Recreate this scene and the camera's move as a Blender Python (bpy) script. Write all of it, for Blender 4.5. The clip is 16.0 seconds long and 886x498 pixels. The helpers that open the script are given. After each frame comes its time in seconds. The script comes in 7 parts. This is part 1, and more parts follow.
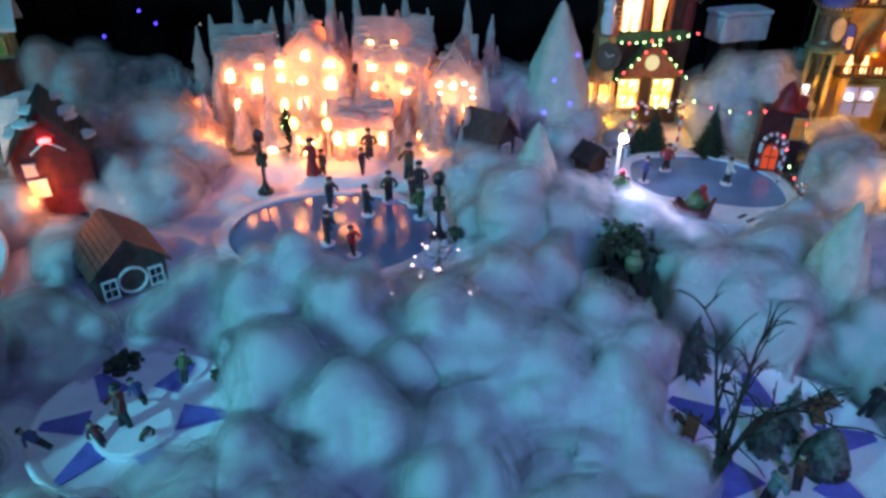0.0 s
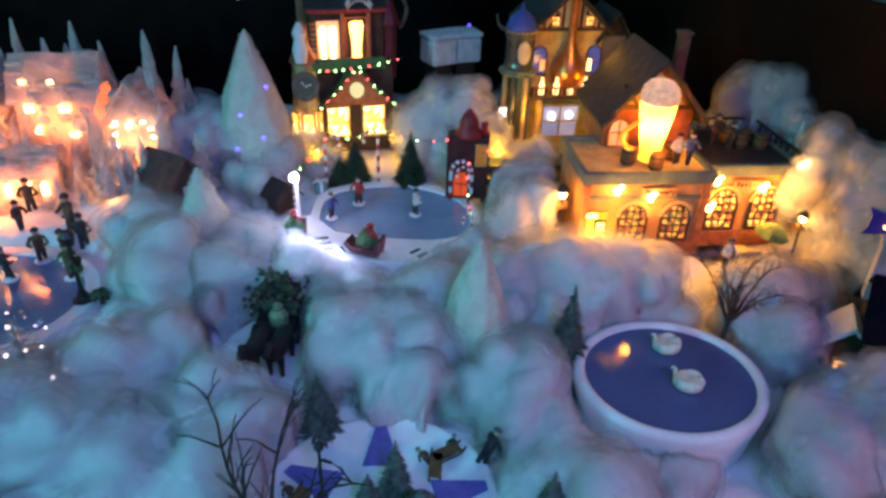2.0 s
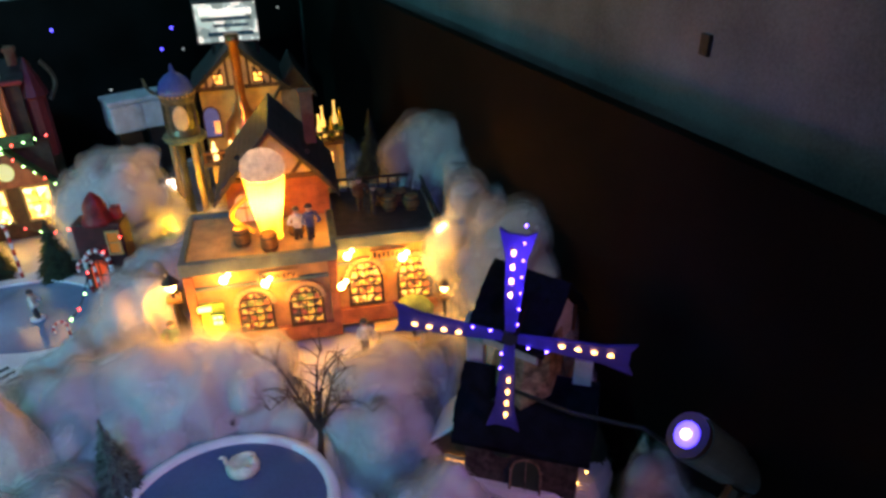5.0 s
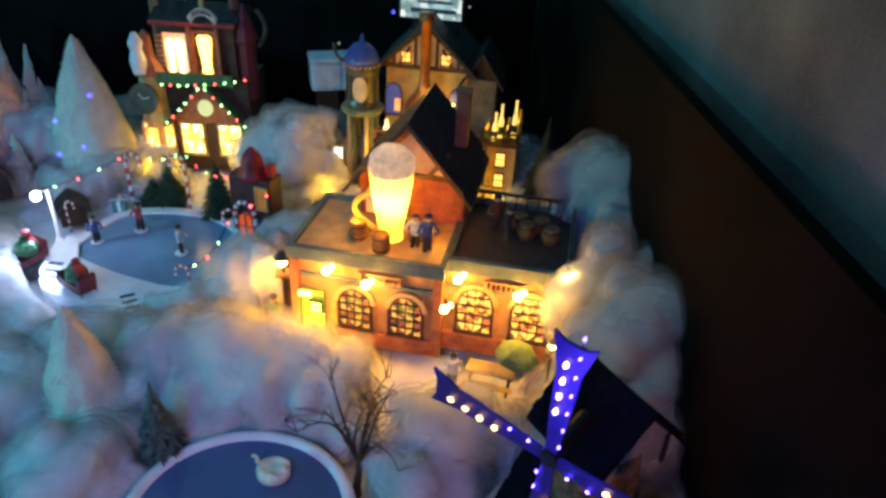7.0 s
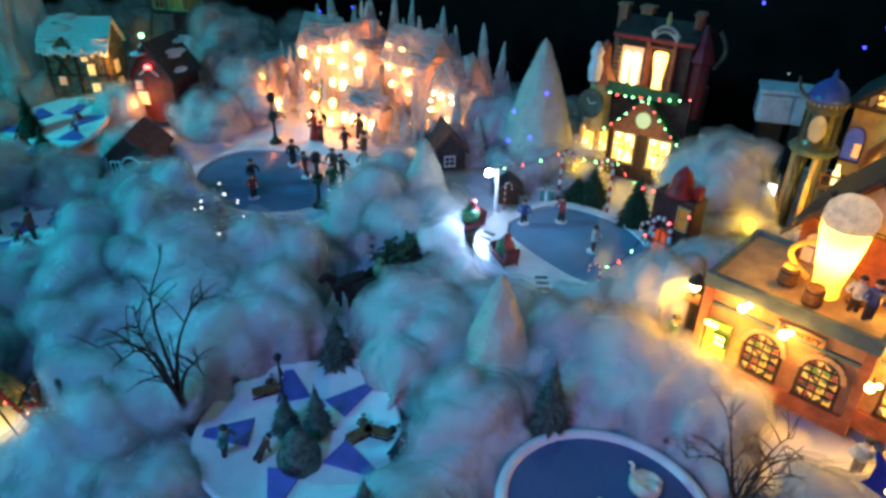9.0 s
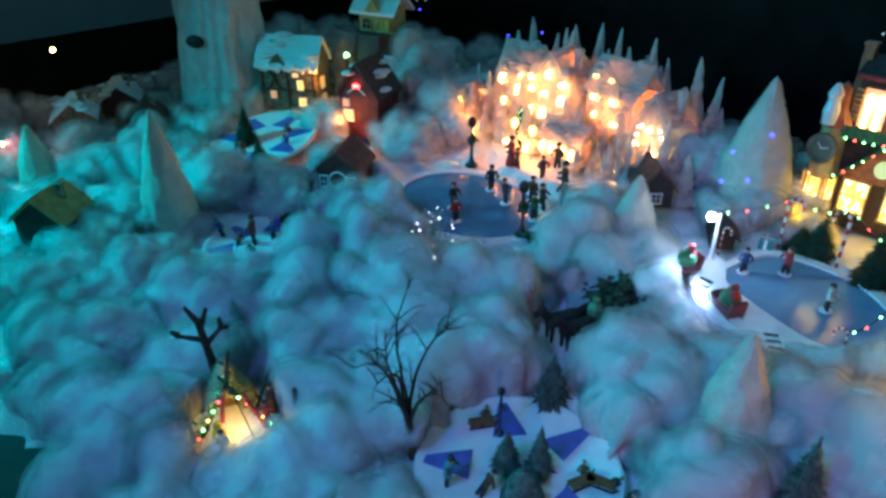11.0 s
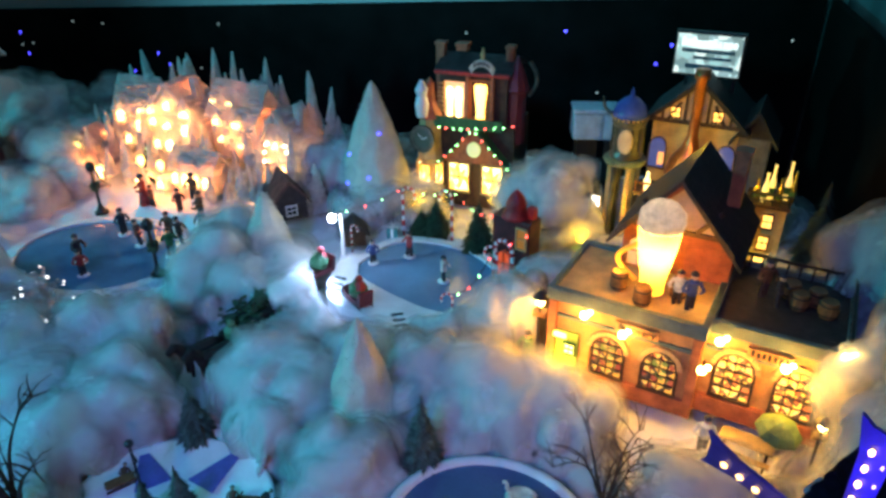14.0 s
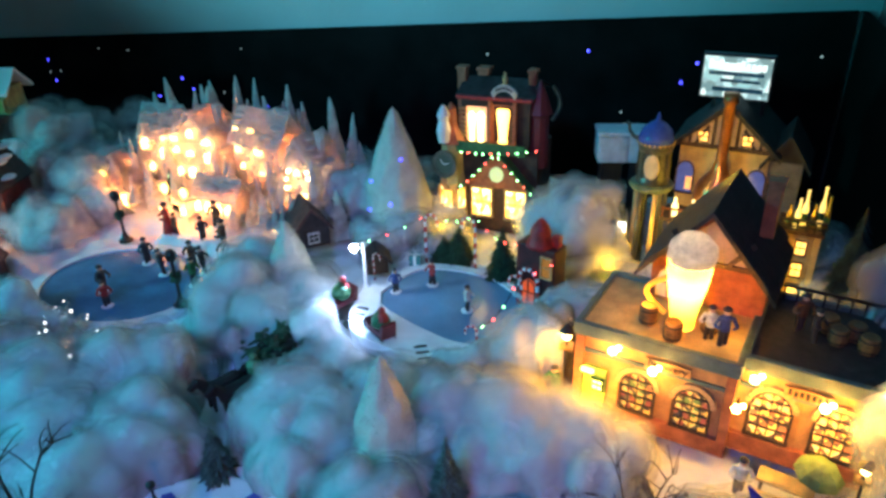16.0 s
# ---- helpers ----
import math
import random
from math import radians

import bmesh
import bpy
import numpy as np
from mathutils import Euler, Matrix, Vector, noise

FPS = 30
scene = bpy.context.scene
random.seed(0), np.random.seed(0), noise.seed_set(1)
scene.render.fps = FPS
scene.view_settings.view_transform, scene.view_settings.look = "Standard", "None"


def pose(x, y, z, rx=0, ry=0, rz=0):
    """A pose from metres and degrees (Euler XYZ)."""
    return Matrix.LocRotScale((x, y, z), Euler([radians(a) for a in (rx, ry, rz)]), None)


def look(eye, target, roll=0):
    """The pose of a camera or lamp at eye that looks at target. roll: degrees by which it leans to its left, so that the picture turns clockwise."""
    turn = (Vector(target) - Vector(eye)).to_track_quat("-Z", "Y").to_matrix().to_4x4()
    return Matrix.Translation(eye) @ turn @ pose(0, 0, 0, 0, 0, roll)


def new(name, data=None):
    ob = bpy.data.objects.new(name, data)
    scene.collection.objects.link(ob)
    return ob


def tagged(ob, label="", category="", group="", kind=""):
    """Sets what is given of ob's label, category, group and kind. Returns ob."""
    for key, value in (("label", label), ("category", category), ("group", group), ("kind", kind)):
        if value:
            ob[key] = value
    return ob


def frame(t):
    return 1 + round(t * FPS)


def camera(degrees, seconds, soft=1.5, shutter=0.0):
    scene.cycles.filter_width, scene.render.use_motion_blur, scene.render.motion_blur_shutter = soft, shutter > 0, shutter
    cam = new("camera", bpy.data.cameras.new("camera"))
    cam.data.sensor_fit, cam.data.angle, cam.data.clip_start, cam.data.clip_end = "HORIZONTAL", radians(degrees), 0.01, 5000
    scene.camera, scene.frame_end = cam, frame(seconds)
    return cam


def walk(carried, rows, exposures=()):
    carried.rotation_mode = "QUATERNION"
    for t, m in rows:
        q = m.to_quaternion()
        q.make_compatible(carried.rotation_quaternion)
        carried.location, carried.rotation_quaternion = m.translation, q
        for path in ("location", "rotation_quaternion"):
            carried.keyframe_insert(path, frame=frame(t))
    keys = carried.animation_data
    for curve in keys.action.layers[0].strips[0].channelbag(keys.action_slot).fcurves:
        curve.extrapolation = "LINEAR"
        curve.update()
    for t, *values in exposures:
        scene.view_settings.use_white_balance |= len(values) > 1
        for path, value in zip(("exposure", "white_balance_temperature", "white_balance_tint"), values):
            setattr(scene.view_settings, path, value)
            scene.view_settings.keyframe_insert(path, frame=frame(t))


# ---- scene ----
cam = camera(64.9, 16.0, soft=3.0)
ROWS = [
    # seconds, x, y, z, turn about x, y, z
    (0.0, 0.0002, -0.0001, 0.4969, 58.59, -0.31, -0.13),
    (0.5, 0.0756, 0.0022, 0.5009, 58.85, 0.28, -1.94),
    (1.0, 0.1520, 0.0012, 0.5023, 58.76, 0.55, -3.03),
    (1.5, 0.2165, 0.0052, 0.5080, 59.16, -0.27, -5.85),
    (2.0, 0.2665, 0.0450, 0.5183, 59.29, -1.70, -11.19),
    (2.5, 0.3368, 0.0709, 0.5235, 60.06, -1.57, -20.15),
    (3.0, 0.4152, 0.0745, 0.5240, 59.96, 1.04, -25.00),
    (3.5, 0.5046, 0.0730, 0.5351, 60.06, -0.07, -25.53),
    (4.0, 0.5590, 0.0624, 0.5337, 59.75, 0.45, -23.56),
    (4.2, 0.5812, 0.0539, 0.5322, 60.08, 0.73, -22.10),
    (6.3, 0.7826, 0.1215, 0.5574, 60.56, -1.01, -3.56),
    (6.5, 0.7930, 0.1238, 0.5542, 59.75, -1.49, 0.86),
    (7.0, 0.7935, 0.1683, 0.5488, 58.53, -2.90, 5.41),
    (7.5, 0.7936, 0.1851, 0.5575, 58.78, -0.79, 11.20),
    (8.0, 0.8003, 0.1647, 0.5639, 58.73, -0.33, 23.50),
    (8.5, 0.7825, 0.1454, 0.5634, 58.73, -0.72, 31.79),
    (9.0, 0.7388, 0.1277, 0.5590, 58.40, -0.79, 37.70),
    (9.5, 0.6858, 0.0869, 0.5759, 59.11, 0.38, 44.86),
    (9.7, 0.6697, 0.0721, 0.5776, 59.25, 0.80, 48.06),
    (11.8, 0.6348, 0.0637, 0.5673, 60.31, -0.28, 48.88),
    (12.0, 0.6344, 0.0650, 0.5697, 60.83, -0.28, 47.28),
    (12.5, 0.6405, 0.0791, 0.5664, 60.72, -0.36, 42.12),
    (13.0, 0.6736, 0.0997, 0.5681, 61.25, -0.46, 34.61),
    (13.5, 0.7090, 0.1174, 0.5727, 62.05, -0.29, 28.69),
    (14.0, 0.7499, 0.1320, 0.5676, 61.42, 0.38, 23.69),
    (14.5, 0.7851, 0.1529, 0.5687, 61.34, 0.51, 18.80),
    (15.0, 0.8024, 0.1656, 0.5772, 61.91, 0.96, 16.61),
    (15.5, 0.8030, 0.1669, 0.5903, 62.59, 1.78, 16.03),
    (16.0, 0.7397, 0.1534, 0.5825, 62.39, 1.70, 25.09),
]
EXPOSURES = [(0.0, -0.17, 7700, 48), (2.0, -0.09, 8100, 40), (4.2, -0.05, 8800, 34), (6.5, -0.14, 7900, 20), (9.0, -0.14, 6700, 5), (12.5, 0.0, 6600, 3), (14.5, 0.0, 7100, 8), (16.0, 0.10, 6900, 6)]
walk(cam, [(r[0], pose(*r[1:])) for r in ROWS], EXPOSURES)

# ---- light ----
WORLD = bpy.data.worlds.new("night_room")
scene.world = WORLD
WORLD.use_nodes = True
WORLD.node_tree.nodes["Background"].inputs[0].default_value = (0.05, 0.12, 0.2, 1)
WORLD.node_tree.nodes["Background"].inputs[1].default_value = 0.012


def lamp(kind, at, watts, colour, size=0.02, target=None, cone=60, soft=0.5):
    d = bpy.data.lights.new("light", kind)
    d.energy, d.color = watts, colour
    if kind == "AREA":
        d.size = size
    else:
        d.shadow_soft_size = size
    if kind == "SPOT":
        d.spot_size, d.spot_blend = radians(cone), soft
    ob = new("light", d)
    ob.matrix_world = look(at, target) if target else Matrix.Translation(at)
    return ob


# unseen coloured stage lamps, inferred from the tints on the snow village
lamp("SPOT", (-1.10, -0.35, 0.62), 96, (0.0, 0.56, 0.74), 0.05, (-0.22, 0.60, 0), 68, 1.0)
lamp("SPOT", (0.10, -0.75, 1.35), 33, (0.0, 0.62, 0.64), 0.10, (0.31, 0.48, 0), 32, 1.0)
lamp("SPOT", (0.50, -0.70, 1.30), 60, (0.13, 0.23, 1.0), 0.10, (0.26, 0.66, 0), 52, 1.0)
lamp("SPOT", (1.03, -0.25, 0.48), 6.8, (1.0, 0.40, 0.30), 0.04, (0.58, 0.58, 0.05), 56, 1.0)
# two more unseen lamps, added to brighten the walls above the backing boards
lamp("SPOT", (0.20, -0.60, 0.80), 22, (0.02, 0.50, 0.64), 0.05, (1.05, 1.70, 1.55), 68, 0.35)
lamp("SPOT", (-0.10, -0.60, 0.80), 165, (0.10, 0.50, 0.68), 0.05, (-0.10, 1.60, 1.60), 76, 0.35)

# ---- materials ----
MATS = {}


def pbr(name, colour, rough=0.6, var=0.15, scale=60.0, bump=0.15, metal=0.0, glow=None, watts=0.0, sheer=0.0, fine=400.0):
    """A painted or natural surface: colour with coarse stains and fine grain, relief from the same noises."""
    if name in MATS:
        return MATS[name]
    m = bpy.data.materials.new(name)
    m.use_nodes = True
    n, l = m.node_tree.nodes, m.node_tree.links
    b = n["Principled BSDF"]
    co = n.new("ShaderNodeTexCoord")
    big, small = n.new("ShaderNodeTexNoise"), n.new("ShaderNodeTexNoise")
    big.inputs["Scale"].default_value, big.inputs["Detail"].default_value = scale, 4
    small.inputs["Scale"].default_value, small.inputs["Detail"].default_value = fine, 3
    l.new(co.outputs["Object"], big.inputs["Vector"])
    l.new(co.outputs["Object"], small.inputs["Vector"])
    mix = n.new("ShaderNodeMath")
    mix.operation = "MULTIPLY_ADD"
    mix.inputs[1].default_value = 0.4
    l.new(small.outputs["Fac"], mix.inputs[0])
    l.new(big.outputs["Fac"], mix.inputs[2])
    ramp = n.new("ShaderNodeValToRGB")
    ramp.color_ramp.elements[0].position, ramp.color_ramp.elements[1].position = 0.45, 0.95
    lo = [max(0.0, c * (1 - 2 * var)) for c in colour]
    hi = [min(1.0, c * (1 + var)) for c in colour]
    ramp.color_ramp.elements[0].color, ramp.color_ramp.elements[1].color = (*lo, 1), (*hi, 1)
    l.new(mix.outputs[0], ramp.inputs[0])
    l.new(ramp.outputs[0], b.inputs["Base Color"])
    bp = n.new("ShaderNodeBump")
    bp.inputs["Strength"].default_value, bp.inputs["Distance"].default_value = bump, 0.002
    l.new(mix.outputs[0], bp.inputs["Height"])
    l.new(bp.outputs[0], b.inputs["Normal"])
    b.inputs["Roughness"].default_value, b.inputs["Metallic"].default_value = rough, metal
    if glow:
        b.inputs["Emission Color"].default_value, b.inputs["Emission Strength"].default_value = (*glow, 1), watts
    if sheer:
        t = n.new("ShaderNodeBsdfTranslucent")
        l.new(ramp.outputs[0], t.inputs["Color"])
        s = n.new("ShaderNodeMixShader")
        s.inputs[0].default_value = sheer
        out = n["Material Output"]
        l.new(b.outputs[0], s.inputs[1])
        l.new(t.outputs[0], s.inputs[2])
        l.new(s.outputs[0], out.inputs["Surface"])
    MATS[name] = m
    return m


def glow(name, colour, strength):
    return pbr(name, (0.6, 0.6, 0.6), 0.4, 0.1, 80, 0.0, 0, colour, strength)


def glass(name, colour, rough=0.05):
    m = pbr(name, colour, rough, 0.02, 30, 0.0)
    m.node_tree.nodes["Principled BSDF"].inputs["Transmission Weight"].default_value = 0.9
    return m




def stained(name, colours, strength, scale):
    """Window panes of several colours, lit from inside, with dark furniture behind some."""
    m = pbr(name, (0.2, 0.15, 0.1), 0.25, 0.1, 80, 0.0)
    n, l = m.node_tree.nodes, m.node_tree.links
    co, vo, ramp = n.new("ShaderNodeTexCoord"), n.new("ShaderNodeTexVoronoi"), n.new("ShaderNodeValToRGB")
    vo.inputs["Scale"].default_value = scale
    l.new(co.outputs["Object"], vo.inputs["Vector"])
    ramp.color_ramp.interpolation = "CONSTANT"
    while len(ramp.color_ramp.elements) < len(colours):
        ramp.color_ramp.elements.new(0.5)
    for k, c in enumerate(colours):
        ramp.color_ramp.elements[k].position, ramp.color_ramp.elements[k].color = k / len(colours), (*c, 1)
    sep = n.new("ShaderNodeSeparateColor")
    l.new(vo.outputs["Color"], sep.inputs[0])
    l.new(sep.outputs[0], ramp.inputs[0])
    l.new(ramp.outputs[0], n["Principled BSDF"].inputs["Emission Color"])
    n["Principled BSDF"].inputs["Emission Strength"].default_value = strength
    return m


COTTON = pbr("cotton", (0.80, 0.81, 0.81), 0.95, 0.03, 30, 0.0, 0, sheer=0.06, fine=160)
for _k, _v in (("Subsurface Weight", 0.9), ("Subsurface Scale", 0.014), ("Subsurface Radius", (1, 1, 1))):
    COTTON.node_tree.nodes["Principled BSDF"].inputs[_k].default_value = _v


def veil(name, dense):
    """Loose cotton fluff: soft wisps that let light through, dense at 1."""
    m = bpy.data.materials.new(name)
    m.use_nodes = True
    n, l = m.node_tree.nodes, m.node_tree.links
    n.remove(n["Principled BSDF"])
    co, a = n.new("ShaderNodeTexCoord"), n.new("ShaderNodeTexNoise")
    a.inputs["Scale"].default_value, a.inputs["Detail"].default_value = 26, 2
    l.new(co.outputs["Object"], a.inputs["Vector"])
    rng = n.new("ShaderNodeMapRange")
    rng.inputs["From Min"].default_value, rng.inputs["From Max"].default_value = 0.30, 0.70
    rng.inputs["To Min"].default_value, rng.inputs["To Max"].default_value = dense * 0.6, min(1.0, dense * 1.35)
    l.new(a.outputs["Fac"], rng.inputs["Value"])
    dif, thru, body = n.new("ShaderNodeBsdfDiffuse"), n.new("ShaderNodeBsdfTranslucent"), n.new("ShaderNodeMixShader")
    dif.inputs["Color"].default_value = thru.inputs["Color"].default_value = (0.80, 0.81, 0.81, 1)
    body.inputs[0].default_value = 0.45
    l.new(dif.outputs[0], body.inputs[1])
    l.new(thru.outputs[0], body.inputs[2])
    clear, mix = n.new("ShaderNodeBsdfTransparent"), n.new("ShaderNodeMixShader")
    l.new(rng.outputs["Result"], mix.inputs[0])
    l.new(clear.outputs[0], mix.inputs[1])
    l.new(body.outputs[0], mix.inputs[2])
    l.new(mix.outputs[0], n["Material Output"].inputs["Surface"])
    return m


SNOW = pbr("painted_snow", (0.80, 0.82, 0.84), 0.55, 0.06, 40, 0.3)
FLOCK = pbr("flocked_white", (0.60, 0.60, 0.50), 0.9, 0.08, 60, 0.5, fine=400)
ICE = pbr("pond_ice", (0.07, 0.22, 0.38), 0.10, 0.25, 14, 0.05)
LAGOON = pbr("lagoon_ice", (0.17, 0.33, 0.50), 0.16, 0.18, 12, 0.04)
POOL = pbr("pool_water", (0.07, 0.12, 0.27), 0.07, 0.12, 10, 0.03)
BLUE_PAINT = pbr("blue_paint", (0.13, 0.14, 0.50), 0.5, 0.2, 50, 0.2)
CRYSTAL = pbr("frosted_acrylic", (0.84, 0.80, 0.77), 0.30, 0.10, 70, 1.0, sheer=0.72, fine=220)
CLEAR = glass("clear_acrylic", (0.92, 0.95, 0.97), 0.08)
BRICK_RED = pbr("red_brick_paint", (0.42, 0.13, 0.06), 0.6, 0.25, 70, 0.5)
TAN = pbr("tan_stucco", (0.50, 0.25, 0.10), 0.7, 0.2, 60, 0.5)
OCHRE = pbr("ochre_stucco", (0.60, 0.42, 0.17), 0.65, 0.2, 60, 0.4)
TEAL_TRIM = pbr("grey_green_trim", (0.10, 0.16, 0.15), 0.5, 0.2, 60, 0.3)
STONE = pbr("stone_paint", (0.25, 0.19, 0.12), 0.75, 0.45, 110, 1.0)
TIMBER = pbr("dark_timber", (0.07, 0.035, 0.02), 0.6, 0.3, 80, 0.4)
ROOF_DARK = pbr("dark_roof", (0.035, 0.028, 0.03), 0.6, 0.35, 90, 0.7)
ROOF_BROWN = pbr("brown_roof", (0.12, 0.055, 0.05), 0.6, 0.3, 90, 0.7)
BARN_RED = pbr("barn_red", (0.14, 0.02, 0.022), 0.55, 0.3, 70, 0.4)
GREEN = pbr("fir_green", (0.018, 0.06, 0.028), 0.7, 0.4, 120, 0.8)
GREEN_SNOW = pbr("frosted_fir", (0.09, 0.14, 0.12), 0.8, 0.45, 120, 1.0)
BARK = pbr("bark", (0.05, 0.032, 0.022), 0.8, 0.35, 120, 0.8)
BLACK = pbr("black_iron", (0.012, 0.012, 0.014), 0.4, 0.2, 90, 0.2)
BLACK_WOOL = pbr("dark_horsehair", (0.02, 0.014, 0.012), 0.8, 0.3, 120, 0.5)
WHITE_PAINT = pbr("white_paint", (0.8, 0.8, 0.8), 0.35, 0.04, 60, 0.1)
RED_PAINT = pbr("red_paint", (0.5, 0.02, 0.02), 0.4, 0.15, 70, 0.2)
BLUE_DOME = pbr("blue_enamel", (0.05, 0.10, 0.42), 0.25, 0.2, 60, 0.1)
PEWTER = pbr("pewter_enamel", (0.13, 0.14, 0.11), 0.3, 0.3, 70, 0.3, metal=0.5)
COPPER = pbr("copper", (0.55, 0.22, 0.08), 0.3, 0.2, 70, 0.2, metal=0.8)
SKIN = pbr("painted_skin", (0.55, 0.33, 0.22), 0.5, 0.1, 90, 0.1)
COAT = {k: pbr("coat_" + k, c, 0.55, 0.25, 140, 0.3) for k, c in dict(
    dark=(0.03, 0.03, 0.035), red=(0.40, 0.03, 0.03), green=(0.03, 0.14, 0.05), blue=(0.05, 0.09, 0.25),
    brown=(0.12, 0.06, 0.03), white=(0.65, 0.65, 0.6), teal=(0.05, 0.25, 0.25)).items()}
BARREL = pbr("barrel_wood", (0.22, 0.11, 0.04), 0.55, 0.3, 110, 0.5)
PLY = pbr("dark_baseboard", (0.03, 0.018, 0.012), 0.7, 0.4, 18, 0.3)
CLOTH = pbr("dark_felt", (0.008, 0.006, 0.006), 0.95, 0.4, 12, 0.4)
CLOTH.node_tree.nodes["Principled BSDF"].inputs["Specular IOR Level"].default_value = 0.15
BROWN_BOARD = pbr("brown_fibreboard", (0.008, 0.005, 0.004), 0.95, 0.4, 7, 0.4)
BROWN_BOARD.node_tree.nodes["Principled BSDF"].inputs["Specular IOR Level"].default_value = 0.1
PLASTER = pbr("painted_plaster", (0.42, 0.45, 0.47), 0.8, 0.06, 5, 0.3)
WIN = glow("lit_window", (1.0, 0.50, 0.08), 2.6)
WIN_HOT = glow("bright_window", (1.0, 0.62, 0.12), 7)
WIN_DIM = glow("dim_window", (1.0, 0.36, 0.05), 1.0)
WIN_RED = glow("red_window", (1.0, 0.22, 0.04), 0.8)
BEER = pbr("amber_beer", (1.0, 0.66, 0.20), 0.3, 0.05, 60, 0.05, 0, (1.0, 0.40, 0.03), 0.12, sheer=0.85)
BULB = glow("warm_bulb", (1.0, 0.64, 0.16), 45)
BULB_WHITE = glow("cold_bulb", (0.75, 0.85, 1.0), 60)
BULB_GREEN = glow("green_bulb", (0.25, 1.0, 0.35), 12)
BULB_RED = glow("red_bulb", (1.0, 0.06, 0.05), 12)
BULB_BLUE = glow("blue_bulb", (0.06, 0.04, 1.0), 40)
BULB_ORANGE = glow("orange_bulb", (1.0, 0.55, 0.14), 9)
PEACH = glow("peach_window", (1.0, 0.48, 0.16), 24)

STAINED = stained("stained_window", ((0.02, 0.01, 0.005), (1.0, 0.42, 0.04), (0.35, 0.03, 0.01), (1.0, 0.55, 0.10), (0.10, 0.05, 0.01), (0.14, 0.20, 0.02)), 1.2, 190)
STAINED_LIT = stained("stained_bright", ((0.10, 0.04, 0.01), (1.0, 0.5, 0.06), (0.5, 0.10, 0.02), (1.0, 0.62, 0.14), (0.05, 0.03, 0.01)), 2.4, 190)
PICTURE = stained("lit_picture", ((0.30, 0.55, 0.60), (0.55, 0.80, 0.85), (0.14, 0.26, 0.30), (0.75, 0.92, 0.95), (0.25, 0.42, 0.48)), 1.2, 90)
SHOP = stained("bright_shop_window", ((1.0, 0.70, 0.20), (0.85, 0.45, 0.07), (1.0, 0.80, 0.38), (0.5, 0.22, 0.03)), 4.5, 90)
TAVERN_WALL = pbr("tavern_brick", (0.055, 0.028, 0.016), 0.6, 0.35, 70, 0.6)

# ---- mesh helpers ----


def part(name, bm, material, parent=None, label="", smooth=False):
    """Links a bmesh as one mesh object, under parent where there is one."""
    me = bpy.data.meshes.new(name)
    bm.normal_update()
    bm.to_mesh(me)
    bm.free()
    for m in material if isinstance(material, (list, tuple)) else [material]:
        me.materials.append(m)
    if smooth:
        for p in me.polygons:
            p.use_smooth = True
    ob = new(name, me)
    if parent:
        ob.parent = parent
    if label:
        ob["label"] = label
    return ob


def thing(name, m, label, category, group="", kind=""):
    ob = new(name)
    ob.empty_display_size = 0.02
    ob.matrix_world = m
    return tagged(ob, label, category, group, kind)


def B():
    return bmesh.new()


def box(bm, x, y, z, sx, sy, sz, rz=0.0, bevel=0.0, mi=0):
    """A box whose base centre is at x, y, z."""
    r = bmesh.ops.create_cube(bm, size=1, matrix=pose(x, y, z + sz / 2, 0, 0, rz) @ Matrix.Diagonal((sx, sy, sz, 1)))
    if bevel:
        es = {e for v in r["verts"] for e in v.link_edges}
        r = bmesh.ops.bevel(bm, geom=list(es), offset=bevel, segments=2, affect="EDGES", profile=0.6)
    if mi:
        for v in r["verts"]:
            for f in v.link_faces:
                f.material_index = mi
    return bm


def _ico(sub):
    bm = bmesh.new()
    bmesh.ops.create_icosphere(bm, subdivisions=sub, radius=1)
    out = [v.co.copy() for v in bm.verts], [[v.index for v in f.verts] for f in bm.faces]
    bm.free()
    return out


ICO = {k: _ico(k) for k in (1, 2, 3)}


def ball(bm, x, y, z, r, sx=1, sy=1, sz=1, sub=2, mi=0):
    vs, fs = ICO[sub]
    q = [bm.verts.new((x + v.x * r * sx, y + v.y * r * sy, z + v.z * r * sz)) for v in vs]
    for f in fs:
        bm.faces.new([q[i] for i in f]).material_index = mi
    return bm


def rod(bm, a, b, ra, rb=None, seg=8, mi=0, caps=True):
    """A tapered rod from a to b."""
    a, b = Vector(a), Vector(b)
    m = (b - a).to_track_quat("Z", "Y").to_matrix()
    u, v = m.col[0], m.col[1]
    rb = ra if rb is None else max(rb, 1e-5)
    w = [2 * math.pi * i / seg for i in range(seg)]
    lo = [bm.verts.new(a + (u * math.cos(t) + v * math.sin(t)) * ra) for t in w]
    hi = [bm.verts.new(b + (u * math.cos(t) + v * math.sin(t)) * rb) for t in w]
    for i in range(seg):
        bm.faces.new((lo[i], lo[(i + 1) % seg], hi[(i + 1) % seg], hi[i])).material_index = mi
    if caps:
        bm.faces.new(lo[::-1]).material_index = mi
        bm.faces.new(hi).material_index = mi
    return bm


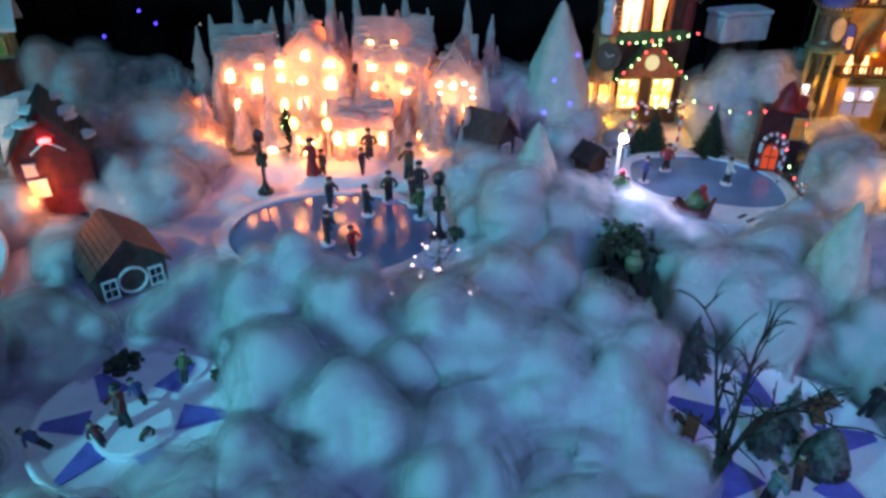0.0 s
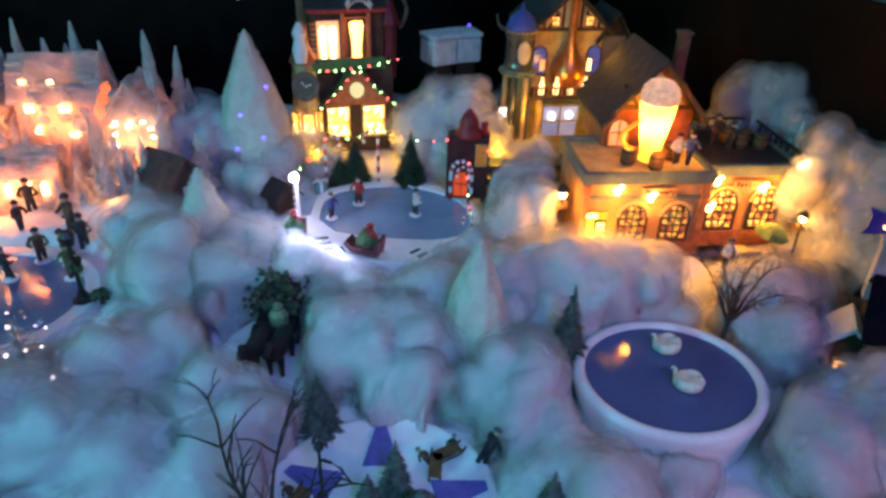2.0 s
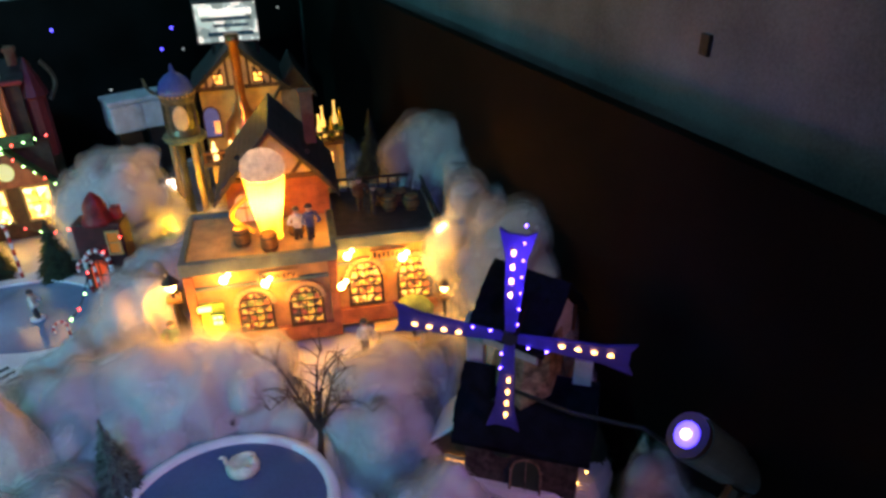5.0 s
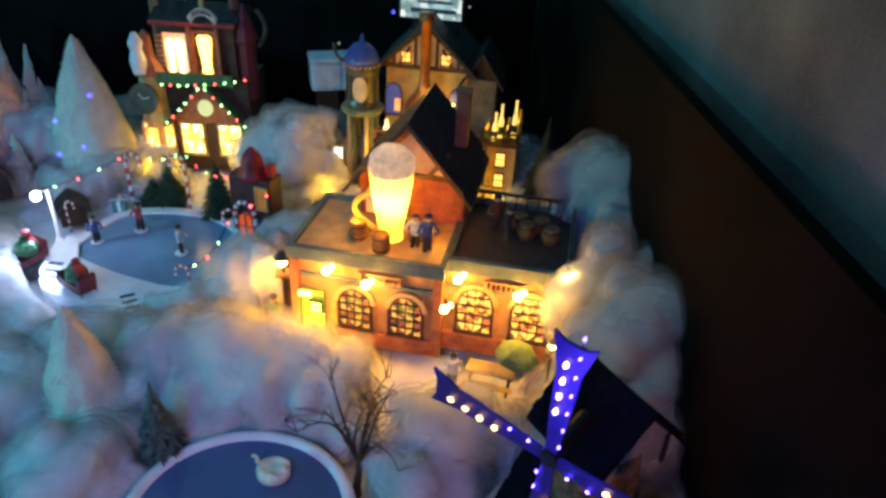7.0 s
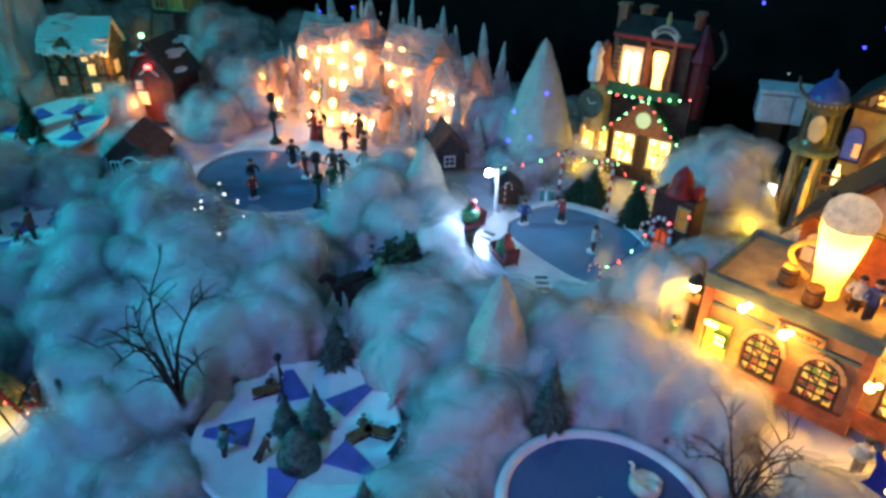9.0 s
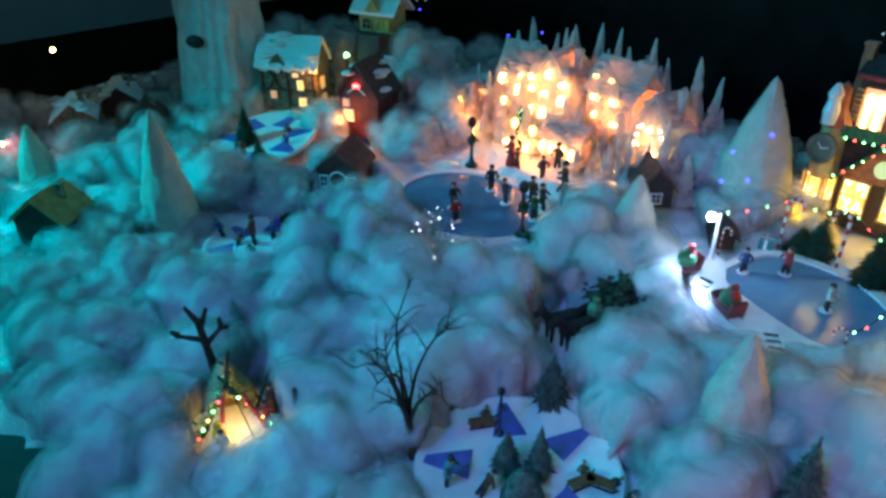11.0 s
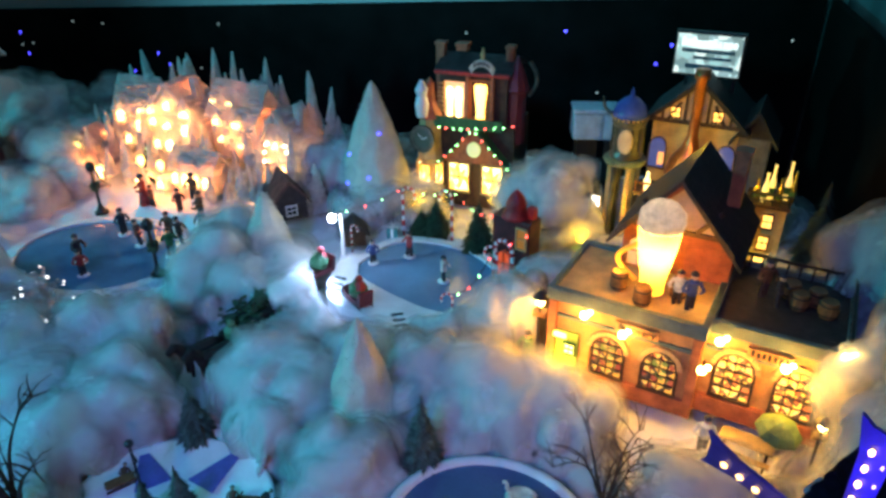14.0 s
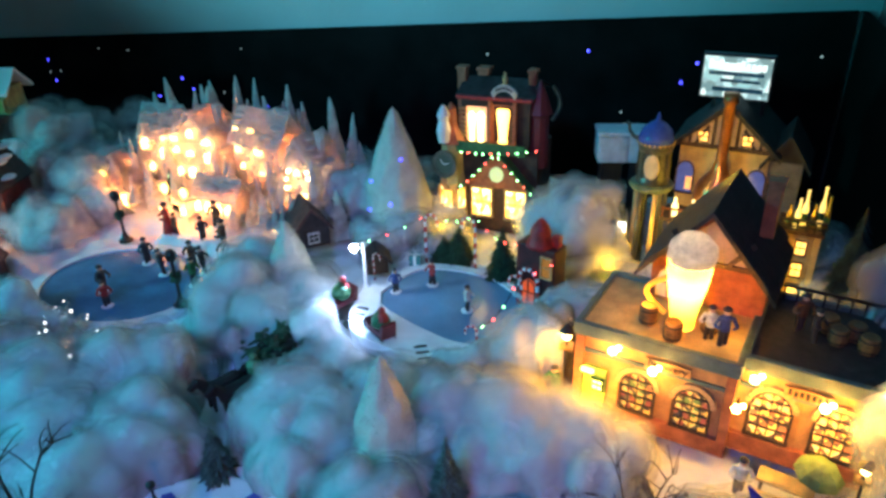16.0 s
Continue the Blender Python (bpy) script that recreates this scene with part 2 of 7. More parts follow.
def tube(bm, pts, r, seg=6, end=None, mi=0):
    """One bent rod through some points, tapering from r to end."""
    pts = [Vector(p) for p in pts]
    n, rows = len(pts), []
    for k, p in enumerate(pts):
        d = (pts[min(k + 1, n - 1)] - pts[max(k - 1, 0)]).normalized()
        u = d.orthogonal().normalized() if not rows else (last - d * last.dot(d)).normalized()
        last, v = u, d.cross(u)
        q = r + ((end or r) - r) * k / (n - 1)
        rows.append([bm.verts.new(p + (u * math.cos(2 * math.pi * i / seg) + v * math.sin(2 * math.pi * i / seg)) * q) for i in range(seg)])
    for a, b in zip(rows, rows[1:]):
        for i in range(seg):
            bm.faces.new((a[i], a[(i + 1) % seg], b[(i + 1) % seg], b[i])).material_index = mi
    bm.faces.new(rows[0][::-1])
    bm.faces.new(rows[-1])
    return bm


def lathe(bm, profile, seg=24, at=(0, 0, 0), wobble=0.0, mi=0, sx=1.0, sy=1.0):
    """A turned shape: profile is a list of (radius, height)."""
    rings = []
    for k, (r, h) in enumerate(profile):
        ring = []
        for i in range(seg):
            a = 2 * math.pi * i / seg
            rr = r * (1 + wobble * (random.random() - 0.5))
            ring.append(bm.verts.new((at[0] + rr * math.cos(a) * sx, at[1] + rr * math.sin(a) * sy, at[2] + h)))
        rings.append(ring)
    for u, v in zip(rings, rings[1:]):
        for i in range(seg):
            f = bm.faces.new((u[i], u[(i + 1) % seg], v[(i + 1) % seg], v[i]))
            f.material_index = mi
    for ring, flip in ((rings[0], True), (rings[-1], False)):
        f = bm.faces.new(ring[::-1] if flip else ring)
        f.material_index = mi
    return bm


def slab(bm, outline, z0, z1, mi=0):
    """A plate with that outline (counter-clockwise) from z0 to z1."""
    lo = [bm.verts.new((x, y, z0)) for x, y in outline]
    hi = [bm.verts.new((x, y, z1)) for x, y in outline]
    n = len(lo)
    fs = [bm.faces.new(hi), bm.faces.new(lo[::-1])]
    fs += [bm.faces.new((lo[i], lo[(i + 1) % n], hi[(i + 1) % n], hi[i])) for i in range(n)]
    for f in fs:
        f.material_index = mi
    return bm


def upright(bm, outline, y0, y1, mi=0):
    """A plate with an outline in x and z, from y0 (front) to y1."""
    lo = [bm.verts.new((x, y0, z)) for x, z in outline]
    hi = [bm.verts.new((x, y1, z)) for x, z in outline]
    n = len(lo)
    fs = [bm.faces.new(lo), bm.faces.new(hi[::-1])]
    fs += [bm.faces.new((lo[(i + 1) % n], lo[i], hi[i], hi[(i + 1) % n])) for i in range(n)]
    for f in fs:
        f.material_index = mi
    return bm


def ellipse(cx, cy, rx, ry, n=48, a=0.0):
    c, s = math.cos(a), math.sin(a)
    return [(cx + rx * math.cos(t) * c - ry * math.sin(t) * s, cy + rx * math.cos(t) * s + ry * math.sin(t) * c) for t in [2 * math.pi * i / n for i in range(n)]]


def spline(points, n=8):
    """A smooth closed outline through some control points."""
    out, k = [], len(points)
    for i in range(k):
        p = [Vector(points[(i + j - 1) % k]) for j in range(4)]
        for s in range(n):
            t = s / n
            q = 0.5 * (2 * p[1] + (p[2] - p[0]) * t + (2 * p[0] - 5 * p[1] + 4 * p[2] - p[3]) * t * t + (3 * p[1] - p[0] - 3 * p[2] + p[3]) * t ** 3)
            out.append((q.x, q.y))
    return out


def ring(bm, outer, inner, z0, z1, mi=0):
    """A kerb between two outlines with as many points."""
    n = len(outer)
    rows = [[bm.verts.new((x, y, z)) for x, y in o] for o, z in ((outer, z0), (outer, z1), (inner, z1), (inner, z0))]
    for a, b in zip(rows, rows[1:] + rows[:1]):
        for i in range(n):
            f = bm.faces.new((a[i], a[(i + 1) % n], b[(i + 1) % n], b[i]))
            f.material_index = mi
    return bm


def arch(w, h, n=8, x=0.0, z=0.0):
    """The outline of a round-headed opening, foot centre at x, z."""
    r = w / 2
    return [(x - r, z), (x + r, z)] + [(x + r * math.cos(math.pi * i / n), z + h - r + r * math.sin(math.pi * i / n)) for i in range(n + 1)]

# ---- the room corner and the display board ----


def wall(name, a, b, z0, z1, thick, material, label):
    """An upright board along the plan line a to b, its height running from z1[0] to z1[1] at the two ends."""
    bm = B()
    d = (Vector(b) - Vector(a)).normalized()
    n = Vector((-d.y, d.x)) * thick
    q = []
    for p, top in ((a, z1[0]), (b, z1[1])):
        for o in (Vector((0, 0)), n):
            q.append([bm.verts.new((p[0] + o.x, p[1] + o.y, z)) for z in (z0, top)])
    (a0, a1), (b0, b1), (c0, c1), (d0, d1) = q
    for f in ((a0, c0, c1, a1), (b1, d1, d0, b0), (a1, c1, d1, b1), (a0, a1, b1, b0), (c0, d0, d1, c1), (a0, b0, d0, c0)):
        bm.faces.new(f)
    bmesh.ops.recalc_face_normals(bm, faces=bm.faces)
    return tagged(part(name, bm, material), label, "wall", kind="structure")


wall("backing_back", (-1.36, 1.345), (0.862, 1.70), -0.05, (0.242, 0.352), 0.012, CLOTH, "black felt backing board behind the snow village")
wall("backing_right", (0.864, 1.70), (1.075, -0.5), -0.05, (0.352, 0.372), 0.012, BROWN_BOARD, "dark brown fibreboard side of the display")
wall("backing_left", (-1.36, -0.6), (-1.36, 1.345), -0.05, (0.13, 0.16), 0.012, CLOTH, "black felt side of the display")
wall("wall_back", (-2.2, 1.24), (0.91, 1.737), -0.75, (1.7, 1.7), 0.08, PLASTER, "painted plaster wall lit blue-green by an unseen lamp")
# the shade on this wall is put into a darker copy of the plaster
wall("wall_right", (0.90, 1.737), (1.15, -0.9), -0.75, (1.7, 1.7), 0.08, pbr("shaded_plaster", (0.22, 0.24, 0.25), 0.85, 0.25, 9, 0.3), "plaster wall lit dim blue-green, its shade put into a darker grey")
wall("wall_left", (-1.9, -0.9), (-1.9, 1.28), -0.75, (1.7, 1.7), 0.08, PLASTER, "painted plaster wall in shade")
wall("wall_front", (1.2, -0.9), (-1.98, -0.9), -0.75, (1.7, 1.7), 0.08, PLASTER, "plain painted wall behind the viewer")
_bm = B()
box(_bm, -0.45, 0.4, -0.80, 3.4, 3.0, 0.05)
tagged(part("floor", _bm, PLY), "dark wooden room floor", "floor", kind="structure")
_bm = B()
box(_bm, -0.45, 0.4, 1.7, 3.4, 3.0, 0.05)
tagged(part("ceiling", _bm, PLASTER), "plain painted ceiling", "ceiling", kind="structure")
_bm = B()
slab(_bm, [(-1.36, 0.0), (1.0, 0.0), (0.985, 0.3), (0.866, 1.69), (-1.35, 1.335)], -0.06, -0.03)
tagged(part("display_table", _bm, PLY), "dark wooden table top under the snow", "table", kind="structure")

# thin grey cable and seam in the corner of the room
_bm = B()
rod(_bm, (0.868, 1.683, -0.03), (0.868, 1.683, 0.352), 0.003)
tagged(part("trim", _bm, pbr("grey_trim", (0.25, 0.25, 0.25), 0.6)), "grey corner trim of the backing boards", "trim", kind="structure")

# ---- cotton snow ----


def fbm(x, y, octaves, seed):
    """Smooth value noise of numpy arrays, -1 to 1."""
    out, amp, tot = np.zeros_like(x), 1.0, 0.0
    for o in range(octaves):
        rng = np.random.RandomState(seed + o)
        g = rng.rand(64, 64)
        fx, fy = x * 2 ** o + 7.3 * o, y * 2 ** o + 3.1 * o
        ix, iy = np.floor(fx).astype(int), np.floor(fy).astype(int)
        u, v = fx - ix, fy - iy
        u, v = u * u * (3 - 2 * u), v * v * (3 - 2 * v)
        a, b = g[ix % 64, iy % 64], g[(ix + 1) % 64, iy % 64]
        c, d = g[ix % 64, (iy + 1) % 64], g[(ix + 1) % 64, (iy + 1) % 64]
        out += amp * ((a * (1 - u) + b * u) * (1 - v) + (c * (1 - u) + d * u) * v)
        tot += amp
        amp *= 0.5
    return 2 * out / tot - 1


def ground(x, y):
    """The height of the base that the cotton lies on."""
    s = np.clip((y - 0.50) / 0.32, 0, 1)
    r = np.clip((y - 0.86) / 0.2, 0, 1)
    return 0.040 * s * s * (3 - 2 * s) + 0.015 * r


# level places kept clear of cotton: x, y, half width, half depth, height of the cotton there
CLEAR_SPOTS = [
    (-0.14, 0.795, 0.150, 0.125, 0.020), (0.38, 0.905, 0.125, 0.105, 0.040), (0.31, 0.82, 0.05, 0.05, 0.04),
    (0.613, 0.533, 0.100, 0.094, 0.020), (0.307, 0.452, 0.100, 0.100, 0.004), (-0.29, 0.485, 0.085, 0.085, -0.012),
    (-0.62, 0.66, 0.10, 0.09, 0.01), (0.745, 0.83, 0.165, 0.085, 0.045), (0.895, 0.505, 0.085, 0.075, 0.0),
    (0.056, 0.264, 0.050, 0.046, 0.0), (-0.17, 1.04, 0.20, 0.085, 0.055), (0.205, 0.670, 0.052, 0.075, 0.020),
    (0.70, 1.13, 0.13, 0.08, 0.05), (0.36, 1.20, 0.09, 0.06, 0.05)]
CLEAR_SPOTS += [(-0.372, 0.700, 0.055, 0.065, 0.018), (0.09, 1.02, 0.04, 0.045, 0.05), (-0.53, 0.87, 0.055, 0.05, 0.04), (0.30, 0.845, 0.06, 0.05, 0.045),
                (-0.74, 0.92, 0.07, 0.05, 0.05), (0.78, 0.705, 0.08, 0.03, 0.058), (0.49, 0.935, 0.04, 0.03, 0.05), (0.935, 0.361, 0.04, 0.04, -0.02),
                (0.612, 0.744, 0.026, 0.016, 0.056), (0.572, 0.775, 0.014, 0.016, 0.060), (0.0, 0.600, 0.030, 0.028, 0.03), (0.523, 0.586, 0.018, 0.018, 0.03)]
# the larger tufts: x, y, radius, top
TUFTS_BACK = [
    (0.930, 0.90, 0.050, 0.238), (0.905, 0.955, 0.040, 0.150), (0.938, 0.83, 0.046, 0.20), (0.945, 0.765, 0.048, 0.195), (0.940, 0.69, 0.050, 0.205),
    (0.938, 0.63, 0.040, 0.150), (0.975, 0.56, 0.030, 0.10), (0.99, 0.50, 0.032, 0.09), (0.995, 0.38, 0.036, 0.075), (0.985, 0.30, 0.036, 0.055),
    (0.472, 1.10, 0.048, 0.150), (0.515, 1.11, 0.055, 0.182), (0.56, 1.12, 0.045, 0.14), (0.548, 0.82, 0.045, 0.135),
    (0.53, 0.755, 0.04, 0.085), (0.56, 0.90, 0.05, 0.12), (0.11, 1.14, 0.06, 0.14),
    (-0.44, 1.02, 0.08, 0.14), (-0.43, 0.90, 0.06, 0.10), (-0.60, 1.06, 0.08, 0.17), (-0.85, 1.02, 0.10, 0.15), (-1.05, 0.95, 0.10, 0.15)]
TUFTS_MID = [
    (0.250, 0.772, 0.030, 0.082), (0.275, 0.755, 0.028, 0.075), (0.31, 0.735, 0.035, 0.075),
    (0.06, 0.885, 0.045, 0.10), (0.10, 0.80, 0.045, 0.10), (0.16, 0.79, 0.045, 0.10), (0.20, 0.83, 0.04, 0.085),
    (0.345, 0.625, 0.055, 0.10), (0.29, 0.645, 0.04, 0.085), (0.40, 0.70, 0.05, 0.09), (0.48, 0.70, 0.05, 0.10),
    (0.55, 0.69, 0.046, 0.10), (0.60, 0.695, 0.042, 0.095), (0.645, 0.70, 0.042, 0.10), (0.46, 0.56, 0.05, 0.09),
    (0.77, 0.63, 0.045, 0.105), (0.76, 0.57, 0.04, 0.09), (0.785, 0.458, 0.042, 0.088), (0.77, 0.41, 0.045, 0.08), (0.73, 0.44, 0.045, 0.08),
    (0.845, 0.405, 0.042, 0.058), (0.985, 0.43, 0.04, 0.08), (0.965, 0.31, 0.045, 0.05), (0.885, 0.37, 0.04, 0.045)]
TUFTS_FRONT = [
    (0.09, 0.62, 0.06, 0.10), (0.02, 0.52, 0.06, 0.10), (-0.08, 0.56, 0.065, 0.11), (-0.15, 0.62, 0.06, 0.10),
    (0.10, 0.47, 0.06, 0.09), (0.17, 0.53, 0.055, 0.09), (0.02, 0.42, 0.06, 0.085), (-0.07, 0.43, 0.06, 0.09),
    (0.16, 0.40, 0.05, 0.07), (-0.14, 0.49, 0.05, 0.085), (0.475, 0.415, 0.045, 0.055), (0.475, 0.515, 0.038, 0.062), (0.508, 0.500, 0.030, 0.046), (0.535, 0.452, 0.032, 0.042), (0.575, 0.425, 0.03, 0.04),
    (-0.42, 0.60, 0.05, 0.05), (-0.27, 0.63, 0.05, 0.07), (-0.50, 0.50, 0.06, 0.08), (-0.15, 0.35, 0.07, 0.08),
    (-0.06, 0.24, 0.05, 0.06), (-0.16, 0.22, 0.055, 0.06), (-0.28, 0.28, 0.055, 0.07), (-0.36, 0.21, 0.05, 0.06),
    (0.0, 0.19, 0.045, 0.05), (0.06, 0.185, 0.04, 0.04), (0.12, 0.215, 0.035, 0.035), (-0.05, 0.17, 0.05, 0.05), (0.145, 0.275, 0.035, 0.045), (0.16, 0.315, 0.04, 0.055), (0.02, 0.14, 0.05, 0.04), (0.10, 0.155, 0.045, 0.03),
    (-0.12, 0.16, 0.05, 0.05), (0.20, 0.27, 0.04, 0.04), (0.25, 0.31, 0.04, 0.04), (0.17, 0.22, 0.04, 0.03)]

STEP = 0.006
gx, gy = np.meshgrid(np.arange(-1.33, 1.0, STEP), np.arange(0.03, 1.42, STEP), indexing="ij")
wx = gx + 0.012 * fbm(gx * 16, gy * 16, 3, 11)
wy = gy + 0.012 * fbm(gx * 16, gy * 16, 3, 31)
base = ground(gx, gy)
high = base + 0.022 * fbm(gx * 11, gy * 11, 3, 41) + 0.014 * np.abs(fbm(gx * 26, gy * 26, 2, 47)) + 0.0012 * fbm(gx * 70, gy * 70, 2, 51)
_rng = np.random.RandomState(5)
for x, y, a, b, level in CLEAR_SPOTS:
    d = np.sqrt(((wx - x) / a) ** 2 + ((wy - y) / b) ** 2)
    k = np.clip((d - 0.95) / 0.25, 0, 1)
    high = np.where(d < 1.2, np.minimum(high, level + (high - level) * k), high)
# the cotton thins out towards the corners of the board
edge = gy - (0.17 + 0.05 * fbm(gx * 9, gy * 9, 2, 91)) + 0.35 * np.clip(gx - 0.1, -0.1, 0.35)
edge = edge + 0.15 * np.clip((0.04 - gx) / 0.15, 0, 1) * np.clip((gx + 0.80) / 0.2, 0, 1)
thin = np.clip(edge / 0.05, 0, 1)
right = np.clip((0.985 + 0.03 * fbm(gx * 9, gy * 9, 2, 95) - gx - 0.10 * np.clip(gy - 0.55, 0, 1)) / 0.03, 0, 1)
high = -0.034 + (high + 0.034) * np.minimum(thin, right)

high = np.where(high > 0.02, high - 0.009, high)
nx, ny = gx.shape
verts = np.stack([gx, gy, high], -1).reshape(-1, 3)
idx = np.arange(nx * ny).reshape(nx, ny)
quads = np.stack([idx[:-1, :-1], idx[1:, :-1], idx[1:, 1:], idx[:-1, 1:]], -1).reshape(-1, 4)
me = bpy.data.meshes.new("cotton_snow")
me.vertices.add(len(verts))
me.vertices.foreach_set("co", verts.ravel())
me.loops.add(quads.size)
me.loops.foreach_set("vertex_index", quads.ravel().astype(np.int32))
me.polygons.add(len(quads))
me.polygons.foreach_set("loop_start", np.arange(0, quads.size, 4, dtype=np.int32))
me.update(calc_edges=True)
me.polygons.foreach_set("use_smooth", np.ones(len(quads), bool))
me.materials.append(COTTON)
tagged(new("cotton_snow", me), "fluffy white cotton wadding laid as snow over the board", "snow", kind="structure")


def snow_at(x, y):
    i = min(max(int((x + 1.33) / STEP), 0), nx - 1)
    j = min(max(int((y - 0.03) / STEP), 0), ny - 1)
    return float(high[i, j])



def fbm3(p, octaves, seed):
    """Smooth value noise of an array of points, -1 to 1."""
    out, amp, tot = np.zeros(len(p)), 1.0, 0.0
    for o in range(octaves):
        g = np.random.RandomState(seed + o).rand(32, 32, 32)
        f = p * 2 ** o + 5.7 * o
        i = np.floor(f).astype(int)
        u = f - i
        u = u * u * (3 - 2 * u)
        acc = 0
        for dx in (0, 1):
            for dy in (0, 1):
                for dz in (0, 1):
                    w = (u[:, 0] if dx else 1 - u[:, 0]) * (u[:, 1] if dy else 1 - u[:, 1]) * (u[:, 2] if dz else 1 - u[:, 2])
                    acc = acc + w * g[(i[:, 0] + dx) % 32, (i[:, 1] + dy) % 32, (i[:, 2] + dz) % 32]
        out += amp * acc
        tot += amp
        amp *= 0.55
    return 2 * out / tot - 1


def sphere_mesh(sub):
    bm = bmesh.new()
    bmesh.ops.create_icosphere(bm, subdivisions=sub, radius=1)
    v = np.array([q.co[:] for q in bm.verts])
    f = np.array([[q.index for q in face.verts] for face in bm.faces])
    bm.free()
    return v, f


def mesh_of(name, v, f, material, label, kind, smooth=True):
    m = bpy.data.meshes.new(name)
    m.vertices.add(len(v))
    m.vertices.foreach_set("co", np.ascontiguousarray(v, dtype=np.float32).ravel())
    m.loops.add(f.size)
    m.loops.foreach_set("vertex_index", f.ravel().astype(np.int32))
    m.polygons.add(len(f))
    m.polygons.foreach_set("loop_start", np.arange(0, f.size, f.shape[1], dtype=np.int32))
    m.update(calc_edges=True)
    if smooth:
        m.polygons.foreach_set("use_smooth", np.ones(len(f), bool))
    m.materials.append(material)
    return tagged(new(name, m), label, "snow", kind=kind)


def kept_clear(x, y, r):
    return any(((x - a) / (c + 0.5 * r)) ** 2 + ((y - b) / (d + 0.5 * r)) ** 2 < 1 for a, b, c, d, _ in CLEAR_SPOTS)


# billowing tufts of wadding on the sheet: x, y, z, radius
SPHERES = {3: sphere_mesh(3)}
tufts = []
for x, y, r, top in TUFTS_BACK + TUFTS_MID + TUFTS_FRONT:
    z = top - 0.85 * r
    while z > float(ground(x, y)) - 0.3 * r:
        tufts.append((x, y, z, r))
        z -= 0.8 * r
    for k in range(4):
        a = _rng.uniform(0, 2 * math.pi)
        q = r * _rng.uniform(0.4, 0.65)
        tx, ty = x + r * 0.75 * math.cos(a), y + r * 0.75 * math.sin(a)
        if not kept_clear(tx, ty, q):
            tufts.append((tx, ty, max(float(ground(tx, ty)) + 0.25 * q, top - r * _rng.uniform(0.8, 1.6)), q))
for _ in range(2600):
    x, y = _rng.uniform(-1.25, 0.955), _rng.uniform(0.10, 1.36)
    r = 0.016 + 0.030 * _rng.rand() ** 1.6
    lim = 0.17 - 0.35 * min(max(x - 0.1, -0.1), 0.35) + r - 0.15 * min(max((0.04 - x) / 0.15, 0), 1) * min(max((x + 0.80) / 0.2, 0), 1)
    if len(tufts) > 900 or kept_clear(x, y, r) or y < lim or x > 0.965 - 0.10 * max(0, y - 0.55) - r * 0.6:
        continue
    if fbm(np.array([x * 7.0]), np.array([y * 7.0]), 2, 201)[0] < -0.25:
        continue
    tufts.append((x, y, float(ground(x, y)) + r * _rng.uniform(0.0, 0.55), r))
vs, fs, at = [], [], 0
for k, (x, y, z, r) in enumerate(tufts):
    v, f = SPHERES[3]
    sq = np.array([_rng.uniform(0.85, 1.2), _rng.uniform(0.85, 1.2), _rng.uniform(0.7, 1.0)])
    p = v * sq * r + np.array([x, y, z])
    n = 0.40 * fbm3(p * 20, 1, 300) + 0.22 * (np.abs(fbm3(p * 46, 1, 320)) * 1.6 - 0.35)
    p = p + v * (r * n)[:, None]
    vs.append(p)
    fs.append(f + at)
    at += len(v)
tuft_v, tuft_f = np.concatenate(vs), np.concatenate(fs)
# the tufts grown together into one soft mass, then ruffled
_raw = mesh_of("cotton_mass", tuft_v, tuft_f, COTTON, "", "")
_mod = _raw.modifiers.new("felt", "REMESH")
_mod.mode, _mod.voxel_size = "VOXEL", 0.0050
_mod = _raw.modifiers.new("soften", "SMOOTH")
_mod.factor, _mod.iterations = 0.5, 12
_done = _raw.evaluated_get(bpy.context.evaluated_depsgraph_get()).to_mesh()
tuft_v = np.empty(len(_done.vertices) * 3, np.float32)
_done.vertices.foreach_get("co", tuft_v)
tuft_v = tuft_v.reshape(-1, 3).astype(float)
_nrm = np.empty(len(_done.vertices) * 3, np.float32)
_done.vertices.foreach_get("normal", _nrm)
_nrm = _nrm.reshape(-1, 3)
_done.calc_loop_triangles()
tuft_f = np.empty(len(_done.loop_triangles) * 3, np.int32)
_done.loop_triangles.foreach_get("vertices", tuft_f)
tuft_f = tuft_f.reshape(-1, 3)
bpy.data.objects.remove(_raw)
_near = np.ones(len(tuft_v))
for x, y, a, b, level in CLEAR_SPOTS:
    _d = np.hypot((tuft_v[:, 0] - x) / (a + 0.004), (tuft_v[:, 1] - y) / (b + 0.004))
    _t = np.clip((_d - 0.92) / 0.16, 0, 1)
    tuft_v[:, 2] = np.where(_d < 1.08, np.minimum(tuft_v[:, 2], level - 0.022 + (tuft_v[:, 2] - level + 0.022) * _t), tuft_v[:, 2])
    _near = np.minimum(_near, (_d - 1) / 0.25)
ruffle = 0.0130 * (np.abs(fbm3(tuft_v * 25, 1, 410)) * 2 - 0.5) + 0.0022 * (np.abs(fbm3(tuft_v * 58, 1, 430)) * 2 - 0.5)
soft_v = tuft_v
tuft_v = tuft_v + _nrm * ruffle[:, None]
mesh_of("cotton_tufts", tuft_v, tuft_f, COTTON, "billowing tufts of white cotton wadding as snow", "stuff")

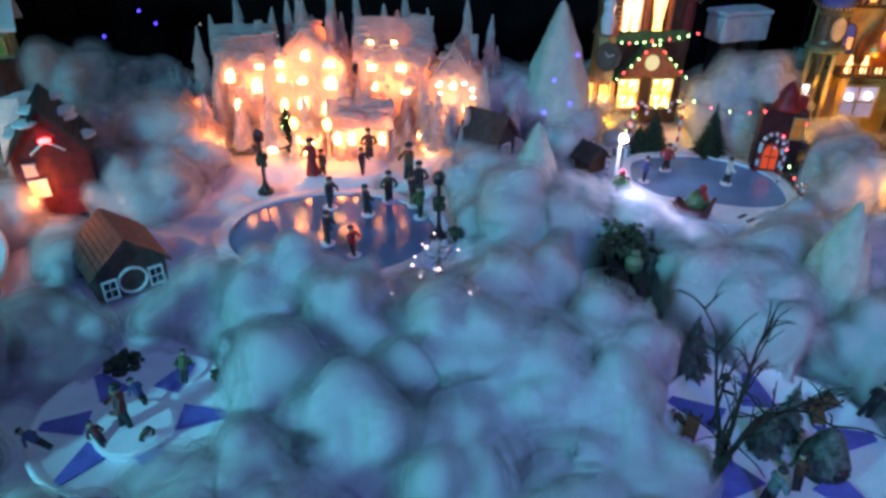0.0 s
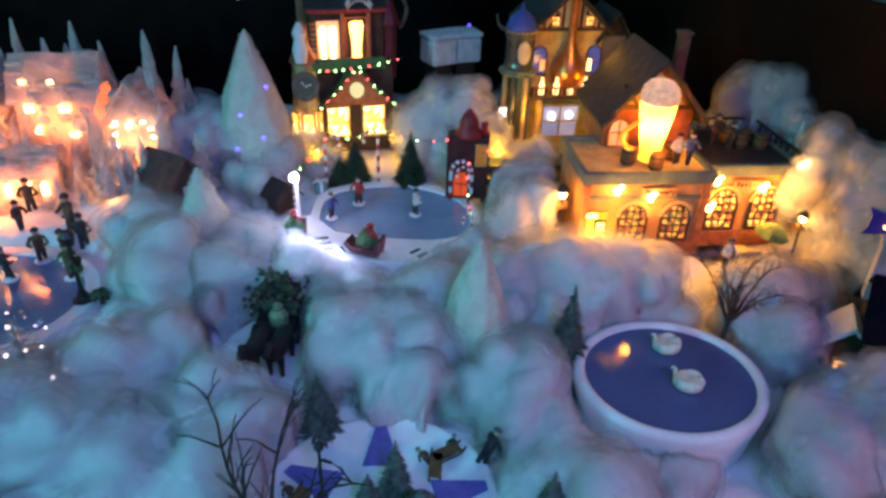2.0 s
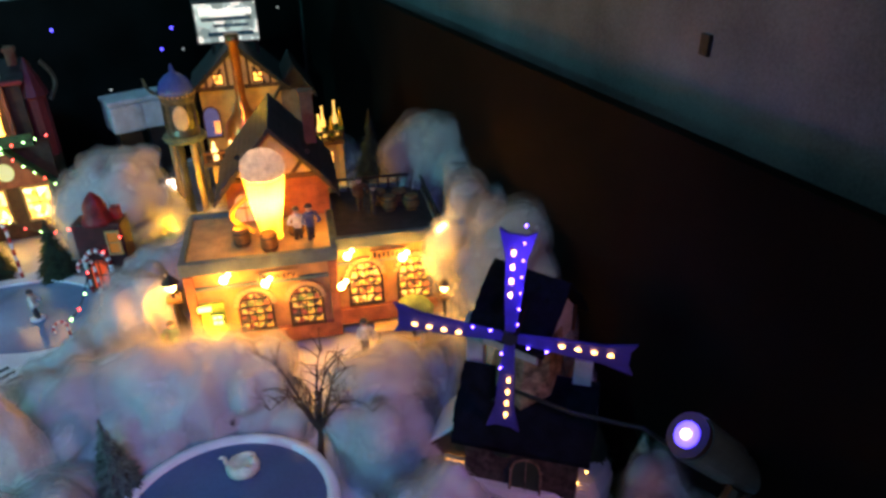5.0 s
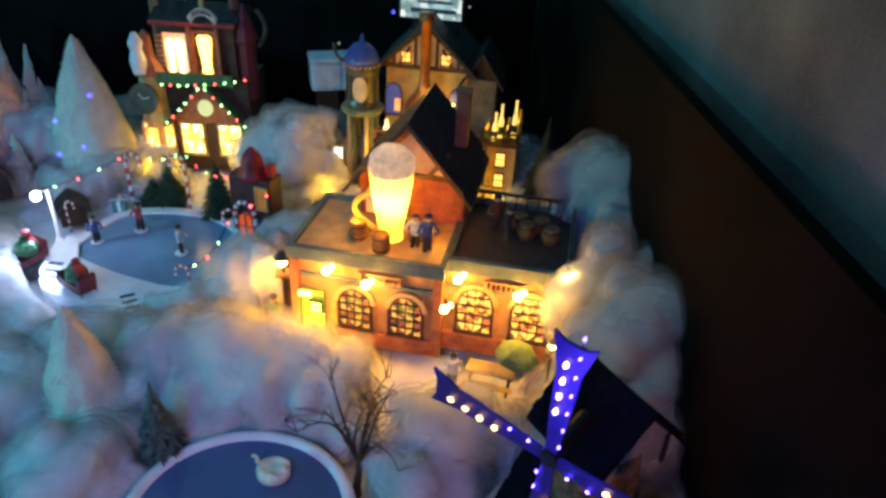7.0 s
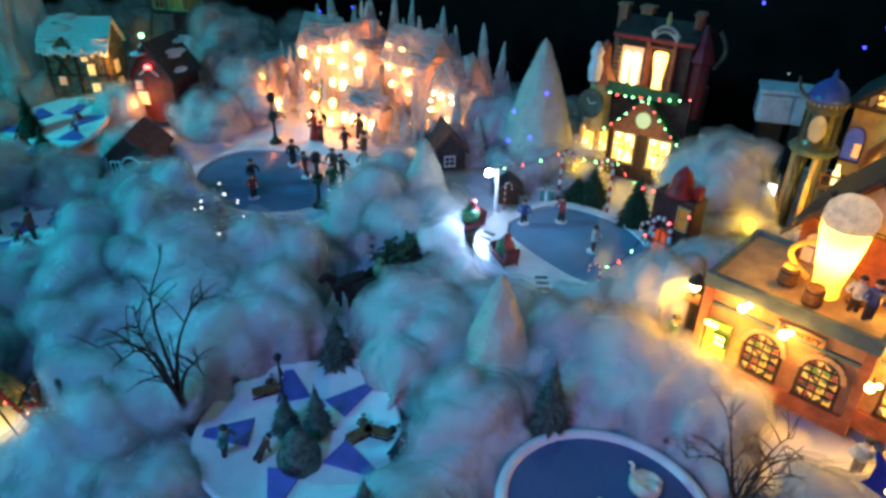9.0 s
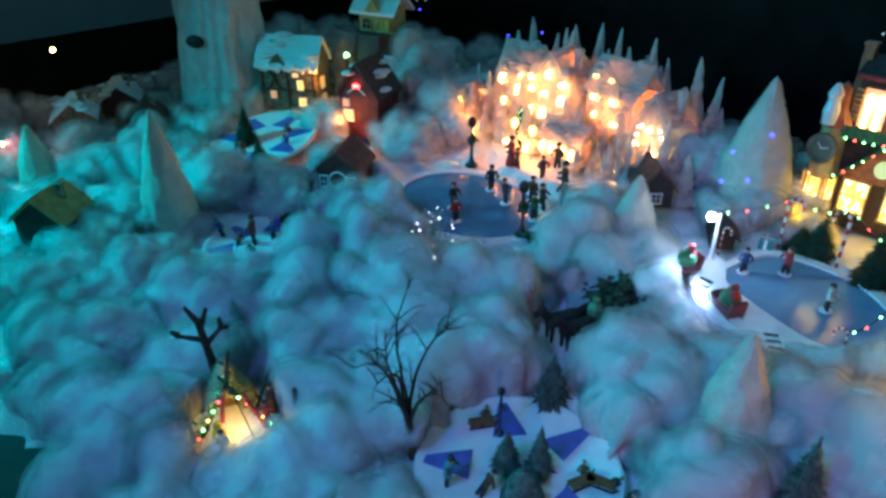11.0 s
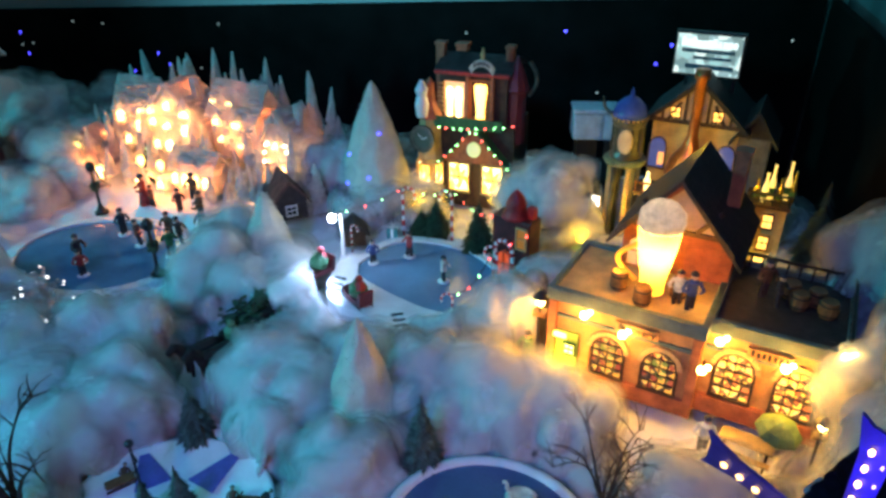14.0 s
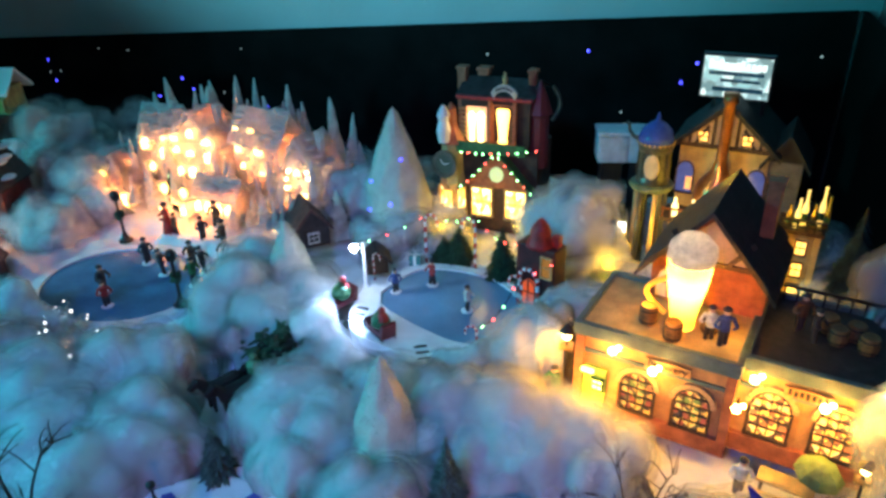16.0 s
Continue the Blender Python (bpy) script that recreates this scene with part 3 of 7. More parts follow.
# loose fibres that stand off the wadding and soften its outline
e1, e2 = tuft_v[tuft_f[:, 1]] - tuft_v[tuft_f[:, 0]], tuft_v[tuft_f[:, 2]] - tuft_v[tuft_f[:, 0]]
cr = np.cross(e1, e2)
area = np.linalg.norm(cr, axis=1)
fn = cr / np.maximum(area, 1e-12)[:, None]
want = area * (fn[:, 2] > -0.35)
pick = _rng.choice(len(tuft_f), 70000, p=want / want.sum())
u = _rng.rand(len(pick), 2)
u = np.where(u.sum(1, keepdims=True) > 1, 1 - u, u)
root = tuft_v[tuft_f[pick, 0]] + e1[pick] * u[:, :1] + e2[pick] * u[:, 1:]
normal = fn[pick]
way = normal * 0.55 + _rng.normal(0, 0.6, normal.shape)
way /= np.linalg.norm(way, axis=1)[:, None]
side = np.cross(way, _rng.normal(0, 1, way.shape))
side /= np.linalg.norm(side, axis=1)[:, None]
length = 0.004 + 0.014 * _rng.rand(len(pick), 1) ** 2
width = _rng.uniform(0.00006, 0.00014, (len(pick), 1))
tri = np.stack([root - side * width - normal * 0.0006, root + side * width - normal * 0.0006, root + way * length], 1).reshape(-1, 3)
mesh_of("cotton_fibres", tri, np.arange(len(tri)).reshape(-1, 3), COTTON, "loose white cotton fibres on the snow", "stuff", False)

# soft shells of teased wadding round the tufts, thinner towards the outside
for _k, (_off, _dense) in enumerate(((0.0030, 0.38), (0.0070, 0.30), (0.0115, 0.21), (0.0170, 0.13))):
    _swell = _off * (1 + 0.40 * fbm3(soft_v * 45, 1, 470 + _k)) * np.clip(_near, 0.1, 1) + ruffle
    mesh_of("cotton_veil", soft_v + _nrm * _swell[:, None], tuft_f, veil("cotton_veil_%s" % "abcd"[_k], _dense), "thin teased veil of white cotton over the tufts", "stuff")

# ---- kinds of things ----


def pane(parent, m, w, h, lit, frame=TIMBER, arched=False, bars=(2, 3), deep=0.002):
    """A lit window on a wall: the pane, with a barred frame under it."""
    bm = B()
    upright(bm, arch(w, h) if arched else [(-w / 2, 0), (w / 2, 0), (w / 2, h), (-w / 2, h)], -0.001, 0.002)
    win = part("window", bm, lit, parent)
    win.matrix_local = m
    bm, t = B(), max(0.0011, w * 0.06)
    box(bm, 0, -deep, -t, w + 3 * t, 2.2 * deep, 1.6 * t)
    top = h - w / 2 if arched else h
    for sx in (-1, 1):
        box(bm, sx * (w / 2 + t / 2), -deep, 0, 1.4 * t, 2 * deep, top)
    if arched:
        for i in range(8):
            a, b = math.pi * i / 8, math.pi * (i + 1) / 8
            rod(bm, (w / 2 * math.cos(a), -deep, top + w / 2 * math.sin(a)), (w / 2 * math.cos(b), -deep, top + w / 2 * math.sin(b)), t * 0.8, seg=5)
    else:
        box(bm, 0, -deep, h, w + 3 * t, 2 * deep, 1.4 * t)
    for i in range(1, bars[0] + 1):
        x = -w / 2 + w * i / (bars[0] + 1)
        box(bm, x, -deep, 0, t * 0.6, 1.2 * deep, h if not arched else top + math.sqrt(max(0, (w / 2) ** 2 - x * x)))
    for i in range(1, bars[1] + 1):
        box(bm, 0, -deep, h * i / (bars[1] + 1), w * (0.96 if i < bars[1] or not arched else 0.8), 1.2 * deep, t * 0.6)
    part("window_frame", bm, frame, win)
    return win


def gable_roof(bm, x0, x1, y0, y1, z, rise, over=0.006, thick=0.004, along="y", mi=0):
    """Two roof slopes with a ridge along y (gables to the front) or along x."""
    if along == "y":
        c, h = (x0 + x1) / 2, (x1 - x0) / 2
        k = rise / h
        prof = [(x0 - over, z - over * k), (c, z + rise), (x1 + over, z - over * k), (x1 + over, z - over * k + thick), (c, z + rise + thick * 1.3), (x0 - over, z - over * k + thick)]
        upright(bm, prof[:2] + prof[4:], y0 - over, y1 + over, mi)
        upright(bm, [prof[1], prof[2], prof[3], prof[4]], y0 - over, y1 + over, mi)
    else:
        c, h = (y0 + y1) / 2, (y1 - y0) / 2
        k = rise / h
        for s in (-1, 1):
            e = c + s * (h + over)
            ze = z - over * k
            q = [bm.verts.new(p) for p in ((x0 - over, e, ze), (x1 + over, e, ze), (x1 + over, c, z + rise), (x0 - over, c, z + rise),
                                           (x0 - over, e, ze + thick), (x1 + over, e, ze + thick), (x1 + over, c, z + rise + thick), (x0 - over, c, z + rise + thick))]
            for f in ((0, 1, 2, 3), (7, 6, 5, 4), (0, 4, 5, 1), (1, 5, 6, 2), (2, 6, 7, 3), (3, 7, 4, 0)):
                bm.faces.new([q[i] for i in f]).material_index = mi
    bmesh.ops.recalc_face_normals(bm, faces=bm.faces)
    return bm


def gable_wall(bm, x0, x1, y, z, rise, thick=0.004):
    upright(bm, [(x0, z), (x1, z), ((x0 + x1) / 2, z + rise)], y, y + thick)
    return bm


def cottage(name, m, w, d, hw, rise, wall_mat, roof_mat, label, category="house", along="y", trim=WHITE_PAINT, windows=(), chimney=True, snow=False):
    """A small pottery house, its front towards -y."""
    ob = thing(name, m, label, category)
    bm = B()
    box(bm, 0, d / 2, 0, w, d, hw, bevel=0.001)
    if along == "y":
        gable_wall(bm, -w / 2, w / 2, 0.0005, hw, rise * 0.98)
        gable_wall(bm, -w / 2, w / 2, d - 0.0045, hw, rise * 0.98)
    else:
        for sx in (-1, 1):
            q = [bm.verts.new((sx * (w / 2 - o), y, z)) for o in (0.0005, 0.0045) for y, z in ((0, hw), (d, hw), (d / 2, hw + rise * 0.98))]
            for f in ((0, 1, 2), (5, 4, 3), (0, 3, 4, 1), (1, 4, 5, 2), (2, 5, 3, 0)):
                bm.faces.new([q[i] for i in f])
        bmesh.ops.recalc_face_normals(bm, faces=bm.faces)
    part("wall", bm, wall_mat, ob)
    roof = part("roof", gable_roof(B(), -w / 2, w / 2, 0, d, hw, rise, along=along), roof_mat, ob)
    # courses of shingles on the roof
    bm = B()
    n = 7
    for s in (-1, 1):
        for i in range(n):
            t = (i + 0.5) / n
            if along == "y":
                k = math.atan2(rise, w / 2)
                bmesh.ops.create_cube(bm, size=1, matrix=pose(s * (w / 2) * (1 - t), d / 2, hw + rise * t + 0.0055, 0, s * math.degrees(k), 0)
                                      @ Matrix.Diagonal((w / 2 / n * 1.15, d + 0.013, 0.0016, 1)))
            else:
                k = math.atan2(rise, d / 2)
                bmesh.ops.create_cube(bm, size=1, matrix=pose(0, d / 2 + s * (d / 2) * (1 - t), hw + rise * t + 0.0055, -s * math.degrees(k), 0, 0)
                                      @ Matrix.Diagonal((w + 0.013, d / 2 / n * 1.15, 0.0016, 1)))
    part("shingles", bm, roof_mat, roof)
    if snow:
        for i in range(9):
            t, s, bm = random.random(), random.choice((-1, 1)), B()
            if along == "y":
                ball(bm, s * (w / 2) * (1 - t), d * random.random(), hw + rise * t + 0.006, 0.012, 1.3, 1.5, 0.35)
            else:
                ball(bm, w * (random.random() - 0.5), d / 2 + s * (d / 2) * (1 - t), hw + rise * t + 0.006, 0.014, 1.6, 1.1, 0.35)
            part("snow_patch", bm, SNOW, roof)
    if chimney:
        bm = B()
        box(bm, w * 0.22, d * 0.6, hw + rise * 0.4, 0.011, 0.011, rise * 0.9, bevel=0.001)
        box(bm, w * 0.22, d * 0.6, hw + rise * 1.3, 0.014, 0.014, 0.003)
        part("chimney", bm, STONE, ob)
    for face, x, z, ww, wh, lit in windows:
        mm = {"front": pose(x, -0.0012, z), "right": pose(w / 2 + 0.0012, x, z, 0, 0, 90), "left": pose(-w / 2 - 0.0012, x, z, 0, 0, -90)}[face]
        pane(ob, mm, ww, wh, lit, trim, bars=(1, 2))
    return ob


def figurine(x, y, z, h, rz, coat, label, hat="dark", pose_arms=0.6, base=True, lean=0.0, skirt=False, group="figurines", category="figurine"):
    """A small painted figurine as one plain mesh: coat, head, hat and a snowy foot plate."""
    bm = B()
    if base:
        lathe(bm, [(0.19, 0), (0.21, 0.03), (0.15, 0.06)], 12, mi=3)
    if skirt:
        lathe(bm, [(0.17, 0.05), (0.15, 0.2), (0.10, 0.45), (0.11, 0.5)], 10)
    else:
        for s in (-1, 1):
            rod(bm, (s * 0.06, 0.05 * s, 0.04), (s * 0.05, 0, 0.48), 0.055, 0.07, 6, mi=2)
    lathe(bm, [(0.115, 0.40), (0.13, 0.5), (0.12, 0.62), (0.14, 0.74), (0.06, 0.80)], 10, sy=0.75)
    for s in (-1, 1):
        rod(bm, (s * 0.13, 0, 0.74), (s * (0.16 + 0.12 * pose_arms), -0.14 * pose_arms, 0.56), 0.045, 0.04, 6)
        rod(bm, (s * (0.16 + 0.12 * pose_arms), -0.14 * pose_arms, 0.56), (s * 0.14, -0.22 * pose_arms - 0.05, 0.50 + 0.1 * pose_arms), 0.04, 0.035, 6)
    ball(bm, 0, -0.01, 0.87, 0.095, 0.9, 1, 1.05, 1, mi=1)
    lathe(bm, [(0.098, 0.91), (0.100, 0.93), (0.085, 0.955), (0.05, 0.99), (0.015, 1.0)], 10, mi=2)
    bm.transform(Matrix.Diagonal((h, h, h, 1)))
    me_ob = part("figurine", bm, [COAT[coat], SKIN, COAT[hat], SNOW], smooth=False)
    me_ob.matrix_world = pose(x, y, z, lean, 0, rz)
    return tagged(me_ob, label, category, group)


def conifer(x, y, z, h, r, material, label, tiers=7, group="", snowy=False, crook=0.0):
    """A bottle-brush fir: a thin trunk and a crown of ragged, drooping tiers of needles."""
    ob = thing("fir_tree", pose(x, y, z, crook, crook * 0.5, random.uniform(0, 360)), label, "tree", group)
    bm = B()
    rod(bm, (0, 0, 0), (0, 0, h * 0.95), h * 0.035, h * 0.008, 7)
    lathe(bm, [(r * 0.42, 0), (r * 0.40, h * 0.03), (r * 0.1, h * 0.05)], 12)
    part("trunk", bm, BARK, ob)
    bm = B()
    for k in range(tiers * 4):
        t = k / (tiers * 4 - 1)
        zz = h * (0.08 + 0.86 * t)
        rr = r * (1 - t) ** 0.85 + r * 0.04
        n = max(6, int(20 * (1 - t)) + 5)
        for i in range(n):
            a = 2 * math.pi * (i + random.random()) / n
            L = rr * random.uniform(0.72, 1.12)
            tip = Vector((L * math.cos(a), L * math.sin(a), zz - L * random.uniform(0.05, 0.45)))
            u = Vector((-math.sin(a), math.cos(a), 0)) * rr * 0.16
            v = bm.verts.new((0, 0, zz + h * 0.035))
            p, q = bm.verts.new(tip * 0.55 + Vector((0, 0, zz * 0.45 + h * 0.012)) + u), bm.verts.new(tip * 0.55 + Vector((0, 0, zz * 0.45 + h * 0.012)) - u)
            w = bm.verts.new(tip)
            bm.faces.new((v, p, q))
            bm.faces.new((p, w, q))
    part("crown", bm, material, ob)
    return ob


def cotton_cone(x, y, z, h, r, label, bulge=0.52, group="white cone trees"):
    """A flocked white cone tree with an uneven felted skin."""
    ob = thing("cone_tree", pose(x, y, z), label, "tree", group)
    bm, seg, rows = B(), 40, 30
    rings = []
    ph = random.uniform(0, 50)
    for k in range(rows + 1):
        t = k / rows
        rr = r * (1 - t) ** (bulge + 0.30 * t) * (0.90 + 0.10 * math.sin(min(1, t * 4) * math.pi / 2))
        ringv = []
        for i in range(seg):
            a = 2 * math.pi * i / seg
            d = Vector((math.cos(a), math.sin(a), t * 3))
            nz = noise.noise(d * 2.2 + Vector((ph, 0, 0))) * 0.16 + noise.noise(d * 9 + Vector((0, ph, 0))) * 0.05
            q = max(rr * (1 + nz), 0.0006)
            ringv.append(bm.verts.new((q * math.cos(a), q * math.sin(a), h * t + (noise.noise(d * 6) * 0.004 if 0 < k < rows else 0))))
        rings.append(ringv)
    for u, v in zip(rings, rings[1:]):
        for i in range(seg):
            bm.faces.new((u[i], u[(i + 1) % seg], v[(i + 1) % seg], v[i]))
    part("crown", bm, FLOCK, ob, smooth=True)
    bm, rng = B(), random.Random(int(x * 1000))
    for i in range(1500):
        t = rng.random() ** 1.3 * 0.97
        a = rng.uniform(0, 2 * math.pi)
        rr = r * (1 - t) ** (bulge + 0.30 * t) * 0.97
        p = Vector((rr * math.cos(a), rr * math.sin(a), h * t))
        o = Vector((math.cos(a), math.sin(a), rng.uniform(-0.3, 0.9))).normalized()
        s = o.cross(Vector((rng.gauss(0, 1), rng.gauss(0, 1), rng.gauss(0, 1)))).normalized() * 0.0006
        bm.faces.new([bm.verts.new(c) for c in (p - s, p + s, p + o * rng.uniform(0.002, 0.006))])
    part("bristles", bm, FLOCK, ob)
    return ob


def bare_tree(x, y, z, h, label, seed, spread=0.45, lean=(0, 0), limbs=6):
    """A leafless twig tree: a short trunk, long arching limbs and fine drooping twigs."""
    ob = thing("bare_tree", pose(x, y, z), label, "tree", "bare twig trees")
    rng = random.Random(seed)
    axis = Vector((lean[0], lean[1], 1)).normalized()
    trunk, twigs = B(), B()
    p = Vector((0, 0, -0.006))
    for i in range(4):
        q = p + (axis + Vector((rng.gauss(0, 0.08), rng.gauss(0, 0.08), 0))).normalized() * h * 0.085
        rod(trunk, p, q, h * (0.029 - 0.003 * i), h * (0.026 - 0.003 * i), 7)
        p = q
    part("trunk", trunk, BARK, ob)

    def strand(bm, p, d, length, rad, droop, steps):
        pts = [p]
        for i in range(steps):
            d = (d + Vector((rng.gauss(0, 0.07), rng.gauss(0, 0.07), rng.gauss(0, 0.05) - droop * (i / steps) ** 2))).normalized()
            q = p + d * length / steps
            rod(bm, p, q, rad, rad * 0.84, 6, caps=False)
            p, rad = q, rad * 0.84
            pts.append(p)
        return pts, d

    for k in range(limbs):
        a = 2 * math.pi * (k + 0.4 * rng.random()) / limbs
        d = (axis + Vector((math.cos(a), math.sin(a), 0)) * spread * rng.uniform(0.5, 1.2)).normalized()
        bm = B()
        pts, e = strand(bm, p - axis * h * 0.05 * rng.random(), d, h * rng.uniform(0.50, 0.72), h * 0.015, 0.6, 9)
        part("limb", bm, BARK, ob)
        for j in range(2, len(pts)):
            for _ in range(2 if j > 4 else 1):
                if rng.random() < 0.7:
                    s = (d + Vector((rng.gauss(0, 0.6), rng.gauss(0, 0.6), rng.gauss(0.1, 0.3)))).normalized()
                    tp, _e = strand(twigs, pts[j], s, h * rng.uniform(0.08, 0.2), h * 0.004, 0.6, 4)
                    if rng.random() < 0.5:
                        strand(twigs, tp[2], (s + Vector((rng.gauss(0, 0.5), rng.gauss(0, 0.5), 0))).normalized(), h * 0.08, h * 0.0025, 0.5, 3)
    tagged(part("twig_spray", twigs, BARK, ob), kind="stuff")
    return ob


def street_lamp(x, y, z, h, label, wreath=True):
    ob = thing("street_lamp", pose(x, y, z), label, "street lamp", "black street lamps")
    bm = B()
    lathe(bm, [(0.012, 0), (0.012, 0.004), (0.008, 0.006), (0.005, 0.012), (0.0026, 0.02), (0.0024, h * 0.8)], 10)
    part("post", bm, BLACK, ob)
    bm = B()
    lathe(bm, [(0.003, h * 0.8), (0.007, h * 0.82), (0.0085, h * 0.92), (0.005, h * 0.98), (0.001, h)], 8)
    part("lantern", bm, BLACK, ob)
    if wreath:
        bm = B()
        for i in range(40):
            a = random.uniform(0, 2 * math.pi)
            ball(bm, 0.005 * math.cos(a), 0.005 * math.sin(a), h * 0.52 + 0.006 * math.sin(a * 3), random.uniform(0.002, 0.005), sub=1)
        part("wreath", bm, GREEN, ob)
    return ob


def barrel(x, y, z, r, h, label, tilt=0, rz=0):
    ob = thing("barrel", pose(x, y, z, tilt, 0, rz), label, "barrel", "wooden barrels")
    part("cask", lathe(B(), [(r * 0.8, 0), (r * 0.95, h * 0.25), (r, h * 0.5), (r * 0.95, h * 0.75), (r * 0.8, h), (r * 0.7, h * 0.97)], 14), BARREL, ob)
    for k in (0.2, 0.8):
        part("hoop", lathe(B(), [(r * 0.92, h * (k - 0.04)), (r * 0.99, h * (k - 0.04)), (r * 0.99, h * (k + 0.04)), (r * 0.92, h * (k + 0.04))], 14), BLACK, ob)
    return ob


def candy_cane(x, y, z, h, rz):
    ob = thing("candy_cane", pose(x, y, z, 0, 0, rz), "red and white striped candy cane post on the snow", "candy cane", "candy cane posts")
    pts = [(0, 0, h * 0.8 * i / 8) for i in range(9)] + [(h * 0.12 * (1 - math.cos(a)), 0, h * 0.8 + h * 0.14 * math.sin(a)) for a in [math.pi * 1.15 * i / 8 for i in range(1, 9)]]
    for k, (a, b) in enumerate(zip(pts, pts[1:])):
        part("stripe", rod(B(), a, b, h * 0.024, seg=7), (RED_PAINT, WHITE_PAINT)[k % 2], ob)
    return ob


def bulb_string(a, b, sag, n, mats, label, r=0.0016, wire=BLACK):
    """A wire with small bulbs between two points."""
    ob = thing("light_string", Matrix.Identity(4), label, "fairy lights", "light strings")
    a, b = Vector(a), Vector(b)
    pts = [a.lerp(b, t) - Vector((0, 0, sag * 4 * t * (1 - t))) for t in [i / 14 for i in range(15)]]
    part("wire", tube(B(), pts, 0.0007, 5), wire, ob)
    for i in range(n):
        t = (i + 0.5) / n
        p = a.lerp(b, t) - Vector((0, 0, sag * 4 * t * (1 - t)))
        part("bulb", ball(B(), p.x, p.y, p.z - 0.001, r, 1, 1, 1.2, 1), mats[i % len(mats)], ob)
    return ob

# ---- ponds and plates ----


def plate(name, outline_out, outline_in, z0, z1, sheet, kerb, label, category):
    ob = thing(name, Matrix.Identity(4), label, category)
    part("base", slab(B(), outline_out, z0, z1 - 0.006), kerb, ob)
    part("rim", ring(B(), outline_out, outline_in, z1 - 0.006, z1), kerb, ob)
    part("ice", slab(B(), outline_in, z1 - 0.0058, z1 - 0.003), sheet, ob)
    return ob


plate("skating_pond", ellipse(-0.14, 0.795, 0.152, 0.126), ellipse(-0.14, 0.795, 0.135, 0.109), 0.0, 0.040, ICE, SNOW,
      "oval blue skating pond with a white snowy rim", "pond")
plate("lagoon", spline([(0.262, 0.885), (0.285, 0.985), (0.36, 1.012), (0.44, 0.995), (0.495, 0.93), (0.49, 0.835), (0.44, 0.805), (0.37, 0.80), (0.305, 0.80), (0.262, 0.83)]),
      spline([(0.276, 0.89), (0.295, 0.975), (0.36, 0.998), (0.432, 0.982), (0.482, 0.925), (0.474, 0.845), (0.43, 0.825), (0.375, 0.835), (0.33, 0.85), (0.292, 0.868)]),
      0.02, 0.060, LAGOON, SNOW, "kidney-shaped grey-blue ice rink on a white plate", "ice rink")
_deck = thing("snow_deck", Matrix.Identity(4), "smooth white deck with dark steps beside the ice rink", "deck")
part("deck", slab(B(), spline([(0.248, 0.905), (0.272, 0.90), (0.305, 0.848), (0.36, 0.82), (0.41, 0.795), (0.405, 0.765), (0.35, 0.775), (0.292, 0.79), (0.262, 0.84)]), 0.03, 0.064), SNOW, _deck)
for _i in range(3):
    part("step", box(B(), 0.277 + 0.003 * _i, 0.842 - 0.014 * _i, 0.0632, 0.018, 0.005, 0.002), BLACK, _deck)
for _i in range(3):
    part("step", box(B(), 0.392 + 0.008 * _i, 0.792 - 0.010 * _i, 0.0632, 0.016, 0.004, 0.002, 35), BLACK, _deck)

_pool = thing("round_pool", Matrix.Identity(4), "round pool of deep blue water in a wide white rim", "pool")
part("base", lathe(B(), [(0.088, -0.03), (0.094, 0.02), (0.0985, 0.047), (0.0965, 0.053), (0.091, 0.055), (0.0865, 0.052), (0.0865, 0.046)], 56, (0.613, 0.533, 0), sy=0.93), SNOW, _pool, smooth=True)
part("water", slab(B(), ellipse(0.613, 0.533, 0.0868, 0.0808), 0.0462, 0.0492), POOL, _pool)
SWAN = pbr("swan_cream", (0.72, 0.70, 0.58), 0.5, 0.15, 120, 0.3)
for _x, _y, _r in ((0.624, 0.516, 150), (0.630, 0.575, 170)):
    _o = thing("swan_float", pose(_x, _y, 0.0492, 0, 0, _r), "small cream swan float on the blue pool water", "float", "pool floats")
    part("body", lathe(B(), [(0.0100, 0), (0.0135, 0.003), (0.0138, 0.009), (0.0115, 0.0125), (0.0070, 0.0110), (0.0030, 0.0105)], 22, sx=1.1), SWAN, _o, smooth=True)
    for _s in (-1, 1):
        part("wing", ball(B(), -0.003, _s * 0.0095, 0.010, 0.0065, 1.4, 0.45, 0.75), SWAN, _o)
    part("tail", lathe(B(), [(0.005, 0.008), (0.004, 0.012), (0.001, 0.016)], 10, (-0.011, 0, 0)), SWAN, _o)
    part("neck", tube(B(), [(0.010, 0, 0.009), (0.0145, 0, 0.014), (0.0145, 0, 0.019), (0.0165, 0, 0.0205), (0.0190, 0, 0.0190)], 0.0026, 7, 0.0012), SWAN, _o)


def disc(name, cx, cy, r, z, label, wedges, seed, tilt=0.0, category="play disc"):
    """A white round plate with a raised rim and painted blue wedges."""
    ob = thing(name, pose(cx, cy, z, tilt, 0, 0), label, category, "white play discs")
    part("plate", lathe(B(), [(r * 0.80, -0.016), (r * 0.97, -0.006), (r * 1.0, 0.002), (r * 0.985, 0.005), (r * 0.95, 0.004), (r * 0.9, 0.0), (r * 0.3, 0.0)], 56), SNOW, ob, smooth=True)
    rng = random.Random(seed)
    for k in range(wedges):
        a = 2 * math.pi * (k + 0.25 * rng.random()) / wedges
        w, q = rng.uniform(0.30, 0.38), rng.uniform(0.46, 0.52)
        tip = [(r * p * math.cos(a + d), r * p * math.sin(a + d)) for p, d in ((q, -w), (0.90, -0.05), (0.91, 0.05), (q, w))]
        part("wedge", slab(B(), tip, 0.0006, 0.0024), BLUE_PAINT, ob, "painted blue wedge")
    return ob


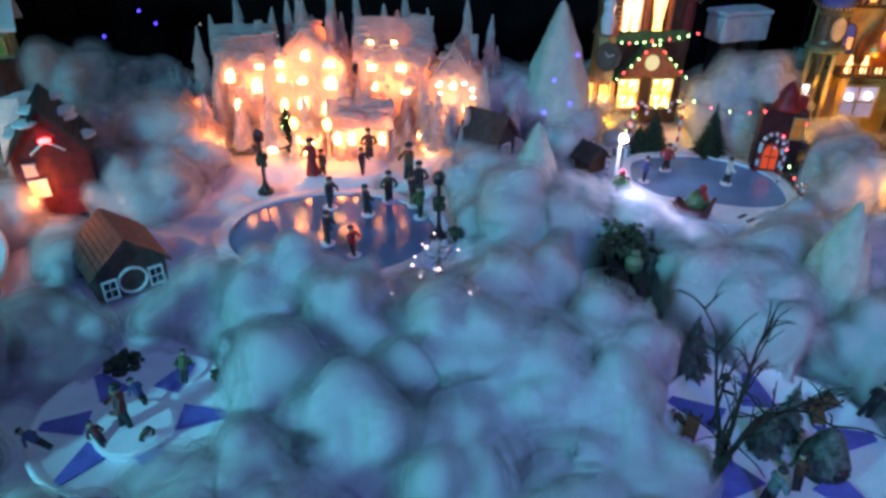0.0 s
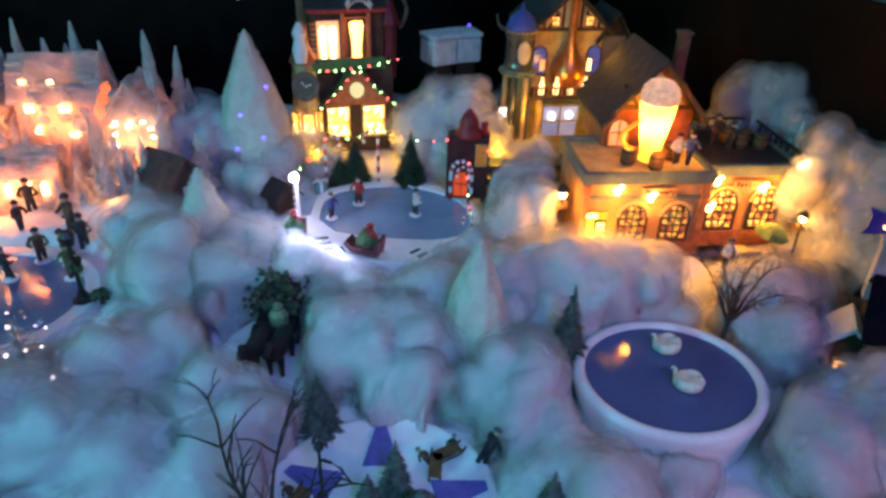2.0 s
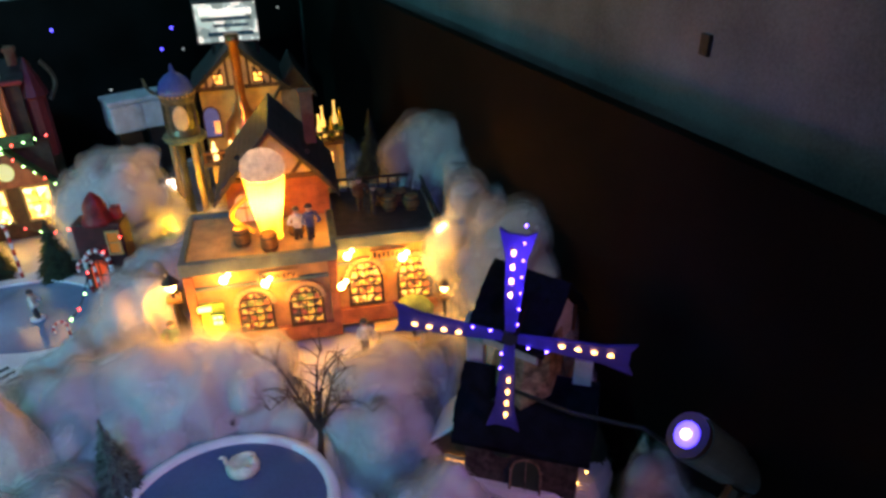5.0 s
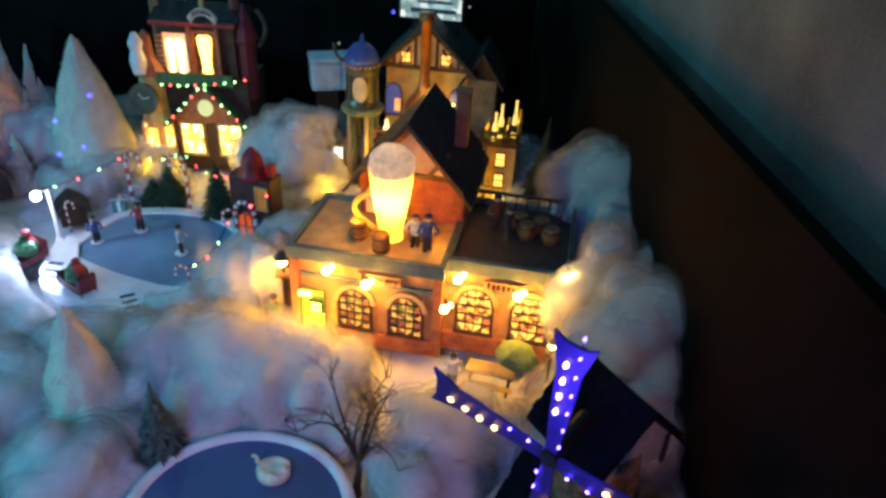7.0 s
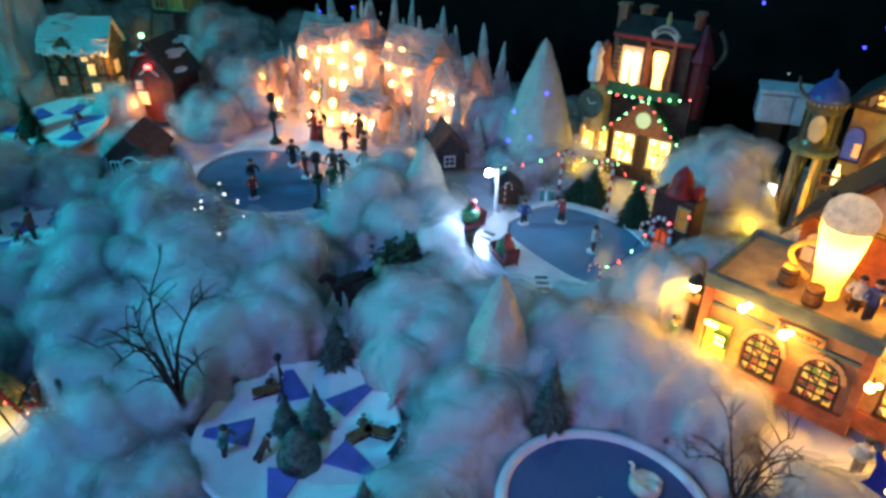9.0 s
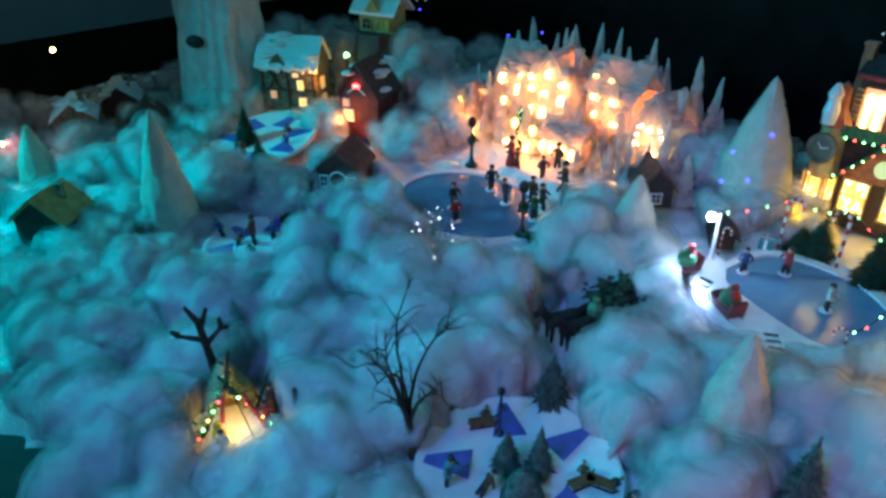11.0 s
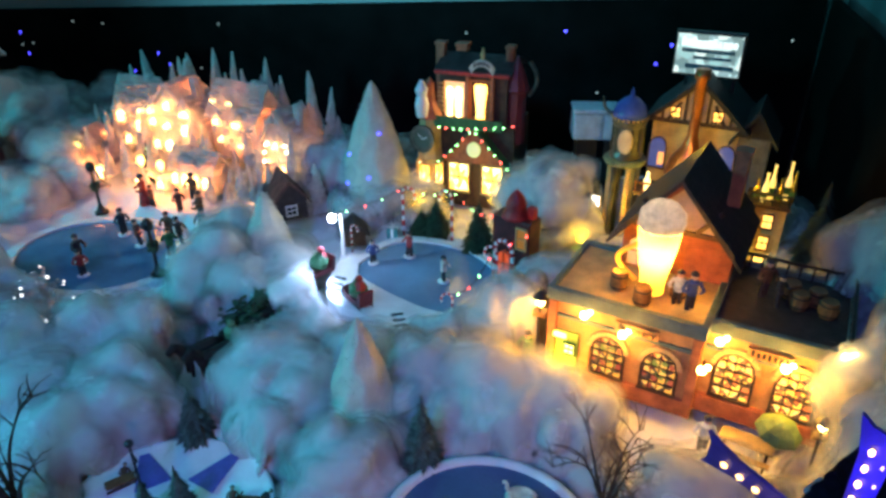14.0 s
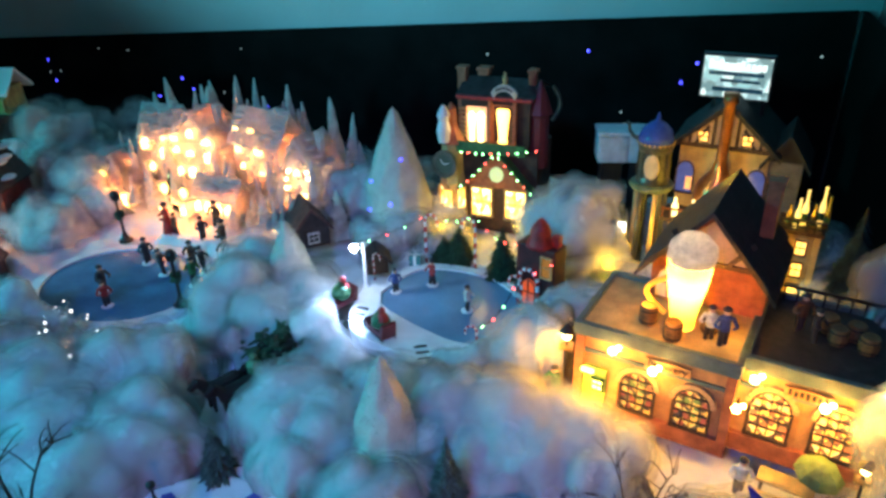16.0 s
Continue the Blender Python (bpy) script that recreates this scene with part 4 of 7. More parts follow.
disc("play_disc", 0.307, 0.452, 0.108, 0.012, "round white plate with blue painted wedges and firs", 5, 3)
disc("play_disc", -0.29, 0.485, 0.096, 0.008, "round white plate with blue paths and sledging figures", 6, 8)
disc("sledge_hill", -0.62, 0.665, 0.115, 0.045, "tilted round white hill with blue painted slides", 7, 12, tilt=12, category="sledge hill")

# ---- brewery ----
BREW = pose(0.598, 0.770, 0.055, 0, 0, -6)
_b = thing("brewery", BREW, "lit tan brewery with arched windows and a giant beer mug", "building")
_bm = B()
box(_bm, 0.080, 0.055, 0, 0.160, 0.110, 0.108, bevel=0.0015)
part("wall", _bm, TAN, _b)
_bm = B()
box(_bm, 0.222, 0.085, 0, 0.124, 0.130, 0.108, bevel=0.0015)
part("wall", _bm, TAN, _b)
for _x, _y, _w, _d, _n in ((0.080, 0.055, 0.168, 0.118, "terrace"), (0.224, 0.085, 0.130, 0.138, "flat_roof")):
    part(_n, box(B(), _x, _y, 0.1085, _w - 0.006, _d - 0.006, 0.004), OCHRE if _n == "terrace" else ROOF_DARK, _b)
    for _s in (-1, 1):
        part("cornice", box(B(), _x, _y + _s * (_d / 2), 0.102, _w, 0.007, 0.016, bevel=0.0015), TEAL_TRIM, _b)
        part("cornice", box(B(), _x + _s * (_w / 2 - 0.0035), _y, 0.1025, 0.0068, _d - 0.008, 0.015, bevel=0.0015), TEAL_TRIM, _b)
        part("string_course", box(B(), _x, _y + _s * (_d / 2 - 0.004), 0.080, _w - 0.006, 0.006, 0.004), TEAL_TRIM, _b)
for _x in (0.003, 0.157):
    part("corner_pier", box(B(), _x, -0.001, 0, 0.010, 0.008, 0.10, bevel=0.001), BRICK_RED, _b)
part("plinth", box(B(), 0.222, 0.018, 0, 0.126, 0.008, 0.022, bevel=0.001), BRICK_RED, _b)
part("plinth", box(B(), 0.10, -0.002, 0, 0.11, 0.006, 0.02, bevel=0.001), BRICK_RED, _b)
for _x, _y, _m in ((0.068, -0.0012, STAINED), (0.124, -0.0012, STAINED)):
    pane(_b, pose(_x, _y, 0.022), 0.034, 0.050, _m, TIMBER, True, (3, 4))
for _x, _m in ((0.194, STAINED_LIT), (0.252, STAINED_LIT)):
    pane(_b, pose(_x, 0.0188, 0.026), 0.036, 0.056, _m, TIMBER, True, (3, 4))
# brick arches over the four windows
for _x, _y, _z, _r in ((0.068, -0.002, 0.055, 0.0205), (0.124, -0.002, 0.055, 0.0205), (0.194, 0.018, 0.064, 0.0215), (0.252, 0.018, 0.064, 0.0215)):
    for _k in range(11):
        _a = math.pi * (_k + 0.5) / 11
        _v = part("brick", box(B(), 0, 0, -0.0028, 0.0055, 0.005, 0.0056), pbr("arch_stone", (0.52, 0.30, 0.15), 0.7, 0.2, 90, 0.4), _b)
        _v.matrix_local = pose(_x + _r * math.cos(_a), _y, _z + _r * math.sin(_a), 0, -math.degrees(_a), 0)
_d = part("door", box(B(), 0.022, -0.002, 0.002, 0.026, 0.004, 0.062, bevel=0.001), pbr("bright_green_door", (0.22, 0.36, 0.06), 0.5, 0.2, 80), _b, "green door standing in a lit porch")
pane(_d, pose(0.026, -0.0045, 0.036), 0.011, 0.014, WIN_HOT, COAT["green"], bars=(1, 1))
part("handle", ball(B(), 0.012, -0.005, 0.03, 0.0014, sub=1), COPPER, _d)
part("porch_light", box(B(), 0.014, -0.0055, 0.056, 0.014, 0.003, 0.005), WIN_HOT, _b)
_s = part("sign_board", box(B(), 0.222, 0.0155, 0.0850, 0.042, 0.003, 0.011, bevel=0.0006), TAN, _b)
for _k in range(7):
    part("lettering_bar", box(B(), 0.2065 + 0.0052 * _k, 0.0138, 0.0875 - 0.0008 * (_k % 2), 0.0034, 0.001, 0.0060 + 0.0012 * (_k % 3 == 0)), BLACK, _s)
for _x, _y, _w, _t in ((0.096, -0.0035, 0.046, "Brewery"),):
    _s = part("sign_board", box(B(), _x, _y, 0.0850, _w, 0.003, 0.011, bevel=0.0006), TAN, _b)
    _c = bpy.data.curves.new("lettering", "FONT")
    _c.body, _c.size, _c.align_x, _c.extrude = _t, 0.0115, "CENTER", 0.0004
    _l = new("lettering", _c)
    _l.parent = _s
    _l.matrix_local = pose(_x, _y - 0.0022, 0.0872, 90)
    _c.materials.append(BLACK)
for _x, _y, _z in ((0.040, -0.008, 0.094), (0.083, -0.010, 0.085), (0.175, 0.010, 0.096), (0.238, 0.010, 0.086), (0.283, 0.010, 0.116), (0.165, -0.004, 0.066), (0.284, 0.012, 0.066)):
    _l = part("wall_lamp", rod(B(), (_x, _y + 0.008, _z + 0.007), (_x, _y, _z + 0.005), 0.001, seg=5), BLACK, _b)
    part("bulb", ball(B(), _x, _y, _z, 0.0046, sub=2), BULB, _l)
    part("bulb", ball(B(), _x + 0.0055, _y + 0.001, _z + 0.0050, 0.0030, sub=1), BULB, _l)
# gabled house behind the terrace
part("gable_wall", gable_wall(box(B(), 0.105, 0.135, 0.108, 0.118, 0.085, 0.056), 0.046, 0.164, 0.0925, 0.164, 0.062), BRICK_RED, _b)
part("gable_roof", gable_roof(B(), 0.046, 0.164, 0.076, 0.185, 0.160, 0.070, 0.012, 0.005), ROOF_DARK, _b)
_bm = B()
for _s in (-1, 1):
    _a = math.atan2(0.070, 0.059)
    for _k in range(8):
        _t = (_k + 0.5) / 8
        bmesh.ops.create_cube(_bm, size=1, matrix=pose(0.105 + _s * 0.062 * (1 - _t), 0.1305, 0.158 + 0.070 * _t + 0.0065, 0, _s * math.degrees(_a), 0) @ Matrix.Diagonal((0.0125, 0.135, 0.002, 1)))
part("shingles", _bm, ROOF_DARK, _b)
part("chimney", box(box(B(), 0.150, 0.135, 0.19, 0.014, 0.014, 0.06, bevel=0.001), 0.150, 0.135, 0.25, 0.017, 0.017, 0.004), BRICK_RED, _b)
_bm = B()
for _x, _a in ((0.075, -38), (0.135, 38)):
    bmesh.ops.create_cube(_bm, size=1, matrix=pose(_x, 0.091, 0.183, 0, _a, 0) @ Matrix.Diagonal((0.005, 0.004, 0.036, 1)))
box(_bm, 0.105, 0.091, 0.164, 0.118, 0.004, 0.005)
part("timber_frame", _bm, TIMBER, _b)
part("timber_panel", upright(B(), [(0.060, 0.170), (0.150, 0.170), (0.105, 0.217)], 0.0905, 0.0926), pbr("cream_plaster", (0.7, 0.55, 0.35), 0.7), _b)
for _x in (0.066,):
    pane(_b, pose(_x, 0.0912, 0.113), 0.026, 0.038, glow("amber_alcove", (1.0, 0.45, 0.04), 0.55), COPPER, True, (1, 1))
# the beer mug
_m = part("beer_mug", lathe(B(), [(0.0135, 0.113), (0.0130, 0.122), (0.0145, 0.135), (0.0190, 0.160), (0.0222, 0.182), (0.0226, 0.190)], 28, (0.094, 0.045, 0)), BEER, _b, "glowing amber beer mug", smooth=True)
_bm = B()
lathe(_bm, [(0.0228, 0.190), (0.0240, 0.199), (0.0225, 0.207), (0.015, 0.215), (0.006, 0.218), (0.001, 0.219)], 26, (0.094, 0.045, 0), wobble=0.10)
part("foam", _bm, pbr("foam", (0.82, 0.76, 0.70), 0.85, 0.15, 160, 0.9, sheer=0.6), _m)
_bm = B()
_p = [(0.076 - 0.022 * math.sin(math.pi * i / 10), 0.045, 0.122 + 0.044 * i / 10) for i in range(11)]
tube(_bm, _p, 0.0030, 7)
part("mug_handle", _bm, pbr("lit_handle", (0.8, 0.40, 0.08), 0.3, 0.1, 60, 0, 0, (1.0, 0.40, 0.03), 0.35), _m)
_bm = B()
for _k in range(9):
    box(_bm, 0.165 + 0.013 * _k, 0.150, 0.112, 0.002, 0.002, 0.018)
for _k in range(9):
    box(_bm, 0.284, 0.025 + 0.0145 * _k, 0.112, 0.002, 0.002, 0.018)
box(_bm, 0.222, 0.150, 0.128, 0.124, 0.003, 0.003)
box(_bm, 0.284, 0.086, 0.128, 0.003, 0.128, 0.003)
part("railing", _bm, BLACK, _b)


def on_brew(x, y, z):
    return BREW @ Vector((x, y, z))


for _x, _y in ((0.062, 0.032), (0.092, 0.014), (0.122, 0.045)):
    _q = on_brew(_x, _y, 0.1128)
    barrel(_q.x, _q.y, _q.z, 0.0095, 0.022, "small oak barrel with iron hoops on the brewery terrace")
for _x, _y, _z in ((0.235, 0.085, 0.1128), (0.225, 0.105, 0.1128), (0.25, 0.10, 0.1128), (0.262, 0.082, 0.1128)):
    _q = on_brew(_x, _y, _z)
    barrel(_q.x, _q.y, _q.z, 0.010, 0.018, "small barrel on the dark flat roof of the brewery")
for _x, _y, _z, _h, _r, _c in ((0.124, 0.030, 0.1128, 0.042, -10, "white"), (0.138, 0.026, 0.1128, 0.046, 15, "blue"), (0.200, 0.09, 0.1128, 0.046, 20, "brown"), (0.215, 0.075, 0.1128, 0.04, 60, "dark")):
    _q = on_brew(_x, _y, _z)
    figurine(_q.x, _q.y, _q.z, _h, _r, _c, "tiny painted brewer figurine on the brewery roof", base=False)
for _x, _y, _h, _c, _k, _l in ((0.572, 0.775, 0.046, "green", True, "figurine of a woman in a green dress by the brewery door"), (0.628, 0.733, 0.044, "dark", False, "figurine of a man in dark clothes at the lit door"),
                              (0.776, 0.708, 0.046, "white", False, "figurine of a cook in a white apron before the brewery")):
    figurine(_x, _y, max(snow_at(_x, _y), 0.056) - 0.002, _h, random.uniform(-40, 40), _c, _l, skirt=_k)
_t = thing("beer_table", pose(0.815, 0.715, 0.058, 0, 0, -10), "small snowy wooden table with benches outside the brewery", "table")
for _n, _a in (("tabletop", (0, 0, 0.016, 0.05, 0.018, 0.003)), ("bench", (0, -0.017, 0.009, 0.05, 0.007, 0.002)), ("bench", (0, 0.017, 0.009, 0.05, 0.007, 0.002))):
    part(_n, box(B(), *_a, bevel=0.0005), OCHRE, _t)
for _x in (-0.02, 0.02):
    for _y in (-0.007, 0.007):
        part("leg", rod(B(), (_x, _y, 0), (_x, _y, 0.016), 0.0014, seg=6), TIMBER, _t)
for _y in (-0.017, 0.017):
    for _x in (-0.02, 0.02):
        part("leg", rod(B(), (_x, _y, 0), (_x, _y, 0.009), 0.0012, seg=6), TIMBER, _t)
_u = thing("parasol", pose(0.834, 0.722, 0.058, 6, 8, 0) @ Matrix.Scale(0.85, 4), "green and cream parasol beside the beer table", "parasol")
part("pole", rod(B(), (0, 0, 0), (0, 0, 0.055), 0.0012, seg=6), TIMBER, _u)
part("canopy", lathe(B(), [(0.026, 0.042), (0.0262, 0.044), (0.02, 0.052), (0.010, 0.058), (0.001, 0.061)], 8), pbr("parasol_cloth", (0.16, 0.24, 0.08), 0.8, 0.3), _u)
for _x, _y, _rz in ((0.872, 0.712, 0), (0.580, 0.790, 0)):
    _o = thing("barrel_lantern", pose(_x, _y, 0.055) @ Matrix.Scale(0.72 if _x > 0.8 else 0.9, 4), "dark lantern post with two small hanging barrels, lit", "lantern", "brewery lanterns")
    part("post", rod(B(), (0, 0, 0), (0, 0, 0.085), 0.002, seg=7), BLACK, _o)
    part("cap", lathe(B(), [(0.011, 0.093), (0.009, 0.096), (0.001, 0.104)], 8), BLACK, _o)
    part("bulb", ball(B(), 0, 0, 0.087, 0.0055, 1, 1, 1.2), BULB, _o)
    part("keg", rod(B(), (-0.009, 0.004, 0.068), (0.009, 0.004, 0.068), 0.007, seg=12), BARREL, _o)

# ---- tall tavern at the back ----
_t = thing("tavern", pose(0.262, 1.150, 0.045, 0, 0, 4) @ Matrix.Diagonal((0.90, 1, 1, 1)), "tall lit tavern with clock bay and string lights", "building")
part("wall", box(B(), 0.098, 0.065, 0, 0.150, 0.10, 0.150, bevel=0.001), TAVERN_WALL, _t)
part("upper_wall", box(B(), 0.092, 0.065, 0.150, 0.128, 0.09, 0.085, bevel=0.001), TAVERN_WALL, _t)
part("bay", lathe(B(), [(0.022, 0), (0.022, 0.085), (0.025, 0.09), (0.023, 0.10), (0.020, 0.16), (0.022, 0.165)], 8, (0.012, 0.010, 0)), OCHRE, _t)
part("bay_roof", lathe(B(), [(0.026, 0.160), (0.020, 0.172), (0.012, 0.186), (0.010, 0.215), (0.001, 0.225)], 8, (0.012, 0.010, 0)), BRICK_RED, _t)
_c = part("clock", rod(B(), (0.010, -0.016, 0.130), (0.010, -0.023, 0.130), 0.022, seg=28), PEWTER, _t, "round grey clock dial")
part("clock_face", rod(B(), (0.010, -0.0228, 0.130), (0.010, -0.0242, 0.130), 0.0165, seg=28), pbr("clock_green", (0.06, 0.10, 0.07), 0.4), _c)
for _a in (20, 130):
    part("clock_hand", rod(B(), (0.010, -0.025, 0.130), (0.010 + 0.011 * math.cos(radians(_a)), -0.025, 0.130 + 0.011 * math.sin(radians(_a))), 0.0009, seg=5), WHITE_PAINT, _c)
part("clock_ring", ring(B(), ellipse(0, 0, 0.0235, 0.0235, 28), ellipse(0, 0, 0.0172, 0.0172, 28), 0, 0.003), PEWTER, _c).matrix_local = pose(0.010, -0.0225, 0.130, 90)
part("porch_gable", upright(B(), [(0.040, 0.088), (0.165, 0.088), (0.1025, 0.150)], 0.0, 0.012), BRICK_RED, _t)
part("porch_roof", gable_roof(B(), 0.040, 0.165, 0.0, 0.05, 0.088, 0.062, 0.008, 0.004), COAT["green"], _t)
part("porch_badge", rod(B(), (0.1025, -0.001, 0.113), (0.1025, -0.004, 0.113), 0.013, seg=20), glow("lit_badge", (0.6, 0.8, 0.15), 0.7), _t)
pane(_t, pose(0.069, 0.0135, 0.030), 0.038, 0.050, SHOP, OCHRE, bars=(1, 1))
pane(_t, pose(0.135, 0.0135, 0.030), 0.038, 0.050, SHOP, OCHRE, bars=(1, 1))
for _a in (-60, 0, 60):
    pane(_t, pose(0.012 + 0.0228 * math.sin(radians(_a)), 0.010 - 0.0228 * math.cos(radians(_a)), 0.045, 0, 0, _a), 0.017, 0.036, SHOP, OCHRE, bars=(1, 1))
    pane(_t, pose(0.012 + 0.0228 * math.sin(radians(_a)), 0.010 - 0.0228 * math.cos(radians(_a)), 0.012, 0, 0, _a), 0.017, 0.022, SHOP, OCHRE, bars=(0, 0))
pane(_t, pose(0.058, 0.0185, 0.160), 0.040, 0.060, WIN_DIM, TIMBER, bars=(0, 0))
# two glowing tapered shapes stand in for the bright figures in the left window
FIGURE_GLOW = glow("lit_figure_shape", (1.0, 0.70, 0.24), 9)
for _x, _w, _z in ((0.049, 0.0062, 0.161), (0.066, 0.0070, 0.161)):
    part("window_shape", lathe(B(), [(_w * 0.75, 0), (_w * 0.6, 0.006), (_w * 0.7, 0.020), (_w, 0.042), (_w * 0.9, 0.046), (_w * 0.3, 0.050)], 12, (_x, 0.0160, _z), sy=0.35), FIGURE_GLOW, _t, "lit tapered shape standing in for a figure in the window")
part("window_sill", box(B(), 0.058, 0.012, 0.155, 0.050, 0.010, 0.004), RED_PAINT, _t)
pane(_t, pose(0.108, 0.0185, 0.160), 0.036, 0.062, TIMBER, BRICK_RED, bars=(0, 0))
part("window_shape", lathe(B(), [(0.0085, 0), (0.0085, 0.003), (0.0075, 0.008), (0.0090, 0.026), (0.0118, 0.044), (0.0122, 0.052), (0.0095, 0.056)], 16, (0.108, 0.0150, 0.162), sy=0.35), glow("lit_beer_glass", (1.0, 0.56, 0.10), 6), _t, "tall lit beer glass in the window", smooth=True)
for _k in range(7):
    part("shutter_slat", box(B(), 0.032, 0.0150, 0.168 + 0.0075 * _k, 0.012, 0.006, 0.0045, bevel=0.0005), OCHRE, _t)
for _x in (0.084, 0.130):
    part("pilaster", box(B(), _x, 0.0145, 0.152, 0.006, 0.008, 0.080, bevel=0.0008), BRICK_RED, _t)
part("cornice", box(B(), 0.092, 0.014, 0.232, 0.140, 0.012, 0.006, bevel=0.001), COAT["red"], _t)
part("balcony", box(box(B(), 0.090, 0.008, 0.148, 0.13, 0.025, 0.006), 0.090, -0.004, 0.154, 0.13, 0.002, 0.012), COAT["green"], _t)
part("roof", gable_roof(B(), 0.026, 0.158, 0.018, 0.112, 0.235, 0.018, 0.006, 0.004, "x"), ROOF_DARK, _t)
_bm = B()
_o1 = [(0.112 + 0.030 * math.cos(radians(_a)), 0.226 + 0.034 * math.sin(radians(_a))) for _a in range(35, 150, 12)]
_o2 = [(0.112 + 0.024 * math.cos(radians(_a)), 0.218 + 0.031 * math.sin(radians(_a))) for _a in range(143, 30, -12)]
upright(_bm, _o1 + _o2, 0.006, 0.011)
_nb = part("name_board", _bm, pbr("pale_board", (0.42, 0.44, 0.40), 0.5, 0.2, 80, 0.2), _t, "arched pale name board")
for _k in range(7):
    _a = radians(60 + 10 * _k)
    part("lettering_bar", box(B(), 0.112 + 0.027 * math.cos(_a), 0.0052, 0.2200 + 0.0325 * math.sin(_a), 0.0026, 0.001, 0.0042), BLACK, _nb)
part("board_ornament", ball(lathe(B(), [(0.006, 0.256), (0.004, 0.262), (0.005, 0.268), (0.001, 0.276)], 9, (0.112, 0.012, 0)), 0.112, 0.012, 0.276, 0.003, sub=1), OCHRE, _t)
for _x, _z, _s in ((0.018, 0.150, 0.016), (0.060, 0.262, 0.020), (0.150, 0.24, 0.014)):
    part("chimney", box(box(B(), _x, 0.055, _z, _s, _s, 0.276 - _z if _x > 0.1 else 0.270 - _z, bevel=0.001), _x, 0.055, 0.270, _s + 0.004, _s + 0.004, 0.004), BRICK_RED, _t)
part("turret", lathe(B(), [(0.017, 0.12), (0.017, 0.205), (0.023, 0.21), (0.014, 0.235), (0.001, 0.262)], 10, (0.168, 0.04, 0)), pbr("dark_red", (0.16, 0.02, 0.03), 0.5), _t)
_bm = B()
_p = [(0.190 + 0.014 * math.sin(math.pi * i / 8), 0.04, 0.20 + 0.055 * i / 8) for i in range(9)]
tube(_bm, _p, 0.0038, 7)
part("mug_handle", _bm, PEWTER, _t)
_s = part("white_ornament", lathe(B(), [(0.010, 0), (0.013, 0.02), (0.009, 0.035), (0.012, 0.045), (0.004, 0.06)], 12, (0.006, -0.012, 0.165)), WHITE_PAINT, _t)
_tm = pose(0.262, 1.150, 0.045, 0, 0, 4) @ Matrix.Diagonal((0.90, 1, 1, 1))
for _a, _b2, _n in (((0.030, -0.010, 0.085), (0.1025, -0.010, 0.152), 6), ((0.1025, -0.010, 0.152), (0.175, -0.010, 0.085), 6), ((0.030, -0.008, 0.150), (0.10, -0.008, 0.152), 5), ((0.10, -0.008, 0.152), (0.185, -0.008, 0.165), 5)):
    bulb_string(_tm @ Vector(_a), _tm @ Vector(_b2), 0.002, _n, [BULB_GREEN, BULB_RED, BULB_GREEN], "string of green and red fairy lights along the tavern roof", 0.0016)

# ---- half-timbered beer hall with the stein tower ----
_h = thing("beer_hall", pose(0.585, 1.125, 0.045, 0, 0, -3), "half-timbered beer hall with pewter stein tower and sign", "building")
part("wall", box(B(), 0.110, 0.055, 0, 0.115, 0.10, 0.215, bevel=0.001), OCHRE, _h)
part("gable", upright(B(), [(0.048, 0.212), (0.172, 0.212), (0.110, 0.268)], -0.002, 0.010), pbr("cream_plaster", (0.7, 0.55, 0.35), 0.7), _h)
part("roof", gable_roof(B(), 0.048, 0.172, -0.002, 0.115, 0.212, 0.058, 0.010, 0.006), pbr("green_black_roof", (0.008, 0.014, 0.016), 0.6, 0.4, 90, 0.8), _h)
_bm = B()
for _x, _a, _l in ((0.080, 30, 0.03), (0.140, -30, 0.03), (0.065, 0, 0.022), (0.155, 0, 0.022), (0.095, 0, 0.045), (0.125, 0, 0.045)):
    bmesh.ops.create_cube(_bm, size=1, matrix=pose(_x, -0.004, 0.213 + _l / 2, 0, _a, 0) @ Matrix.Diagonal((0.004, 0.003, _l, 1)))
box(_bm, 0.110, -0.004, 0.211, 0.126, 0.004, 0.005)
for _s in (-1, 1):
    bmesh.ops.create_cube(_bm, size=1, matrix=pose(0.110 + _s * 0.033, -0.004, 0.240, 0, _s * 42, 0) @ Matrix.Diagonal((0.085, 0.004, 0.005, 1)))
part("timber_frame", _bm, TIMBER, _h)
for _x in (0.082, 0.138):
    pane(_h, pose(_x, -0.0045, 0.220), 0.012, 0.014, WIN, TIMBER, bars=(1, 1))
part("copper_still", lathe(B(), [(0.028, 0.128), (0.030, 0.145), (0.026, 0.165), (0.012, 0.182), (0.007, 0.20), (0.007, 0.275), (0.010, 0.278), (0.010, 0.29)], 18, (0.110, -0.012, 0)), COPPER, _h, "copper still with tall flue", smooth=True)
for _x, _w in ((0.064, 0.022), (0.156, 0.022)):
    pane(_h, pose(_x, 0.0035, 0.140), _w, 0.046, pbr("blue_window", (0.04, 0.06, 0.16), 0.2, 0.3, 90, 0, 0, (0.15, 0.25, 1.0), 0.25), TIMBER, True, (0, 0))
part("balcony", box(B(), 0.110, -0.020, 0.112, 0.130, 0.052, 0.006, bevel=0.001), TIMBER, _h)
_bm = B()
for _k in range(12):
    box(_bm, 0.048 + 0.0113 * _k, -0.044, 0.118, 0.0018, 0.0018, 0.013)
box(_bm, 0.110, -0.044, 0.130, 0.128, 0.003, 0.0025)
part("railing", _bm, COPPER, _h)
